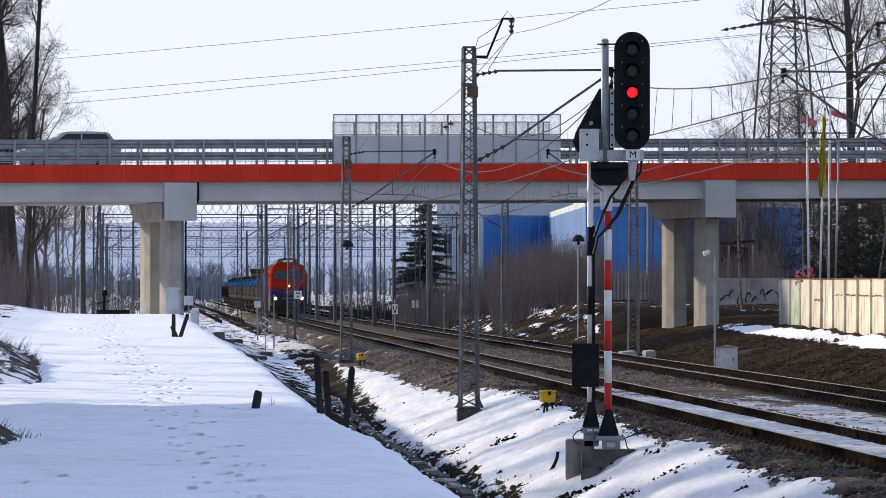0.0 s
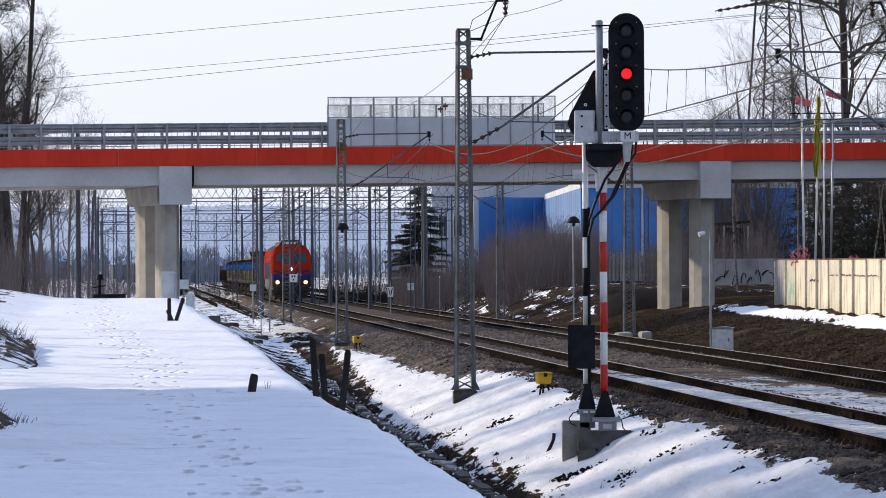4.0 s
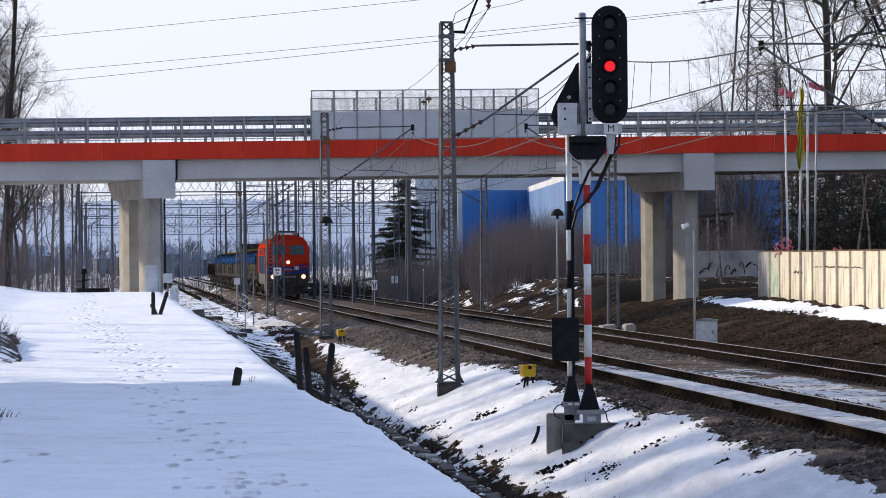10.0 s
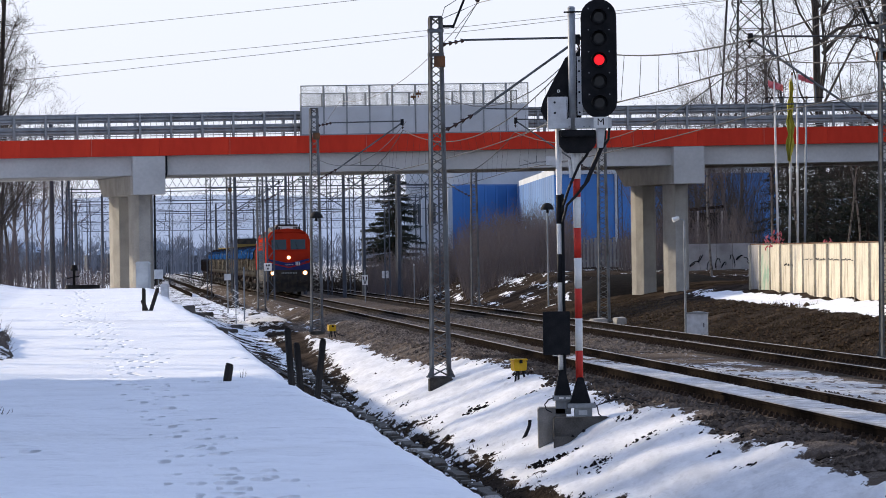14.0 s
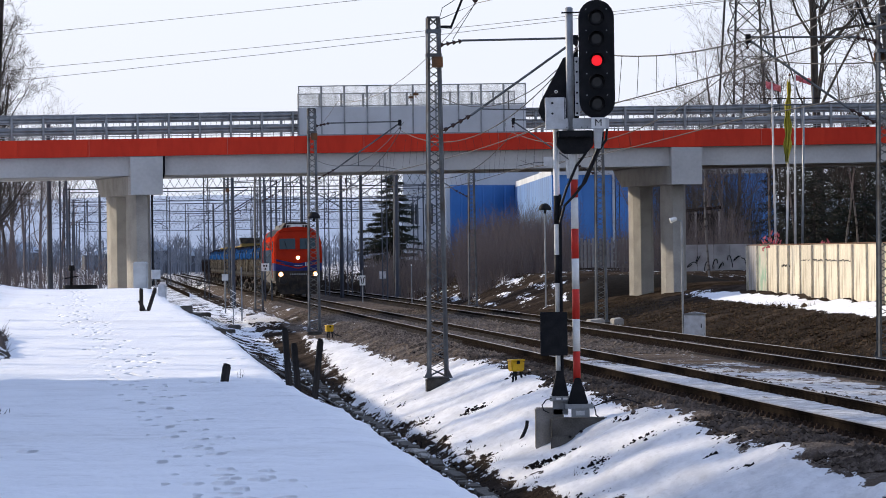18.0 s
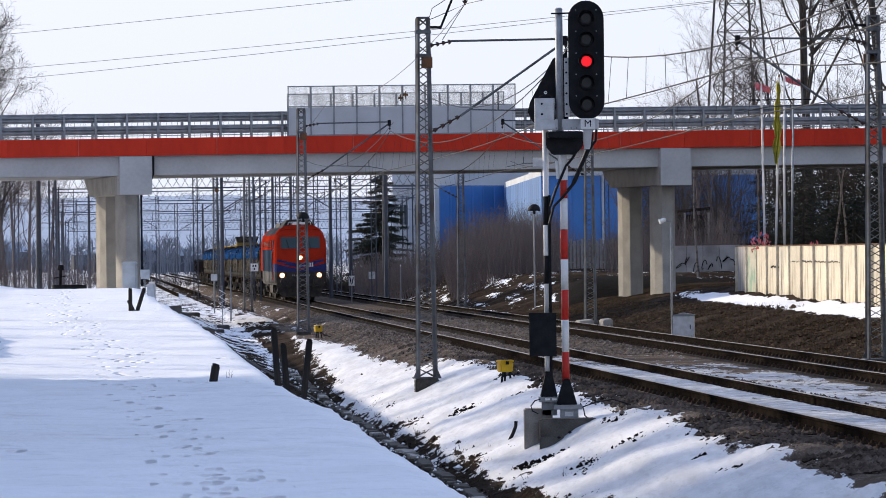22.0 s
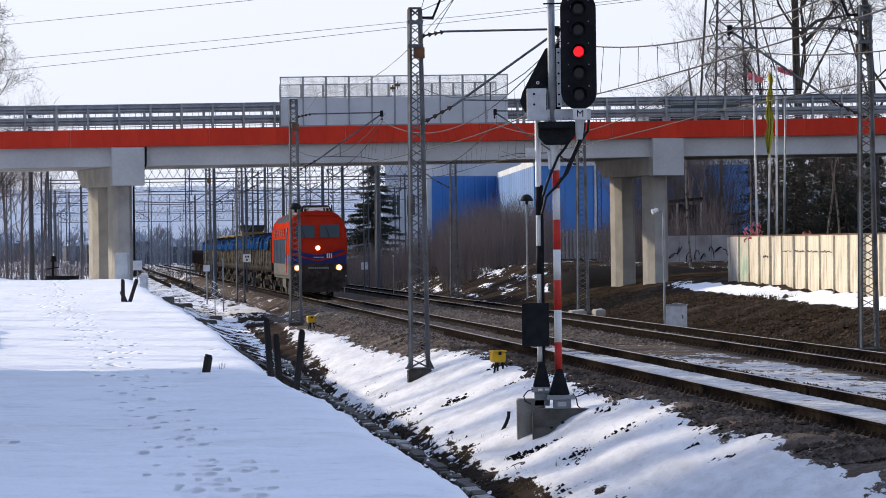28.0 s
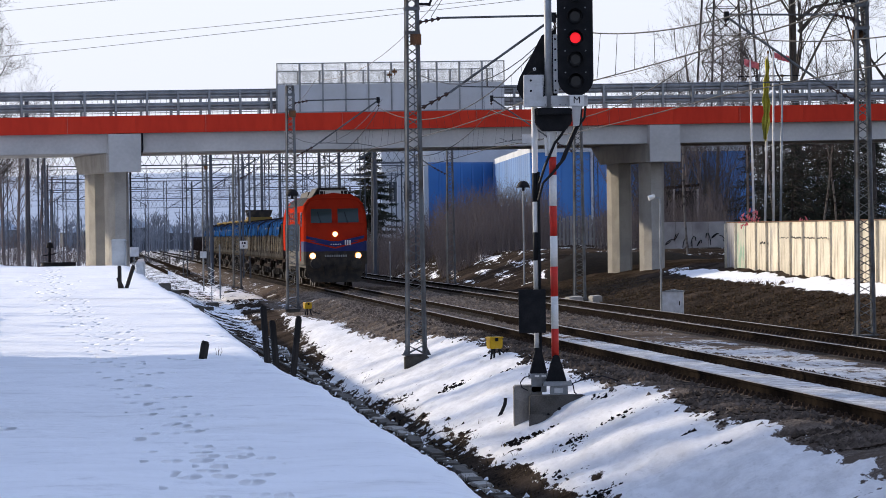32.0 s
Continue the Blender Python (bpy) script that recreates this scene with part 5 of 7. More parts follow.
def build_loco():
    lo = thing("diesel_locomotive", "red diesel locomotive with blue band and three lit headlamps", "locomotive")
    front = [(0.0, 0.9, 1.0), (0.1, 0.965, 1.0), (0.32, 1.0, 1.0), (1.1, 1.0, 0.6), (2.6, 1.0, 0.0)]
    cab = part("cab", loft((3, 9), front, 0), LOCO_RED, lo, "red driver's cab")
    part("blue_band", loft((1, 3), front, 0), LOCO_BLUE, lo, "dark blue band round the cab")
    part("apron", loft((0, 1), front, 0), GRIME, lo, "black apron")
    # chevrons on the nose
    for s in (-1, 1):
        part("nose_chevron", Shape().slab([(0, 1.98), (s * 1.27, 2.26), (s * 1.27, 2.14), (0, 1.84)][::s], "y", -0.012, -0.004), LOCO_BLUE, lo, "blue chevron stripe")
        part("nose_chevron", Shape().slab([(0, 1.76), (s * 1.27, 2.06), (s * 1.27, 2.0), (0, 1.69)][::s], "y", -0.012, -0.004), LOCO_RED, lo, "thin red chevron line")
    mid = [(2.6, 1.0, 0), (18.0, 1.0, 0)]
    part("side_upper", loft((4, 6), mid), LOCO_RED, lo, "orange-red upper side")
    part("side_lower", loft((1, 4), mid), LOCO_GREY, lo, "grimy grey-blue lower side")
    part("solebar", loft((0, 1), mid), GRIME, lo)
    part("roof", loft((6, 9), mid), ROOF_GREY, lo, "dusty grey curved roof")
    back = [(18.0, 1.0, 0), (20.2, 1.0, 0), (20.5, 0.93, 0)]
    part("rear_cab", loft((1, 9), back, 2), LOCO_RED, lo, "red rear cab")
    part("underframe", Shape().box(-1.3, 1.3, 0.15, 20.3, 0.86, 1.02), GRIME, lo)
    # windows
    def pane(x0, x1, z0, z1, out):
        y0, y1 = lean_back(z0), lean_back(z1)
        return Shape().add([(x0, y0 - out, z0), (x1, y0 - out, z0), (x1, y1 - out, z1), (x0, y1 - out, z1), (x0, y0 + 0.02, z0), (x1, y0 + 0.02, z0), (x1, y1 + 0.02, z1), (x0, y1 + 0.02, z1)],
                           [(0, 1, 2, 3), (4, 7, 6, 5), (0, 4, 5, 1), (1, 5, 6, 2), (2, 6, 7, 3), (3, 7, 4, 0)])
    for s in (-1, 1):
        a, b = sorted((s * 0.13, s * 1.05))
        wf = part("window_frame", pane(a - 0.05, b + 0.05, 2.78, 3.5, 0.012), LOCO_RED, lo)
        part("pane", pane(a, b, 2.83, 3.45, 0.03), CAB_GLASS, wf, "dark cab window")
        part("wiper", Shape().rod((a + 0.45, lean_back(2.8) - 0.05, 2.8), (a + 0.3, lean_back(3.3) - 0.05, 3.3), 0.012), BLACK, wf)
        sw = part("side_window", Shape().box(s * 1.40 - 0.03, s * 1.40 + 0.03, 0.95, 1.75, 2.65, 3.3), CAB_GLASS, lo, "dark side window", bevel=0.01)
        part("door", Shape().box(s * 1.425 - 0.01, s * 1.425 + 0.01, 2.0, 2.7, 1.15, 3.2), LOCO_RED, lo)
        for zz in (1.75, 2.4):
            part("handrail", Shape().rod((s * 1.47, 1.9, zz - 0.5), (s * 1.47, 1.9, zz + 0.3), 0.018), GALV, lo)
        # lamps
        c = Vector((s * 1.0, -0.02, 1.38))
        la = part("headlamp", Shape().rod(c, c + Vector((0, -0.09, 0)), 0.15, 0.13, 18), LAMP_RIM, lo, "lit headlamp")
        part("lens", Shape().rod(c + Vector((0, -0.091, 0)), c + Vector((0, -0.11, 0)), 0.105, 0.085, 16), LAMP_WARM, la)
        # buffers
        bf = part("buffer", Shape().rod((s * 0.88, 0.0, 1.05), (s * 0.88, -0.45, 1.05), 0.09, None, 12).rod((s * 0.88, -0.45, 1.05), (s * 0.88, -0.52, 1.05), 0.24, 0.23, 18), GRIME, lo, "black buffer")
        part("step", Shape().box(s * 1.1 - 0.2, s * 1.1 + 0.2, 0.3, 0.7, 0.45, 0.49).box(s * 1.1 - 0.2, s * 1.1 + 0.2, 0.3, 0.6, 0.75, 0.79).box(s * 1.28 - 0.02, s * 1.28 + 0.02, 0.3, 0.36, 0.45, 1.0), GRIME, lo)
        # side grilles
        for i in range(6):
            y = 4.2 + i * 2.2
            g = part("side_grille", Shape().box(s * 1.415 - 0.015, s * 1.415 + 0.015, y, y + 1.5, 2.9, 3.3), LOCO_RED, lo)
            sl = Shape()
            for j in range(5):
                sl.box(s * 1.43 - 0.012, s * 1.43 + 0.012, y + 0.05, y + 1.45, 2.94 + j * 0.07, 2.97 + j * 0.07)
            part("grille_slats", sl, GRIME, g)
    c = Vector((0.0, -0.02, 2.33))
    la = part("headlamp", Shape().rod(c, c + Vector((0, -0.07, 0)), 0.125, 0.11, 18), LAMP_RIM, lo, "lit upper headlamp")
    part("lens", Shape().rod(c + Vector((0, -0.071, 0)), c + Vector((0, -0.09, 0)), 0.09, 0.075, 16), LAMP_WARM, la)
    part("buffer_beam", Shape().box(-1.3, 1.3, -0.02, 0.12, 0.72, 1.3), GRIME, lo, "black buffer beam", bevel=0.02)
    part("snowplough", Shape().slab([(-1.25, 0.72), (1.25, 0.72), (1.05, 0.22), (-1.05, 0.22)], "y", 0.02, 0.1), GRIME, lo)
    part("coupling", Shape().box(-0.06, 0.06, -0.35, 0.0, 0.95, 1.12).rod((0, -0.33, 1.0), (0, -0.2, 0.55), 0.04), GRIME, lo)
    for x in (-0.5, 0.5):
        part("brake_hose", Shape().tube([(x, 0, 0.9), (x, -0.2, 0.8), (x * 0.9, -0.22, 0.5)], 0.03), BLACK_RUBBER, lo)
    for i in range(10):
        part("number_bar", Shape().box(-0.46 + i * 0.1, -0.40 + i * 0.1, -0.05, -0.03, 1.33, 1.42), GALV, lo)
    lg = Shape()
    for i in range(3):
        lg.box(0.42 + i * 0.1, 0.48 + i * 0.1, -0.028, -0.014, 1.84, 2.06)
    part("emblem_bars", lg, BOX_GREY, lo, "pale emblem bars")
    sg = Shape()
    for i in range(5):
        sg.box(-0.2 + i * 0.1, -0.14 + i * 0.1, -0.028, -0.014, 1.86, 1.9)
    part("lettering_bars", sg, BOX_GREY, lo)
    # roof
    part("roof_brow", Shape().slab([(-1.15, 3.84), (1.15, 3.84), (0.75, 4.08), (-0.75, 4.08)], "y", 0.52, 0.7), LOCO_RED, lo)
    part("roof_sign_box", Shape().box(-0.38, 0.32, 0.66, 0.95, 4.09, 4.24), WHITE, lo, "pale box on the cab roof", bevel=0.02)
    part("roof_hatch", Shape().slab([(-0.95, 3.9), (0.95, 3.9), (0.62, 4.40), (-0.62, 4.40)], "y", 1.9, 7.2), GRIME, lo, "black raised roof cover", bevel=0.04)
    part("roof_hatch", Shape().slab([(-0.8, 3.98), (0.8, 3.98), (0.7, 4.3), (-0.7, 4.3)], "y", 9, 16), GRIME, lo, bevel=0.04)
    part("exhaust", Shape().rod((0, 7.6, 3.95), (0, 7.6, 4.45), 0.3, 0.25, 12), GRIME, lo)
    rr = part("roof_rail", Shape().tube([(-0.62, 0.9, 4.1), (-0.6, 0.9, 4.26), (0.6, 0.9, 4.26), (0.62, 0.9, 4.1)], 0.022, 6), BOX_GREY, lo, "pale rail round the roof box")
    for x in (-0.45, 0.45):
        part("rail_stay", Shape().rod((x, 0.9, 4.08), (x, 0.9, 4.26), 0.016), BOX_GREY, rr)
    part("brow_gutter", Shape().tube([(-1.27, 0.46, 3.62), (-1.1, 0.5, 3.8), (-0.7, 0.52, 3.9), (0, 0.53, 3.93), (0.7, 0.52, 3.9), (1.1, 0.5, 3.8), (1.27, 0.46, 3.62)], 0.03, 6), LOCO_RED, lo, "raised red brow over the windows")
    part("antenna", Shape().rod((0.75, 1.2, 4.0), (0.75, 1.2, 4.4), 0.03), BLACK, lo)
    part("horn", Shape().rod((-0.7, 1.1, 4.0), (-0.7, 1.1, 4.22), 0.08), BLACK, lo)
    part("fuel_tank", Shape().box(-1.2, 1.2, 8.2, 12.4, 0.35, 0.9), GRIME, lo, bevel=0.06)
    bogie(lo, 4.0, 3, 1.85, 0.525, "three-axle bogie")
    bogie(lo, 16.6, 3, 1.85, 0.525, "three-axle bogie")
    return lo


TRAIN.append((build_loco(), 0.0))
WAGON = material("wagon_brown", (0.03, 0.021, 0.018), 0.8, spec=0.02, spots=(0.025, 0.018, 0.015), scale=2, grain=0.25, vary=0.15)
TARP = material("blue_tarpaulin", (0.014, 0.056, 0.165), 0.95, spots=(0.010, 0.032, 0.08), scale=1.1, spec=0.0, grain=0.12, bump=0.3, bump_scale=5)
BUNDLE = material("yellowed_timber", (0.04, 0.03, 0.02), 0.85, spec=0.02, spots=(0.018, 0.014, 0.012), scale=2.5, grain=0.3, vary=0.25, stretch=(1, 1, 0.3))
OCHRE = material("ochre_steel", (0.20, 0.15, 0.05), 0.7, spec=0.02, spots=(0.26, 0.16, 0.05), scale=3, grain=0.2, vary=0.12)
PALE_RUST = material("pale_rusty_stake", (0.34, 0.30, 0.225), 0.8, spec=0.02, spots=(0.18, 0.13, 0.08), scale=3, low=0.4, grain=0.2, vary=0.2)


LOAD_STEEL = material("dull_grey_steel", (0.05, 0.048, 0.05), 0.8, spec=0.02, spots=(0.03, 0.026, 0.024), scale=2, grain=0.2)


def stake_wagon(n_seed, tarp, crate, dark, poles=False):
    rng = random.Random(n_seed)
    wg = thing("stake_wagon", "brown stake wagon loaded under a blue tarpaulin" if tarp else "dark flat wagon loaded with machinery", "railway wagon", group="goods wagons")
    L = 14.4
    part("deck", Shape().box(-1.38, 1.38, 0.4, L, 1.16, 1.3), WAGON, wg, "rusty wagon floor", bevel=0.02)
    for s in (-1, 1):
        part("side_beam", Shape().slab([(0.4, 1.16), (3.2, 1.16), (4.2, 0.8), (L - 3.8, 0.8), (L - 2.8, 1.16), (L, 1.16), (L, 1.0), (L - 2.6, 1.0), (L - 3.7, 0.66), (4.1, 0.66), (3.0, 1.0), (0.4, 1.0)], "x", s * 1.25 - 0.05, s * 1.25 + 0.05), WAGON, wg, "rusty brown side beam")
        for i in range(9):
            y = 0.9 + i * 1.6
            part("stake", Shape().box(-0.03, 0.03, -0.03, 0.03, -0.1, (0.9 if dark else 1.6) + rng.uniform(-0.25, 0.1)), WAGON if dark else PALE_RUST, wg, at=pose(s * 1.42, y, 1.2, rng.uniform(-4, 4), rng.uniform(-2, 2), 0), bevel=0.008)
            for k in range(0 if dark else rng.choice((1, 2, 2))):
                y += rng.uniform(0.25, 0.65)
                part("hanging_strap", Shape().tube([(s * 1.5, y, 2.7), (s * 1.46, y + 0.1, 2.2), (s * 1.45, y + rng.uniform(-0.3, 0.3), 1.5)], 0.02, 5), PALE_RUST, wg)
        for yb in (0.15, L + 0.3):
            part("buffer", Shape().rod((s * 0.88, yb - 0.15, 1.05), (s * 0.88, yb + 0.1, 1.05), 0.2, 0.2, 14), GRIME, wg)
    for i in range(11):
        y0 = 0.7 + i * 1.24
        hgt = rng.uniform(0.7, 1.6) * (0.7 if dark else 1)
        for s in (-1, 0, 1):
            w2 = rng.uniform(0.2, 0.36)
            b = Shape().box(s * 0.75 - w2, s * 0.75 + w2, y0, y0 + rng.uniform(0.5, 1.0), 1.305, 1.305 + min(1.35, hgt * rng.uniform(0.7, 1.05)))
            part("load_bundle", b, OCHRE if (i + s) % 4 == 0 and not dark else GRIME if dark or rng.random() < 0.35 else BUNDLE, wg, bevel=0.05)
    for y in (0.62, L - 0.1):
        part("end_board", Shape().box(-1.4, 1.4, y - 0.05, y + 0.05, 1.3, 3.2 if n_seed == 0 and y < 1 else 2.3), LOAD_STEEL, wg, bevel=0.01)
    if tarp:
        prof = [(-1.56, 2.3), (-1.53, 2.6), (-1.47, 2.85), (-1.05, 3.06), (-0.4, 3.12), (0.3, 3.1), (1.0, 3.0), (1.4, 2.8), (1.42, 2.5)]
        for y0, y1 in ((0.9, 4.2), (4.8, 8.6), (9.1, 11.4), (11.7, 14.1)):
            n = int((y1 - y0) * 3.5)
            rows = [[Vector((x + 0.03 * rng.uniform(-1, 1), y0 + (y1 - y0) * j / n, z + 0.05 * math.sin(j * 0.8 + y0) + rng.uniform(-0.025, 0.025))) for x, z in prof] for j in range(n + 1)]
            part("tarpaulin", cloth(rows, 0.02), TARP, wg, "creased blue tarpaulin over the load", smooth=True)
            for y in (y0 + 0.8, y1 - 0.8):
                part("strap", Shape().tube([(-1.5, y, 1.4), (-1.52, y, 2.95), (-1.0, y, 3.2), (0.3, y, 3.26), (1.0, y, 3.16), (1.46, y, 2.95), (1.46, y, 1.4)], 0.012, 5), WAGON, wg)
    if crate:
        part("dark_skip", Shape().slab([(-0.72, 3.5), (0.72, 3.5), (0.86, 3.95), (-0.86, 3.95)], "y", 9.0, 11.0), GRIME, wg, "black open bin on the load", bevel=0.03)
        part("cradle", Shape().box(-0.75, 0.8, 8.6, 11.4, 3.16, 3.5), OCHRE, wg, "yellow steel cradle", bevel=0.02)
    if poles:
        for k in range(6):
            x, z = rng.uniform(-1.3, 0.9), 3.16 + rng.uniform(0.0, 0.16)
            part("yellow_pole", Shape().rod((x, rng.uniform(0.8, 3), z), (x + rng.uniform(-0.2, 0.2), rng.uniform(9, 13.5), z + 0.05), 0.05, None, 7), OCHRE, wg)
    bogie(wg, 2.2, 2, 1.8, 0.46, "two-axle bogie")
    bogie(wg, L - 1.8, 2, 1.8, 0.46, "two-axle bogie")
    return wg


# ten loaded wagons under tarpaulins, then three darker ones
for i in range(5):
    TRAIN.append((stake_wagon(i, True, i == 4, False), 20.9 + i * 15.0))
high = stake_wagon(5, True, False, False, True)
low_load = stake_wagon(10, False, False, True)
TRAIN += [(high, 20.9 + 5 * 15.0), (low_load, 20.9 + 10 * 15.0)]
TRAIN += [(copy_thing(high, Matrix()), 20.9 + i * 15.0) for i in range(6, 10)]
TRAIN += [(copy_thing(low_load, Matrix()), 20.9 + i * 15.0) for i in range(11, 13)]


# ---- cars on the bridge ----
CAR_GLASS = material("dark_car_glass", (0.012, 0.014, 0.016), 0.12, spec=0.3)


def build_car(name_label, paint, h, L, w=1.78):
    """Faces -x: its nose at -L/2."""
    ca = thing("car", name_label, "car", group="cars on the bridge")
    z0 = 0.22
    hood = 0.62 * h
    body = [(-L / 2, z0), (L / 2, z0), (L / 2, hood + 0.04), (L / 2 - 0.12, hood + 0.1), (-L / 2 + 1.15, hood + 0.06), (-L / 2 + 0.2, hood - 0.12), (-L / 2, hood - 0.3)]
    part("body", Shape().slab(body, "y", -w / 2, w / 2), paint, ca, bevel=0.06)
    roof = [(-L / 2 + 1.2, hood + 0.06), (L / 2 - 0.15, hood + 0.08), (L / 2 - 0.55, h - 0.04), (L / 2 - 1.2, h), (-L / 2 + 2.2, h), (-L / 2 + 1.9, h - 0.05)]
    part("cabin", Shape().slab(roof, "y", -w / 2 + 0.1, w / 2 - 0.1), paint, ca, bevel=0.05)
    win = [(-L / 2 + 1.42, hood + 0.1), (L / 2 - 0.38, hood + 0.12), (L / 2 - 0.68, h - 0.1), (-L / 2 + 2.1, h - 0.1)]
    for s in (-1, 1):
        mid = -L / 2 + 2.75
        part("side_window", Shape().slab([win[0], (mid - 0.03, hood + 0.11), (mid - 0.03, h - 0.1), win[3]], "y", s * (w / 2 - 0.1) - 0.012, s * (w / 2 - 0.1) + 0.012), CAR_GLASS, ca)
        part("side_window", Shape().slab([(mid + 0.03, hood + 0.11), win[1], win[2], (mid + 0.03, h - 0.1)], "y", s * (w / 2 - 0.1) - 0.012, s * (w / 2 - 0.1) + 0.012), CAR_GLASS, ca)
        part("headlamp", Shape().box(-L / 2 - 0.01, -L / 2 + 0.25, s * 0.62 - 0.16, s * 0.62 + 0.16, hood - 0.28, hood - 0.14), BOX_GREY, ca, bevel=0.02)
        part("tail_lamp", Shape().box(L / 2 - 0.1, L / 2 + 0.01, s * 0.7 - 0.12, s * 0.7 + 0.12, hood - 0.2, hood), RED, ca, bevel=0.02)
        part("mirror", Shape().box(-L / 2 + 1.5, -L / 2 + 1.66, s * (w / 2 + 0.02) - 0.08, s * (w / 2 + 0.02) + 0.08, hood + 0.08, hood + 0.2), paint, ca, bevel=0.02)
        for x in (-L / 2 + 0.82, L / 2 - 0.82):
            wh = part("wheel", Shape().rod((x, s * (w / 2 - 0.2), 0.315), (x, s * (w / 2 + 0.015), 0.315), 0.315, None, 20), BLACK_RUBBER, ca, "black tyre")
            part("rim", Shape().rod((x, s * (w / 2 + 0.016), 0.315), (x, s * (w / 2 + 0.022), 0.315), 0.2, 0.18, 14), GALV, wh)
    ww = [(-L / 2 + 1.24, hood + 0.09), (-L / 2 + 1.93, h - 0.08), (-L / 2 + 1.90, h - 0.07), (-L / 2 + 1.2, hood + 0.1)]
    part("windscreen", Shape().slab(ww, "y", -w / 2 + 0.2, w / 2 - 0.2), CAR_GLASS, ca)
    return ca


SILVER = material("silver_car_paint", (0.38, 0.41, 0.44), 0.35, 0.3, spots=(0.18, 0.20, 0.23), scale=1, clear=0.6)
GRAPHITE = material("graphite_car_paint", (0.10, 0.11, 0.125), 0.3, 0.5, spots=(0.08, 0.085, 0.1), scale=1, clear=0.6)
TEAL = material("dark_green_car_paint", (0.035, 0.06, 0.06), 0.3, 0.4, spots=(0.03, 0.05, 0.05), scale=1, clear=0.6)


def drive(t_mid, u_mid, speed, u_start, u_end):
    """Rows of time and place on the deck for one steady run towards the far lane's end."""
    t0, t1 = t_mid - (u_start - u_mid) / speed, t_mid + (u_mid - u_end) / speed
    rows = []
    if t0 > 0.1:
        rows += [(0.0, u_start), (t0, u_start)]
    k0 = max(t0, 0.0)
    n = max(2, int(min(t1, 32.0) - k0) * 2)
    for i in range(n + 1):
        t = k0 + (min(t1, 32.0) - k0) * i / n
        if rows and t - rows[-1][0] < 0.05:
            continue
        rows.append((t, u_mid - speed * (t - t_mid)))
    if t1 < 31.9:
        rows.append((32.0, u_end))
    return [(t, u, 6.6) for t, u in rows]


CARS.append((build_car("silver estate car driving over the bridge", SILVER, 1.72, 4.5), drive(0.0, -15.4, 15.0, -10.0, -76.0)))
CARS.append((build_car("low silver-grey car driving over the bridge", SILVER, 1.32, 4.2), drive(10.5, -6.0, 13.6, 62.0, -70.0)))
CARS.append((build_car("graphite hatchback driving over the bridge", GRAPHITE, 1.6, 4.3), drive(12.0, -9.6, 14.8, 69.0, -64.0)))
CARS.append((build_car("dark green saloon driving over the bridge", TEAL, 1.38, 4.4), drive(30.2, -7.1, 10.3, 76.0, -40.0)))


# ---- trees ----
BIRCH = material("birch_bark", (0.19, 0.17, 0.15), 0.9, spots=(0.06, 0.05, 0.045), scale=3, low=0.5, high=0.62, grain=0.2, vary=0.1, stretch=(1, 1, 2))


def grow(sh_limb, sh_twig, rng, p, d, length, r, level, top_level, droop, spread=1.0):
    """One branch and all that grows on it."""
    n = 7 if level == 0 else 4 if level < 3 else 2
    pts = [Vector(p)]
    dd = Vector(d).normalized()
    for i in range(n):
        wob = 0.06 if level == 0 else 0.2
        dd = (dd + Vector((rng.uniform(-wob, wob), rng.uniform(-wob, wob), rng.uniform(-wob, wob) + (0.10 if level else 0.02) - droop * level * 0.05))).normalized()
        pts.append(pts[-1] + dd * length / n)
    taper = 0.45 if level == 0 else 0.3
    for i in range(n):
        r0, r1 = r * (1 - (1 - taper) * i / n), r * (1 - (1 - taper) * (i + 1) / n)
        (sh_limb if level < 1 else sh_twig).rod(pts[i], pts[i + 1], r0, r1, 8 if level == 0 else 5 if level == 1 else 3, False)
    if level >= top_level:
        return
    kids = {0: 15, 1: 9, 2: 8, 3: 5}[level]
    for k in range(kids):
        f = rng.uniform(0.32 if level == 0 else 0.2, 1.0)
        i = min(n - 1, int(f * n))
        q = pts[i].lerp(pts[i + 1], f * n - i)
        ax = (pts[i + 1] - pts[i]).normalized()
        side_v = ax.orthogonal().normalized()
        side_v.rotate(Matrix.Rotation(rng.uniform(0, 6.283), 3, ax))
        a = rng.uniform(0.5, 1.0)
        nd = ax * math.cos(a) + side_v * math.sin(a)
        grow(sh_limb, sh_twig, rng, q, nd, length * rng.uniform(0.34, 0.55) * (spread * (1.15 - 0.5 * f) if level == 0 else 1), max(0.006, r * (1 - (1 - taper) * f) * rng.uniform(0.22, 0.42) if level == 0 else r * (1 - (1 - taper) * f) * rng.uniform(0.35, 0.55)), level + 1, top_level, droop, spread)


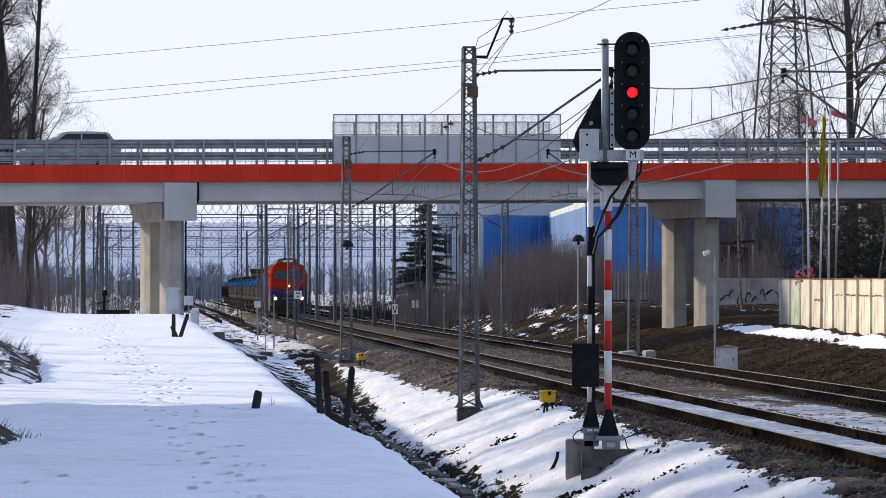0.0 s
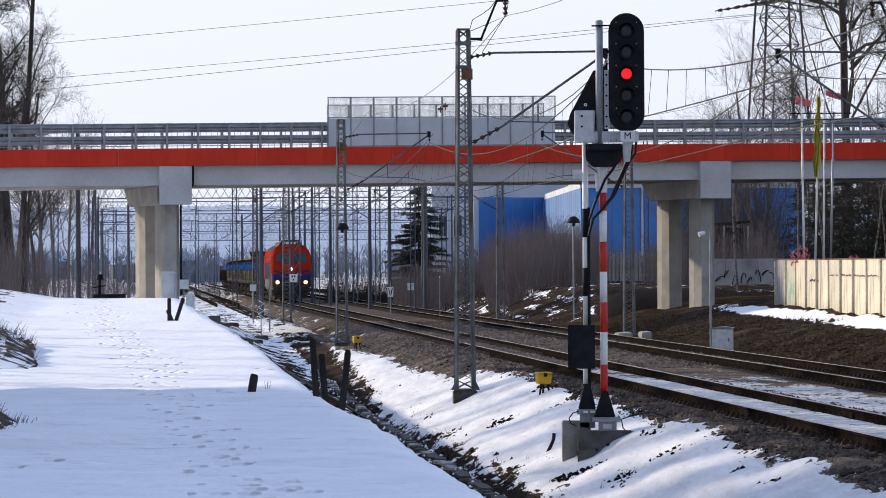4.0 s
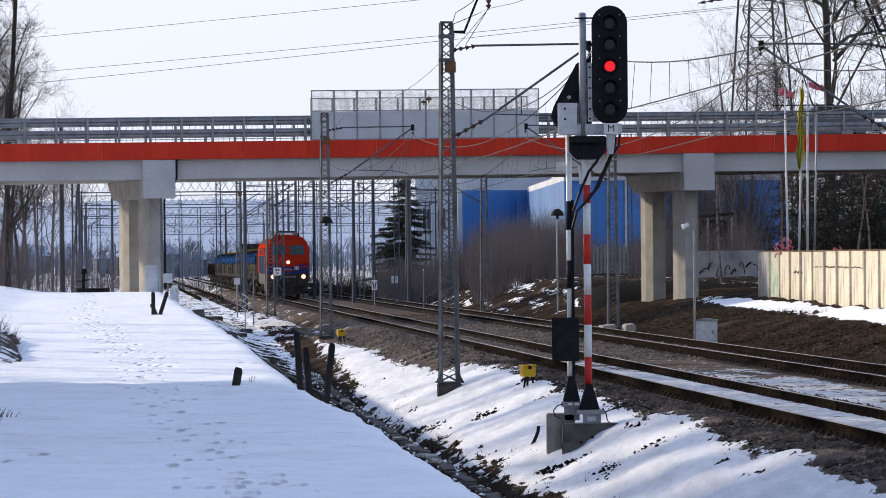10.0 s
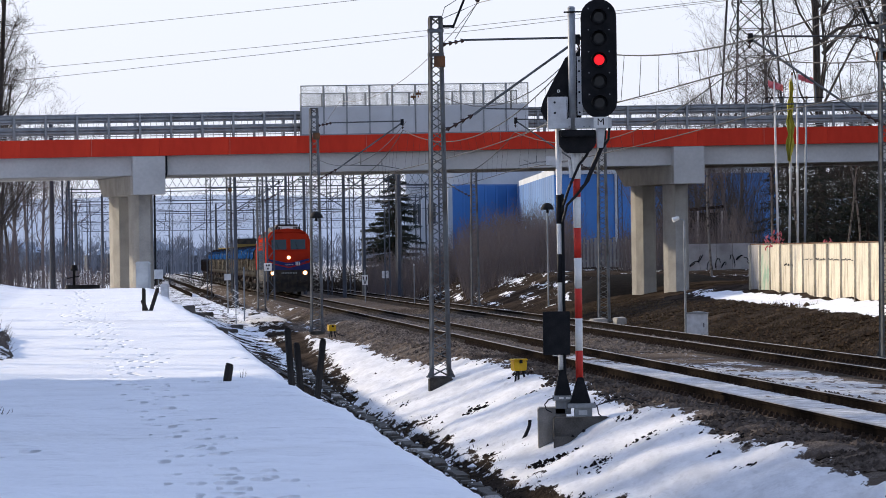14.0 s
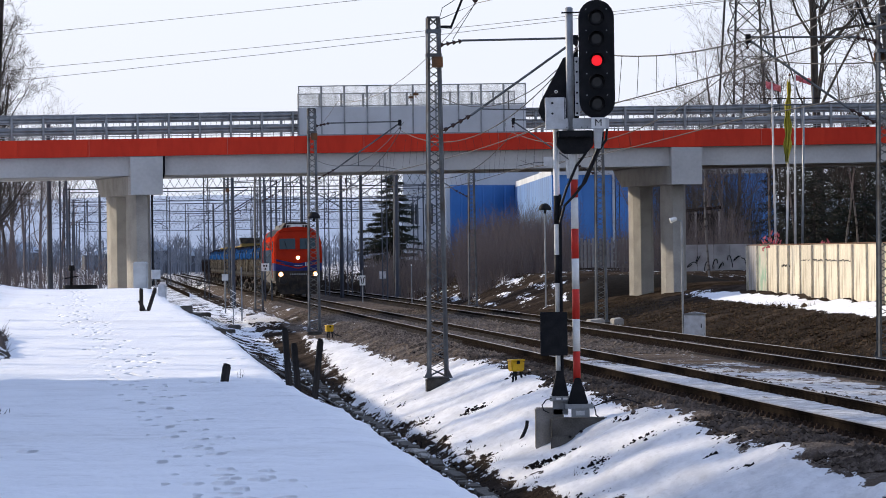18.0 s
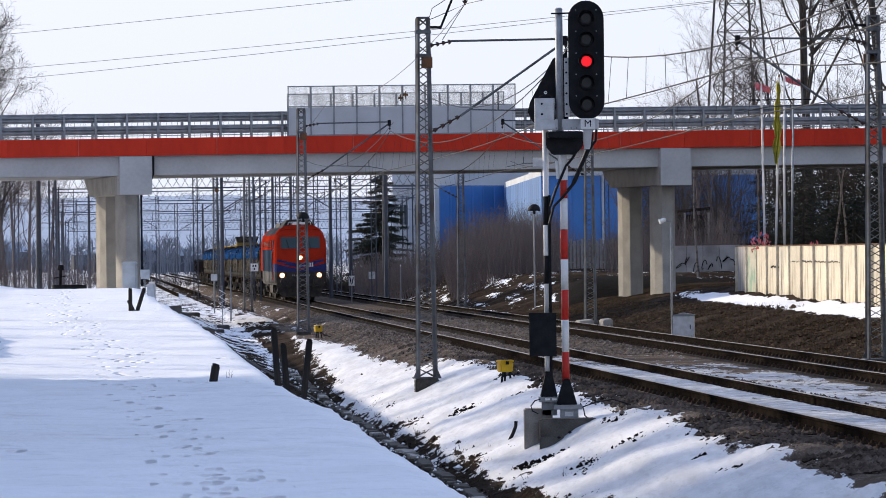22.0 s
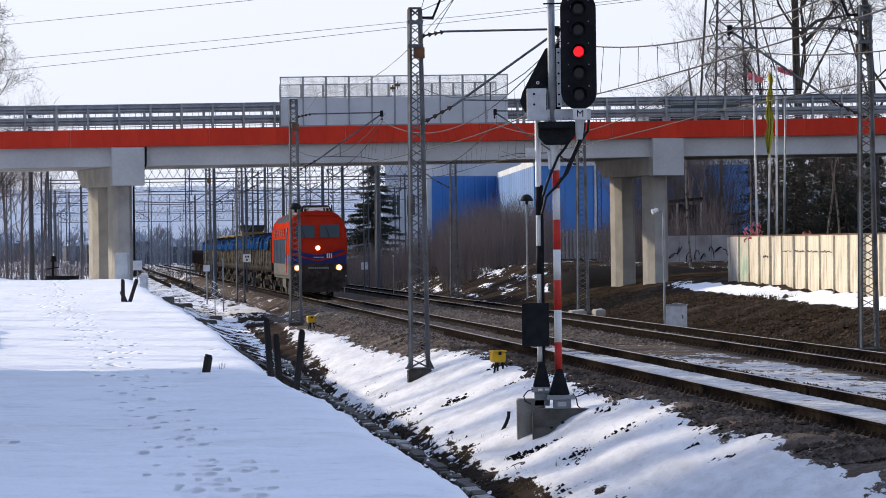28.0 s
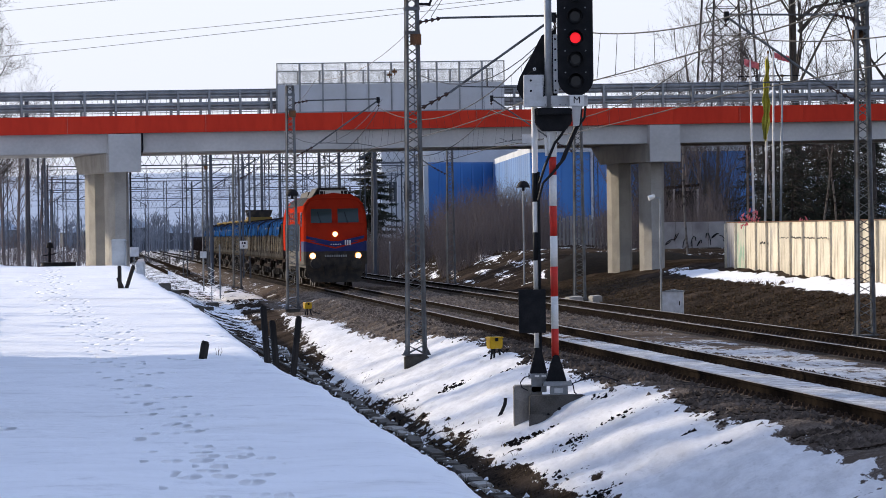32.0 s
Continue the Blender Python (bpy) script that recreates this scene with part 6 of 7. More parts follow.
def bare_tree(x, y, h, r, seed, label, mat=BARK, lean=(0, 0), top_level=4, droop=0.3, spread=1.0, limbs=(), twigs=None):
    rng = random.Random(seed)
    a, b = Shape(), Shape()
    grow(a, b, rng, (0, 0, -0.4), (lean[0], lean[1], 1), h, r, 0, top_level, droop, spread)
    tr = thing("bare_tree", label, "tree", pose(x, y, height_at(x, y)), group="bare trees")
    part("trunk", a, mat, tr)
    for arc in limbs:
        w = Shape()
        pts = [Vector(p) for p in arc]
        n = len(pts) - 1
        for i in range(n):
            w.rod(pts[i], pts[i + 1], 0.13 * (1 - 0.8 * i / n), 0.13 * (1 - 0.8 * (i + 1) / n), 6, False)
            for k in range(4):
                q = pts[i].lerp(pts[i + 1], rng.random())
                grow(w, w, rng, q, (rng.uniform(-0.6, 0.6), rng.uniform(-0.5, 0.5), rng.uniform(-0.3, 1)), rng.uniform(0.9, 2.2), 0.03, 2, 4, droop, spread)
        part("limb", w, mat, tr, "arching bare limb")
    part("crown", b, twigs or mat, tr, "leafless branching crown")
    return tr


bare_tree(21.1, 232, 24, 0.26, 11, "tall bare tree with spreading limbs behind the bridge", BARK_PALE, limbs=(
    [(0, 0, 13.8), (-0.5, 0, 14.35), (-1.2, 0.1, 14.8), (-2.1, 0.1, 15.05), (-3.6, 0, 15.15), (-5.0, 0, 14.95)],
    [(0.1, 0, 11.4), (1.1, 0, 12.5), (2.2, 0, 13.7), (3.3, 0, 14.5)], [(0.1, 0, 13.4), (0.5, 0, 14.1), (1.3, 0, 15.0)], [(0, 0, 12.0), (0.9, 0, 12.7), (2.2, 0, 12.9), (3.6, 0, 12.4)]))
bare_tree(24.2, 226, 24, 0.24, 27, "tall bare tree with spreading limbs behind the bridge", BARK_PALE)
bare_tree(26.5, 238, 25, 0.3, 23, "tall bare tree with spreading limbs behind the bridge", BARK_PALE)
bare_tree(31.0, 250, 22, 0.35, 29, "tall bare tree behind the bridge")
for x, d, h, r, sd, lean in ((-25.41, 262, 25, 0.4, 3, (0.0, 0)), (-25.27, 266, 25, 0.46, 4, (0.01, 0)), (-24.6, 264, 24, 0.2, 5, (0.03, 0)), (-24.89, 272, 13, 0.13, 6, (0.03, 0)), (-24.92, 280, 12, 0.12, 7, (0.0, 0)),
                              (-26.29, 260, 24, 0.4, 8, (0, 0)), (-27.64, 262, 23, 0.35, 9, (0, 0))):
    bare_tree(x, d, h, r, sd, "dark bare tree with a thick trunk beyond the bridge", BARK, lean, 4, 0.2, 0.36)
bare_tree(-22.95, 250, 11.5, 0.2, 30, "branching bare tree beyond the bridge", BARK, (0.0, 0), 4, 0.35, 0.8)
for x, d, h, sd in ((-26.1, 300, 11, 31), (-26.31, 310, 10.5, 32), (-26.16, 320, 10, 33), (-25.53, 330, 10, 34), (-25.7, 290, 9, 35), (17.57, 330, 9.5, 36), (19.59, 340, 9.5, 37), (18.98, 300, 8.5, 38),
                     (18.09, 270, 9, 39), (19.11, 275, 12, 40), (21.06, 290, 13, 41), (22.26, 280, 13, 42)):
    bare_tree(x, d, h, 0.13, sd, "slender bare tree with thin twigs", TWIG, (0, 0), 3, 0.1)


for x, y, h, sd, lean in ((16.9, 214, 9, 44, 0.09), (18.6, 216, 10, 45, -0.04), (20.3, 213, 9, 46, 0.05), (21.4, 215, 11, 47, -0.02), (15.6, 236, 10, 48, -0.05), (14.4, 240, 9, 49, 0.06)):
    bare_tree(x, y, h, 0.06, sd, "slender pale birch with thin twigs", BIRCH, (lean, 0), 3, 0.1, 0.6, (), BARK)


def conifer(x, y, h, w, seed, label, low=0.1, tier=0.15, full=1.0, taper=0.75):
    """Whorls of boughs up a straight stem, each hung with many narrow sprays of needles."""
    rng = random.Random(seed)
    co = thing("conifer", label, "tree", pose(x, y, height_at(x, y)), group="conifers")
    part("trunk", Shape().rod((0, 0, -0.3), (0, 0, h * 0.98), h * 0.015, 0.02, 8, False), BARK, co)
    nd, br = Shape(), Shape()
    z = h * low
    while z < h * 0.98:
        f = 1 - z / h
        k = max(3, int((4 + 4 * f) * max(1, tier * 4)))
        for i in range(k):
            a = rng.uniform(0, 6.283)
            L = w / 2 * (f ** taper) * rng.uniform(0.55, 1.15) + 0.15
            e = Vector((math.cos(a) * L, math.sin(a) * L, z - (0.22 if tier < 0.2 else 0.08) * L + rng.uniform(-0.15, 0.15)))
            s = Vector((0, 0, z))
            br.rod(s, e, 0.025, 0.008, 3, False)
            m = int((12 + L * 26) * full)
            for j in range(m):
                g = rng.uniform(0.15, 1.02)
                c = s.lerp(e, g) + Vector((rng.uniform(-1, 1), rng.uniform(-1, 1), rng.uniform(-0.6, 0.3))) * 0.17 * (1.2 - 0.4 * g)
                u = Vector((rng.uniform(-1, 1), rng.uniform(-1, 1), rng.uniform(-0.9, 0.1))).normalized() * rng.uniform(0.14, 0.36)
                v = u.orthogonal().normalized() * rng.uniform(0.014, 0.036)
                nd.add([c - v, c + v, c + u], [(0, 1, 2)])
        z += tier * rng.uniform(0.7, 1.35)
    part("bough_frame", br, BARK, co)
    part("crown", nd, NEEDLE, co, "dark green drooping needles")
    return co


conifer(-1.45, 335, 8.8, 5.6, 51, "dark green spruce with drooping boughs", 0.1, 0.26, 3.4, 0.5)
for x, d, h, w, sd in ((19.87, 222, 7.4, 4.4, 52), (21.5, 226, 7.8, 4.8, 53), (22.57, 224, 8.3, 5, 54), (24.61, 230, 8.5, 5, 55), (22.08, 245, 8.4, 5.0, 57), (24.17, 246, 8.8, 5.4, 59), (26.23, 248, 9.2, 5.4, 60), (20.66, 252, 7.5, 4.4, 61), (20.58, 240, 6.6, 3.6, 58)):
    conifer(x, d, h, w, sd, "dark green pine behind the yard wall", 0.12, 0.17, 0.6)


def thicket(name, label, x0, x1, y0, y1, h, n, seed, mat=TWIG):
    n = int(n * 1.7)
    rng = random.Random(seed)
    sh = Shape()
    for i in range(n):
        x, y = rng.uniform(x0, x1), rng.uniform(y0, y1)
        hh = h * rng.uniform(0.45, 1.0) * (0.65 + 0.35 * math.sin(x * 1.3 + y * 0.2) ** 2)
        g = height_at(x, y) - 0.1
        d = Vector((rng.uniform(-0.25, 0.25), rng.uniform(-0.2, 0.2), 1))
        p = Vector((x, y, g))
        q = p + d * hh * 0.5
        e = q + (d + Vector((rng.uniform(-0.2, 0.2), 0, 0))) * hh * 0.5
        sh.rod(p, q, 0.016, 0.011, 3, False).rod(q, e, 0.011, 0.004, 3, False)
        for k in range(9):
            f = rng.uniform(0.25, 1)
            c = p.lerp(e, f)
            sh.rod(c, c + Vector((rng.uniform(-0.5, 0.5), rng.uniform(-0.3, 0.3), rng.uniform(0.3, 0.9))) * hh * 0.25, 0.0065, 0.003, 3, False)
    solo(name, sh, mat, label, "bushes", kind="stuff")


thicket("thicket", "dense brown leafless bushes on the bank", 3.0, 9.6, 258, 300, 4.2, 1700, 61)
thicket("thicket", "dense brown leafless bushes on the bank", -3.0, 3.0, 290, 330, 3.4, 700, 62)
thicket("thicket", "dark leafless bushes under the bridge", 12.0, 19.5, 252, 266, 4.0, 420, 63)
thicket("thicket", "tall dark bushes before the blue hall", 15.4, 21.5, 272, 290, 8.5, 420, 66, BARK)
thicket("thicket", "dry brushwood along the yard fence", 9.5, 15.0, 299, 312, 2.6, 450, 64)
thicket("thicket", "dark leafless scrub between the tree trunks", -27, -22.5, 236, 262, 5.0, 260, 67, TWIG)
thicket("thicket", "low dark scrub beyond the tracks", -8.5, 1.0, 332, 345, 2.3, 500, 68, BARK)
thicket("thicket", "low dark scrub beside the sidings", -31, -13, 440, 462, 1.7, 420, 69, BARK)
thicket("thicket", "leafless bushes beyond the road", -34, -17.5, 250, 300, 3.4, 380, 65)


# ---- heap, fences, sheds ----
def heap(x0, x1, y0, y1, h, seed, mat, label):
    sh = Shape()
    nx, ny = 44, 14
    vs = []
    for j in range(ny + 1):
        for i in range(nx + 1):
            u, v = i / nx, j / ny
            x, y = x0 + (x1 - x0) * u, y0 + (y1 - y0) * v
            f = min(1, 5.5 * u, 3.4 * (1 - u)) * min(1, 3.2 * v, 3.2 * (1 - v))
            g = height_at(x, y) - 0.15
            vs.append((x, y, g + (h - g) * f ** 0.6 * (1 + 0.1 * noise.noise(Vector((x * 0.7, y * 0.7, seed))))))
    sh.add(vs, [(j * (nx + 1) + i, j * (nx + 1) + i + 1, (j + 1) * (nx + 1) + i + 1, (j + 1) * (nx + 1) + i) for j in range(ny) for i in range(nx)])
    solo("earth_mound", sh, mat, label, "heap", smooth=True)


COAL = material("dark_spoil", (0.009, 0.0085, 0.0085), 1.0, spots=(0.014, 0.012, 0.011), scale=3, grain=0.3, spec=0.02, bump=0.5, bump_scale=9)
heap(7.5, 15.8, 209, 224, 1.25, 1, COAL, "long black heap of spoil under the bridge")
SLAT = material("weathered_fence_board", (0.38, 0.355, 0.325), 0.9, spots=(0.15, 0.13, 0.12), scale=3, grain=0.2, vary=0.2, stretch=(1, 1, 0.2))


def board_fence(x0, y0, x1, y1, h, label):
    a, b = Vector((x0, y0, 0)), Vector((x1, y1, 0))
    d = b - a
    n = int(d.length / 0.26)
    fe = thing("board_fence", label, "fence", Matrix.Translation(a))
    t = math.degrees(math.atan2(d.y, d.x))
    g = height_at(x0, y0)
    me = Shape().box(-0.08, 0.08, -0.012, 0.012, -0.3, h).mesh("fence_board", SLAT)
    for i in range(n):
        p = d * (i / n)
        part("fence_board", me, None, fe, at=pose(p.x, p.y, g + 0.08 * math.sin(i * 2.3), 0, 0, t))
    for z in (0.4, h - 0.35):
        part("fence_rail", Shape().box(0, d.length, 0.014, 0.07, z, z + 0.09), SLAT, fe, at=pose(0, 0, g, 0, 0, t))
    return fe


board_fence(9.0, 296, 18.0, 292, 1.9, "weathered grey board fence")
board_fence(-0.6, 345, 4.4, 342, 1.0, "pale low picket fence")
GRAFFITI_WALL = material("grey_concrete_fence", (0.46, 0.44, 0.42), 0.9, spots=(0.28, 0.26, 0.25), scale=0.9, grain=0.15, vary=0.08)
wl2 = thing("wall_back", "grey concrete fence with dark scrawls", "wall", kind="structure")
for i in range(7):
    part("fence_slab", Shape().box(15.0 + i * 0.9, 15.88 + i * 0.9, 250, 250.1, 0.4, 2.75), GRAFFITI_WALL, wl2, bevel=0.01)
sc = Shape()
rng = random.Random(77)
for i in range(9):
    c = Vector((15.5 + i * 0.42 + rng.uniform(-0.1, 0.1), 249.985, 1.75 + rng.uniform(-0.3, 0.3)))
    q, w, h = rng.uniform(0, 6), rng.uniform(0.12, 0.3), rng.uniform(0.12, 0.4)
    sc.tube([c + Vector((w * math.cos(k * 0.7 + q), -0.003, h * math.sin(k * 0.9 + 2 * q))) for k in range(rng.randint(5, 9))], 0.024, 4)
part("scrawl", sc, BLACK, wl2)
sh_ = thing("open_shed", "low open shed with a yellow-brown plank roof", "shed", pose(16.9, 268, height_at(16.9, 268)))
part("roof", Shape().slab([(-1.5, 3.3), (1.5, 3.55), (1.5, 3.72), (-1.5, 3.47)], "y", -1, 1.5), BUNDLE, sh_, "yellow-brown plank roof")
for x in (-1.4, 0, 1.4):
    part("shed_post", Shape().box(x - 0.06, x + 0.06, -0.9, -0.78, 0, 3.4), SLAT, sh_)
part("back_wall", Shape().box(-1.5, 1.5, 1.3, 1.4, 0, 3.3), WOOD_DARK, sh_)
part("planks", Shape().box(-2.4, 0.2, -0.6, -0.45, 2.75, 2.9), BUNDLE, sh_)

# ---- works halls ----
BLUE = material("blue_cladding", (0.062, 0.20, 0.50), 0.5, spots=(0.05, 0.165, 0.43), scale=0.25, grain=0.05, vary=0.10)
# paler copy of the blue, with the side wall's light put into it
BLUE_LIT = material("lit_blue_cladding", (0.12, 0.25, 0.46), 0.5, 0.1, spots=(0.06, 0.14, 0.34), scale=0.3, grain=0.05, vary=0.14)
PLASTER = material("pale_plaster", (0.56, 0.58, 0.61), 0.85, spots=(0.46, 0.48, 0.5), scale=0.3, grain=0.06)
GLASS_FAR = material("far_window_glass", (0.05, 0.06, 0.075), 0.15, clear=0.4)


def clad_wall(parent, a, b, z1, mat, step=1.0):
    a, b = Vector((*a, 0)), Vector((*b, 0))
    d = b - a
    n = max(1, int(d.length / step))
    t = math.degrees(math.atan2(d.y, d.x))
    w = d.length / n
    me = Shape().slab([(0, 0), (w * 0.12, -0.06), (w * 0.88, -0.06), (w, 0), (w, 0.1), (0, 0.1)], "z", -0.5, z1).mesh("cladding_sheet", mat)
    for i in range(n):
        p = a + d * (i / n)
        part("cladding_sheet", me, None, parent, at=pose(p.x, p.y, 0, 0, 0, t))


hall = thing("blue_hall", "long blue metal-clad works hall", "building")
clad_wall(hall, (10.05, 428), (11.55, 366), 8.75, BLUE_LIT, 3.1)
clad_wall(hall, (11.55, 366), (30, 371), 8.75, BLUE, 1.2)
part("roof", Shape().slab([(11.5, 365.8), (30.1, 370.8), (32, 420), (10.0, 428.2)], "z", 8.75, 9.25), PLASTER, hall, "pale roof edge")
part("corner_pipe", Shape().rod((16.6, 367.3, 0), (16.6, 367.3, 9.1), 0.12), PLASTER, hall, "white corner downpipe")
part("wall", Shape().slab([(12.0, 366.8), (29.6, 371.6), (31.6, 419), (10.5, 427.5)], "z", -0.5, 8.7), BLUE, hall)
hall2 = thing("blue_hall", "lower blue metal-clad hall beside the white building", "building")
clad_wall(hall2, (3.8, 424), (10.0, 428), 8.85, BLUE, 1.2)
part("wall", Shape().box(3.8, 9.5, 428.3, 450, -0.5, 8.5), BLUE, hall2)
part("roof", Shape().slab([(3.7, 424), (10.0, 428), (10.0, 450), (3.7, 450)], "z", 8.85, 8.98), BLUE_LIT, hall2)
clad_wall(hall2, (3.35, 423.6), (3.8, 424), 9.0, PLASTER, 0.6)
wb = thing("white_building", "pale plastered office building with dark windows", "building")
part("wall", Shape().box(-0.6, 3.3, 432, 450, -0.5, 13), PLASTER, wb)
part("rear_wing", Shape().box(3.3, 13.0, 452, 466, -0.5, 12.6), PLASTER, wb, "pale plastered rear wing")
part("roof", Shape().box(-0.8, 3.5, 431.8, 450.2, 13, 13.3), GALV, wb)
for x, z in ((1.5, 5.4), (0.1, 5.4)):
    wd = part("window", Shape().box(x, x + 0.75, 431.9, 431.99, z, z + 1.9), GLASS_FAR, wb, "dark window")
    part("window_frame", Shape().box(x - 0.08, x, 431.86, 432, z - 0.08, z + 1.98).box(x + 0.75, x + 0.83, 431.86, 432, z - 0.08, z + 1.98).box(x + 0.35, x + 0.4, 431.86, 431.9, z, z + 1.9), WHITE, wd)


# ---- power pylon ----
def pylon(x, y, h, w0, w1):
    pyl = thing("power_pylon", "tall dark steel lattice pylon", "pylon", pose(x, y, 0, 0, 0, 14))
    def c(z, a, b):
        w = w0 + (w1 - w0) * min(1, z / (h * 0.8))
        return Vector((a * w / 2, b * w / 2, z))
    for a in (-1, 1):
        for b in (-1, 1):
            part("leg", Shape().beam(c(0, a, b), c(h, a, b), 0.17), WIRE, pyl)
    n = 16
    for q in (((-1, -1), (1, -1)), ((1, -1), (1, 1)), ((1, 1), (-1, 1)), ((-1, 1), (-1, -1))):
        for i in range(n):
            z0, z1 = h * i / n, h * (i + 1) / n
            for p0, p1, w in ((c(z0, *q[0]), c(z1, *q[1]), 0.085), (c(z0, *q[1]), c(z1, *q[0]), 0.085), (c(z1, *q[0]), c(z1, *q[1]), 0.06)):
                part("brace", Shape().beam(p0, p1, w), WIRE, pyl)
    for z in (30.5, 38):
        part("crossarm", Shape().beam((0, -6.5, z), (0, 6.5, z), 0.3).beam((0, -6.5, z), (0, 0, z + 1.8), 0.18).beam((0, 6.5, z), (0, 0, z + 1.8), 0.18), WIRE, pyl)
        for y_ in (-6.3, 0, 6.3):
            for q in (-1, 1):
                part("insulator", insulator(Shape(), (q * 0.6, y_, z), (q * 5.0, y_, z - 0.75), 0.2, 5), INSULATOR, pyl)
    return pyl


power = pylon(36.2, 480, 46, 7.0, 2.0)

# high lines far off
for a, b in (((-37.2, 420, 20.5), (13.1, 380, 22.7)), ((-37.0, 420, 19.5), (13.1, 380, 22.4)), ((-36.4, 420, 23.8), (17.9, 380, 26.4))):
    a, b = Vector(a), Vector(b)
    e = b - a
    w = Shape().tube([a + e * (k / 8 * 2.4 - 0.7) - Vector((0, 0, 0.5 * (1 - ((k - 4) / 4) ** 2))) for k in range(9)], 0.022, 4)
    part("power_line", w, WIRE_PALE, power, "thin grey high-voltage line", at=power.matrix_basis.inverted())

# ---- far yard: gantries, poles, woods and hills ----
# steel and far house walls carry the distance haze in their colour
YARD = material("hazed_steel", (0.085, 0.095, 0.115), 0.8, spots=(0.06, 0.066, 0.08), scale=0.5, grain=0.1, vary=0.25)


def gantry(x0, x1, y, z0, z1):
    ga = thing("wire_gantry", "steel lattice gantry across the station tracks", "gantry", Matrix.Translation((0, y, 0)), group="gantries")
    for z in (z0, z1):
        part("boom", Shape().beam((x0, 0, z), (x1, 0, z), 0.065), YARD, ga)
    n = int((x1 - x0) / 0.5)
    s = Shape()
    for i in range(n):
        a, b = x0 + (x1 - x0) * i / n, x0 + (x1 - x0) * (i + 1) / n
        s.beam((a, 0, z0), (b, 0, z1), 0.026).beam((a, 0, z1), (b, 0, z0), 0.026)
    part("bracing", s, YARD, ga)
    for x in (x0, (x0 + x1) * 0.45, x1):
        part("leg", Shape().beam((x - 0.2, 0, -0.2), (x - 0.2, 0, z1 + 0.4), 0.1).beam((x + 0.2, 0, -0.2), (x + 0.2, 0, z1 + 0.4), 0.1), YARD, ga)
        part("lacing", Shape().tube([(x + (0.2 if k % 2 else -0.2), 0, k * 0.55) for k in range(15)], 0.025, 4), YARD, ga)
    for k in range(9):
        x = x0 + (x1 - x0) * (k + 0.5) / 9
        part("hanger", Shape().beam((x, 0, z0 - 0.9), (x, 0, z0), 0.04).beam((x - 0.7, 0, z0 - 0.62), (x + 0.7, 0, z0 - 0.77), 0.03), YARD, ga)


gantry(-20.5, 1.8, 268, 6.55, 7.38)
gantry(-25, 1.2, 330, 6.6, 7.3)
gantry(-30, 0.5, 395, 6.5, 7.2)
gantry(-36, -1, 480, 6.4, 7.2)
gantry(-44, -2, 600, 6.2, 7.2)
rng = random.Random(91)
POLE_A = Shape().rod((0, 0, -0.3), (0, 0, 8.0), 0.13, 0.09, 8).mesh("pole", YARD)
POLE_B = Shape()
for a in (-0.14, 0.14):
    POLE_B.beam((a, 0, -0.3), (a, 0, 8.6), 0.07)
POLE_B.tube([(0.14 if k % 2 else -0.14, 0, k * 0.35) for k in range(25)], 0.02, 4)
POLE_B = POLE_B.mesh("pole", YARD)
ARM = Shape().beam((0, 0, 7.3), (2.8, 0, 7.35), 0.05).beam((0, 0, 5.6), (2.8, 0, 7.3), 0.06).beam((1, 0, 5.9), (2.5, 0, 5.8), 0.03).mesh("bracket_arm", YARD)
for x, d, f, arm in ((-16.32, 205, 1.0, 0), (-31.18, 420, 1.0, 1), (-28.6, 400, 0.9, -1), (-24.66, 360, 0.95, 1), (-22.95, 430, 1, -1), (-23.15, 470, 1, 1),
                      (-13.5, 300, 1.0, 1), (-19.52, 450, 1, 1), (-13.81, 340, 1.05, 0), (-10.25, 262, 0.98, 1), (-12.92, 380, 1, 1), (-11.8, 400, 1.1, 0), (-9.2, 330, 1.1, 1), (-8.03, 300, 1, 0),
                      (-7.4, 310, 1.05, 0), (-9.61, 420, 1.2, 1), (-5.51, 300, 1.1, 1), (-4.24, 280, 1.0, -1), (-3.81, 285, 1.06, 1), (-2.96, 275, 1.02, 0), (-1.47, 262, 1.0, 0), (-0.87, 290, 1.0, 1), (14.03, 305, 1.1, 0),
                      (-25.35, 300, 0.8, 0)):
    lab = "slim grey pole with a wire bracket in the station yard" if arm else "slim grey pole in the station yard"
    po = thing("yard_mast", lab, "mast", pose(x, d, height_at(x, d)), group="yard masts")
    part("pole", (POLE_A if rng.random() < 0.5 else POLE_B), None, po, at=Matrix.Diagonal((1, 1, f, 1)))
    if arm:
        part("bracket_arm", ARM, None, po, at=Matrix.Diagonal((arm, 1, f, 1)))
for i, (s0, z0) in enumerate(((-4.8, 5.8), (-9.6, 5.8), (-14.2, 5.9), (-4.8, 6.9), (-9.6, 7.0), (-14.2, 7.0), (-18.5, 6.4), (0.4, 6.6))):
    w = Shape().tube([(side(s0, y), y, z0 + 0.25 * math.cos((y - 268) / 10)) for y in range(262, 610, 12)], 0.015, 4)
    solo("yard_wire", w, YARD, "dark overhead wire in the station yard", "wire", group="yard wires")
for i, s0 in enumerate((-4.8, -9.6, -14.2, -18.6, 9.4)):
    yr = thing("yard_track", "rusty siding track in the station yard", "railway track", pose(side(s0, 0), 0, 0, 0, 0, TRACK_TURN), kind="structure")
    for a in (-0.75, 0.75):
        part("rail", Shape().box(a - 0.035, a + 0.035, 310 if s0 < 0 else 330, 760, -0.25, 0.0 if s0 > -18 else 0.05), RAIL, yr)
# bluish air between is mixed into the colour of the woods
WOODS = material("hazed_woods", (0.15, 0.17, 0.21), 1.0, spots=(0.22, 0.245, 0.29), scale=0.06, grain=0.2, grain_scale=0.5)
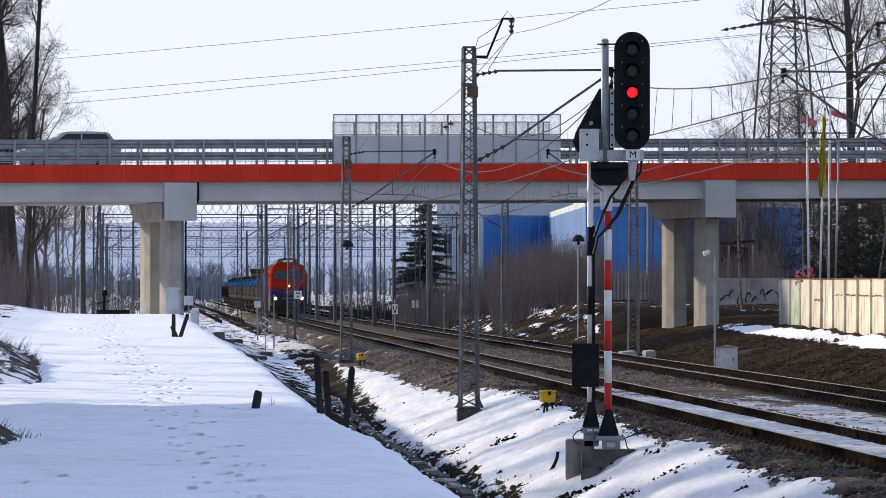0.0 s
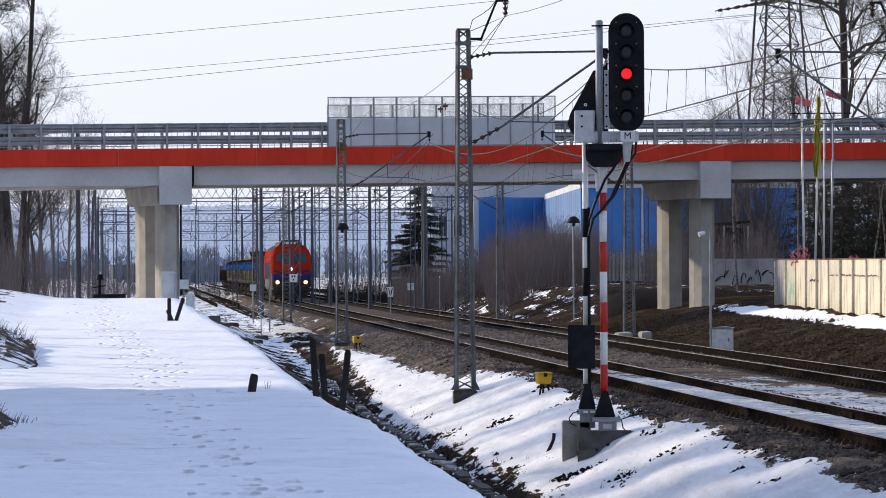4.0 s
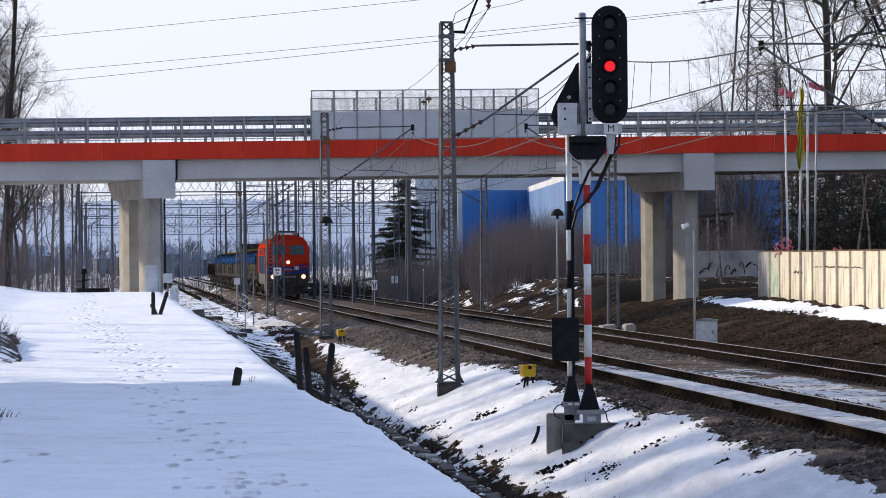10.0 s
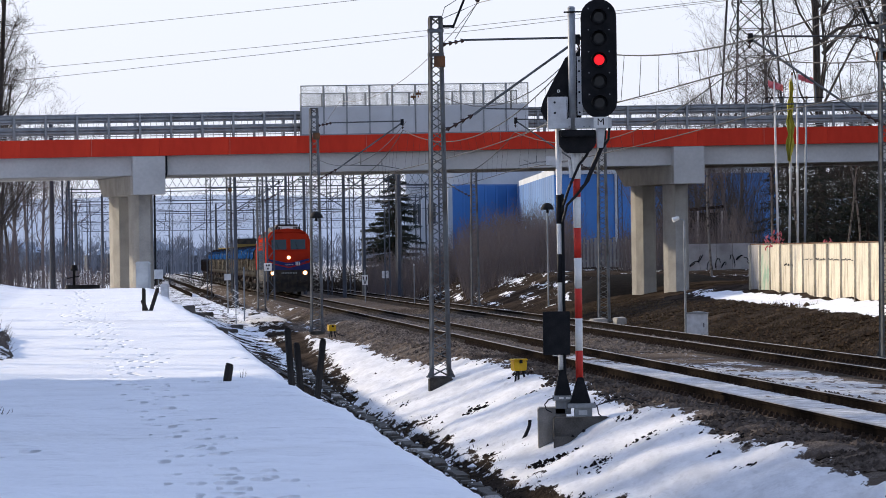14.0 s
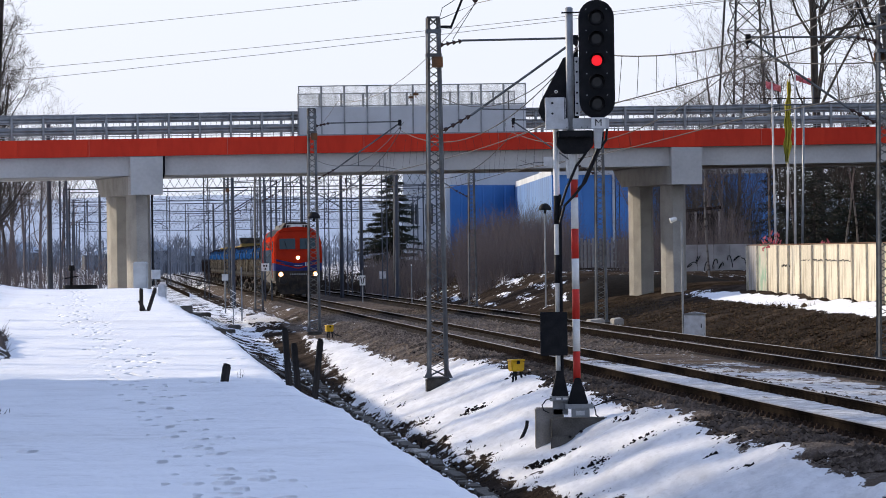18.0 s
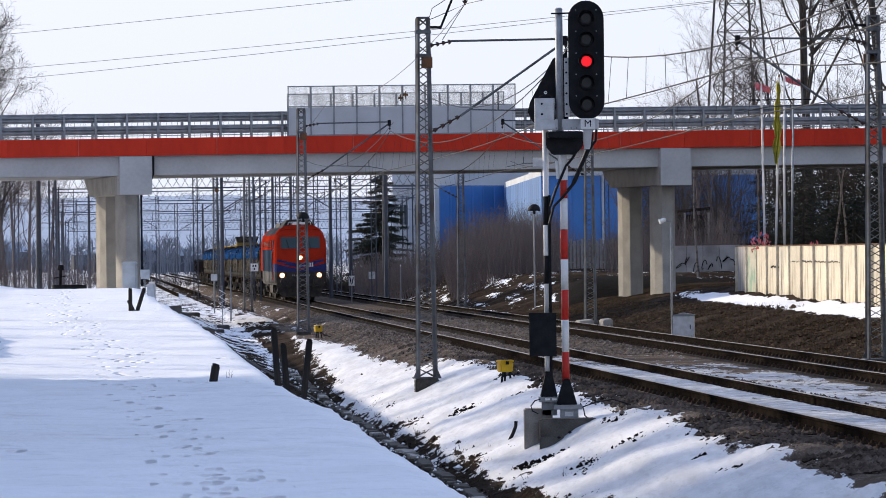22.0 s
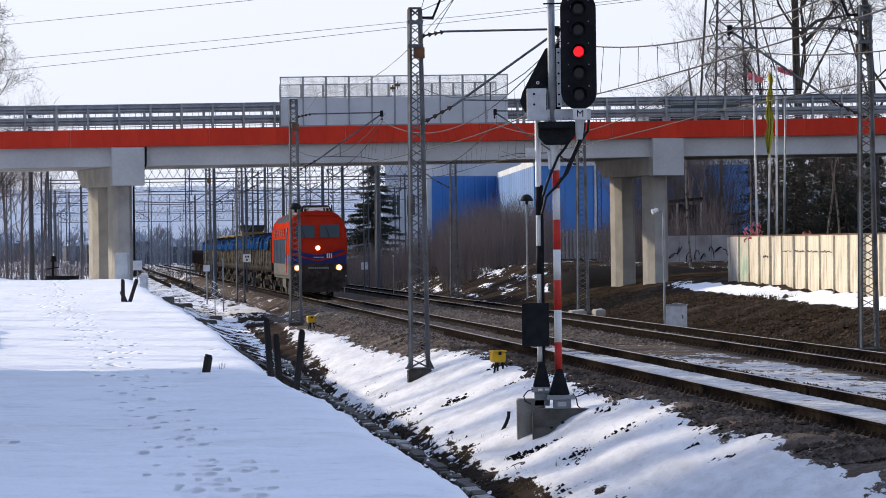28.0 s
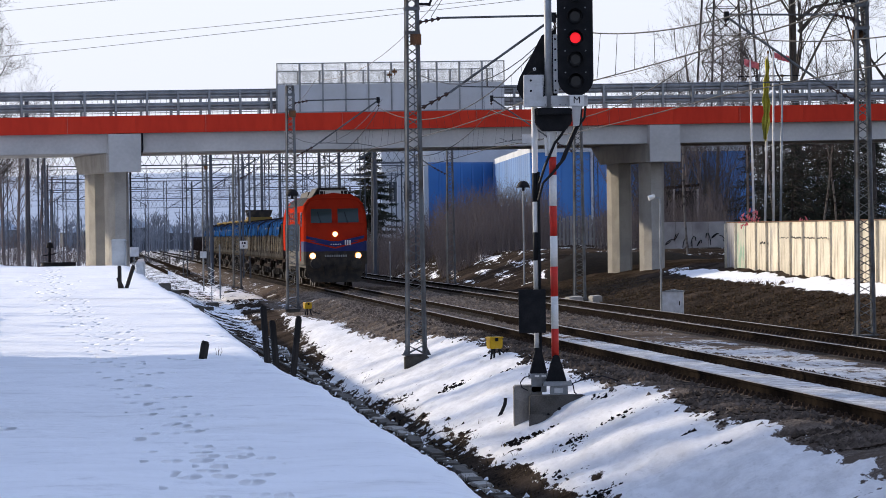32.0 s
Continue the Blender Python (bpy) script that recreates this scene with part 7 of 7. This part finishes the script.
# distance haze is put into the blue of the hill and far roofs
HILL = material("hazed_hill", (0.36, 0.43, 0.54), 1.0, spots=(0.68, 0.72, 0.77), scale=0.006, low=0.56, high=0.66, grain=0.08, grain_scale=0.1, stretch=(1, 1, 3))


def ridge(name, label, y, x0, x1, z_at, n, depth, mat, category):
    sh = Shape()
    vs = []
    for i in range(n + 1):
        x = x0 + (x1 - x0) * i / n
        z = z_at(x)
        vs += [(x, y, -1), (x, y + depth * 0.5, z * 0.62), (x, y + depth, z), (x, y + depth * 1.8, -1)]
    sh.add(vs, [(i * 4 + k, i * 4 + 4 + k, i * 4 + 5 + k, i * 4 + 1 + k) for i in range(n) for k in range(3)])
    solo(name, sh, mat, label, category, kind="structure", smooth=True)


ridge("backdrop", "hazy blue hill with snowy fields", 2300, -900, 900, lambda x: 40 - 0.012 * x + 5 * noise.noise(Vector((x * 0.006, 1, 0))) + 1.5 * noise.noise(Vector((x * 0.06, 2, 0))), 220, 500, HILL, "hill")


def far_woods(y, x0, x1, h, n, seed):
    rng = random.Random(seed)
    sh = Shape()
    for i in range(n):
        x, yy = rng.uniform(x0, x1), y + rng.uniform(0, 60)
        hh = h * rng.uniform(0.5, 1.1)
        sh.rod((x, yy, -0.5), (x, yy, hh), 0.14, 0.03, 3, False)
        for k in range(16):
            c = Vector((x, yy, hh * rng.uniform(0.25, 0.95)))
            sh.rod(c, c + Vector((rng.uniform(-1.2, 1.2), rng.uniform(-1, 1), rng.uniform(0.6, 2.0))) * (hh / 6), 0.07, 0.02, 3, False)
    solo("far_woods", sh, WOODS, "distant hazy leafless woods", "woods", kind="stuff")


far_woods(760, -110, 90, 5.6, 800, 71)
far_woods(1150, -160, 120, 8, 600, 72)
rng = random.Random(17)
for i in range(7):
    x, y = rng.uniform(-95, -42), rng.uniform(820, 1050)
    w, h = rng.uniform(5, 10), rng.uniform(3, 5)
    ho = thing("far_house", "distant pale house with a snowy roof", "house", pose(x, y, 0, 0, 0, rng.uniform(-20, 20)), group="distant houses")
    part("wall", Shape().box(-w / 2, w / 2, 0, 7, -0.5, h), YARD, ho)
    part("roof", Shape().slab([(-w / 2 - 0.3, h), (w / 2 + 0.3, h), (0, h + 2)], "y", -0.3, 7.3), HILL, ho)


# ---- dense unseen spruces beside the road, added to shade it ----
shade = conifer(-15.4, 72.0, 11, 6.5, 81, "dark green spruce out of view, added to shade the snowy road")
rng = random.Random(19)
for i in range(16):
    for row in (0, 1):
        x, y = -15.6 - 2.6 * row + rng.uniform(-0.3, 0.3), 69.8 - i * 2.4 + 1.2 * row
        copy_thing(shade, pose(x, y, height_at(x, y), 0, 0, rng.uniform(0, 360)))


for i in range(14):
    x, y = -12.6 + rng.uniform(-0.3, 0.3), 66.5 - i * 2.6
    copy_thing(shade, pose(x, y, height_at(x, y), 0, 0, rng.uniform(0, 360)))


# thin row of unseen tall pines, bare below, added so crowns dapple the bank
pine = conifer(-17.5, 77, 15.5, 5.6, 89, "tall dark bare-stemmed pine out of view, added to dapple the bank", 0.5, 0.2, 0.5)
for i in range(1, 15):
    x, y = -18.2 - 2.2 * (i % 2) + rng.uniform(-0.6, 0.6), 77 + i * 2.6 + 0.06 * i * i
    copy_thing(pine, pose(x, y, height_at(x, y), 0, 0, rng.uniform(0, 360)))


# ---- earth banks at the road's edge ----
def patchy_snow():
    """Snow that lies where the bank is flat and breaks open to dark earth on its steep flanks."""
    m = material("snow_over_earth", (0.02, 0.014, 0.010), 0.9, spots=(0.05, 0.036, 0.024), scale=6, grain=0.3, grain_scale=30, bump=0.6, bump_scale=8)
    n, l = m.node_tree.nodes, m.node_tree.links
    b = n["Principled BSDF"]
    old = b.inputs["Base Color"].links[0].from_socket
    geo, axes, co, t = n.new("ShaderNodeNewGeometry"), n.new("ShaderNodeSeparateXYZ"), n.new("ShaderNodeTexCoord"), n.new("ShaderNodeTexNoise")
    t.inputs["Scale"].default_value, t.inputs["Detail"].default_value = 1.7, 7
    l.new(geo.outputs["True Normal"], axes.inputs[0]), l.new(co.outputs["Object"], t.inputs["Vector"])
    add, r, x = n.new("ShaderNodeMath"), n.new("ShaderNodeMapRange"), n.new("ShaderNodeMixRGB")
    l.new(axes.outputs["Z"], add.inputs[0]), l.new(t.outputs["Fac"], add.inputs[1])
    r.inputs["From Min"].default_value, r.inputs["From Max"].default_value = 1.42, 1.48
    l.new(add.outputs[0], r.inputs["Value"]), l.new(r.outputs[0], x.inputs["Fac"])
    l.new(old, x.inputs["Color1"])
    x.inputs["Color2"].default_value = (0.86, 0.87, 0.89, 1)
    l.new(x.outputs[0], b.inputs["Base Color"])
    return m


PATCHY = patchy_snow()


def edge_bank(x0, x1, y0, y1, h, seed, slant):
    rng = random.Random(seed)
    bk = thing("roadside_bank", "snow-capped earth bank with dry grass at the road's edge", "bank")
    nx, ny = 56, 40
    vs = []

    def place(u, v):
        y = y0 + (y1 - y0) * v
        end = x1 - slant * (y - y0) + 0.35 * noise.noise(Vector((seed, y * 0.7, 2.0)))
        return x0 + (end - x0) * u, y

    def rise(u, v):
        x, y = place(u, v)
        e = min(1, 4.0 * (1 - u)) * min(1, 4.5 * v, 4.5 * (1 - v))
        lump = 0.5 + 0.5 * noise.noise(Vector((x * 1.1, y * 0.6, seed)))
        rough = 0.10 * noise.noise(Vector((x * 3.0, y * 1.6, seed + 5))) + 0.05 * noise.noise(Vector((x * 7.0, y * 4.0, seed)))
        return height_at(x, y) - 0.12 + (h + 0.12) * e ** 0.5 * (0.7 + 0.4 * lump) + rough * min(1, 2 * e)

    for j in range(ny + 1):
        for i in range(nx + 1):
            u, v = i / nx, j / ny
            vs.append((*place(u, v), rise(u, v)))
    fs = [(j * (nx + 1) + i, j * (nx + 1) + i + 1, (j + 1) * (nx + 1) + i + 1, (j + 1) * (nx + 1) + i) for j in range(ny) for i in range(nx)]
    part("mound", Shape().add(vs, fs), PATCHY, bk, "dark earth under a broken snow cap", smooth=True)
    g = Shape()
    for i in range(260):
        u, v = 1 - abs(rng.gauss(0.06, 0.07)), rng.uniform(0.2, 0.95)
        u = min(u, 0.99)
        p = Vector((*place(u, v), rise(u, v) - 0.02))
        d = Vector((rng.uniform(-0.3, 0.7), rng.uniform(-0.4, 0.4), rng.uniform(0.3, 1.0))) * rng.uniform(0.12, 0.42) * (1 if h > 0.5 else 0.35)
        g.rod(p, p + d, 0.006, 0.002, 3, False)
    part("dry_grass", g, TWIG, bk, "dry grass stalks", kind="stuff")


SNOW = material("crusted_snow", (0.88, 0.89, 0.91), 0.6, spots=(0.80, 0.81, 0.83), scale=1.5, grain=0.04, bump=0.4, bump_scale=4)
edge_bank(-15.0, -7.3, 83, 108, 0.8, 3, 0.1)
edge_bank(-9.0, -4.4, 44.5, 50, 0.3, 4, 0.0)


# ---- sleepers with rail fastenings; the nearest singly ----
def sleeper_shape(sh, y, x0=0.0):
    sh.slab([(x0 - 1.25, -0.30), (x0 + 1.25, -0.30), (x0 + 1.22, -0.19), (x0 - 1.22, -0.19)], "y", y - 0.12, y + 0.12)
    for sx in (-0.7535, 0.7535):
        for o in (-0.125, 0.125):
            sh.box(x0 + sx + o - 0.055, x0 + sx + o + 0.055, y - 0.075, y + 0.075, -0.2, -0.135)
            sh.rod((x0 + sx + o, y, -0.14), (x0 + sx + o, y, -0.085), 0.03, 0.024, 6)
    return sh


one = Shape()
one.slab([(-1.25, -0.30), (1.25, -0.30), (1.22, -0.19), (-1.22, -0.19)], "y", -0.12, 0.12)
one = one.mesh("sleeper", SLEEPER)
fix = Shape()
for sx in (-0.7535, 0.7535):
    for o in (-0.125, 0.125):
        fix.slab([(-0.07, -0.19), (0.07, -0.19), (0.045, -0.145), (-0.045, -0.145)], "x", sx + o - 0.05, sx + o + 0.05)
        fix.rod((sx + o, 0, -0.15), (sx + o, 0, -0.105), 0.034, 0.022, 7)
fix = fix.mesh("rail_fastening", CLIP)
for tr, y0, n in ((track_1, 44, 140), (track_2, 66, 140)):
    for i in range(n):
        sl = part("sleeper", one, None, tr, at=(0, y0 + i * 0.6, 0))
        part("rail_fastening", fix, None, sl)
    rest = Shape()
    y = y0 + n * 0.6
    while y < 330:
        sleeper_shape(rest, y)
        y += 0.6
    part("far_sleepers", rest, SLEEPER, tr, "concrete sleepers further along", kind="stuff")


# ---- loose ballast stones and clods ----
def stones(name, label, n, seed, place, lo, hi, mat):
    rng = random.Random(seed)
    vs, fs = [], []
    for i in range(n):
        x, y = place(rng)
        r = lo * (hi / lo) ** (rng.random() ** 2)
        z = height_at(x, y) + r * 0.25
        k = len(vs)
        a = rng.uniform(0, 6.283)
        for dx, dy, dz in ((1, 0, 0), (0, 1, 0), (-1, 0, 0), (0, -1, 0), (0.1, 0.1, 0.8), (0, 0, -0.7)):
            u, v = dx * math.cos(a) - dy * math.sin(a), dx * math.sin(a) + dy * math.cos(a)
            j = rng.uniform(0.65, 1.25)
            vs.append((x + u * r * j, y + v * r * j, z + dz * r * j))
        for q in range(4):
            fs += [(k + q, k + (q + 1) % 4, k + 4), (k + (q + 1) % 4, k + q, k + 5)]
    sh = Shape()
    sh.v, sh.f = vs, fs
    solo(name, sh, mat, label, "stones", kind="stuff")


def shoulder(rng):
    y = 52 + 110 * rng.random() ** 1.5
    return side(rng.choice((rng.uniform(-2.2, -0.95), rng.uniform(-2.05, -1.2), rng.uniform(1.0, 1.7), rng.uniform(5.6, 7.3))), y), y


def far_shoulder(rng):
    y = rng.uniform(112, 215)
    return side(rng.choice((rng.uniform(-3.1, -0.95), rng.uniform(-3.1, -0.95), rng.uniform(1.0, 3.8), rng.uniform(-0.6, 0.6), rng.uniform(4.2, 5.3), rng.uniform(5.7, 7.2))), y), y


def ditch_edge(rng):
    y = 58 + 80 * rng.random() ** 1.3
    return side(rng.gauss(-5.0, 0.45), y), y


stones("ballast_stones", "loose brown-grey ballast stones beside the rails", 15000, 1, shoulder, 0.022, 0.075, STONE)
# the far ballast's sunlight is put into a paler stone colour
stones("ballast_stones", "loose brown-grey ballast stones further along", 24000, 9, far_shoulder, 0.03, 0.07, material("sunlit_ballast_stone", (0.24, 0.195, 0.16), 0.95, spec=0.0, spots=(0.10, 0.08, 0.064), scale=1.2, grain=0.35, grain_scale=14, bump=0.3))
stones("earth_clods", "dark wet clods of earth along the ditch", 500, 2, ditch_edge, 0.015, 0.06, COAL)


def bank_chips(rng):
    while True:
        y = 58 + 70 * rng.random() ** 1.4
        q = rng.uniform(-4.3, -1.8)
        if noise.noise(Vector((q * 1.3, y * 0.55, 9.0))) > 0.16 + 0.25 * rng.random() - 0.12 * (q > -2.5):
            return side(q, y), y


def road_edge(rng):
    y = 62 + 90 * rng.random() ** 1.2
    return side(rng.gauss(-5.0, 0.13), y), y


stones("earth_chips", "dark chips of earth and ballast on the snowy bank", 4600, 7, bank_chips, 0.012, 0.055, COAL)
stones("snow_lumps", "broken lumps of snow and ice along the ditch", 260, 8, road_edge, 0.03, 0.08, SNOW)
gt = thing("gutter", "broken concrete gutter slabs along the ditch bottom", "gutter", kind="structure")
rng = random.Random(21)
y = 62.0
while y < 150:
    n = rng.uniform(0.6, 1.0)
    part("gutter_slab", Shape().box(-0.11, 0.11, 0, n, -0.1, 0.05), CONCRETE if rng.random() < 0.25 else CONCRETE_DARK, gt, at=pose(side(-5.02, y) + rng.uniform(-0.04, 0.04), y, height_at(side(-5.02, y), y) + 0.01, rng.uniform(-2, 2), rng.uniform(-6, 6), TRACK_TURN + rng.uniform(-3, 3)), bevel=0.012)
    y += n + rng.uniform(0.03, 0.5)


def right_bank(rng):
    y = 82 + 120 * rng.random() ** 1.2
    return side(rng.uniform(7.6, 11.6 if y < 150 else 12.6), y), y


stones("bank_clods", "brown clods and stones on the earth bank", 12000, 3, right_bank, 0.025, 0.11, material("brown_clod", (0.05, 0.034, 0.023), 0.98, spec=0.0, spots=(0.10, 0.07, 0.046), scale=0.8, grain=0.3))


def tufts(name, label, n, seed, place, h, mat):
    rng = random.Random(seed)
    sh = Shape()
    for i in range(n):
        x, y = place(rng)
        z = height_at(x, y)
        for k in range(5):
            p = Vector((x + rng.uniform(-0.1, 0.1), y + rng.uniform(-0.1, 0.1), z - 0.02))
            d = Vector((rng.uniform(-0.5, 0.5), rng.uniform(-0.5, 0.5), rng.uniform(0.4, 1))) * h * rng.uniform(0.5, 1.2)
            v = Vector((0.007, 0, 0))
            sh.add([p - v, p + v, p + d], [(0, 1, 2)])
    solo(name, sh, mat, label, "grass", kind="stuff")


DRY = material("dry_grass", (0.11, 0.079, 0.044), 0.98, spec=0.0, spots=(0.04, 0.026, 0.014), scale=0.6, grain=0.3)
tufts("dry_grass", "tufts of dry grass on the earth bank", 3800, 5, right_bank, 0.2, DRY)
tufts("dry_grass", "dry weeds along the ditch", 300, 6, ditch_edge, 0.16, DRY)


# ---- what moves ----
def train_pose(y, back=0.0):
    yy = y + back * math.cos(radians(TRACK_TURN))
    return pose(track_x(yy), yy, 0, 0, 0, TRACK_TURN)


FRONT_AT = [(0, 339.8), (6, 314.4), (9, 301.8), (13, 284.3), (19, 257.7), (23, 239.8), (28, 217.0), (32, 198.6)]


def motions():
    for ob, back in TRAIN:
        walk(ob, [(t, train_pose(y, back)) for t, y in FRONT_AT])
    for ob, rows in CARS:
        walk(ob, [(t, BR @ pose(u, v, 7.5 + 0.009 * u, 0, -0.515, 0)) for t, u, v in rows])


motions()
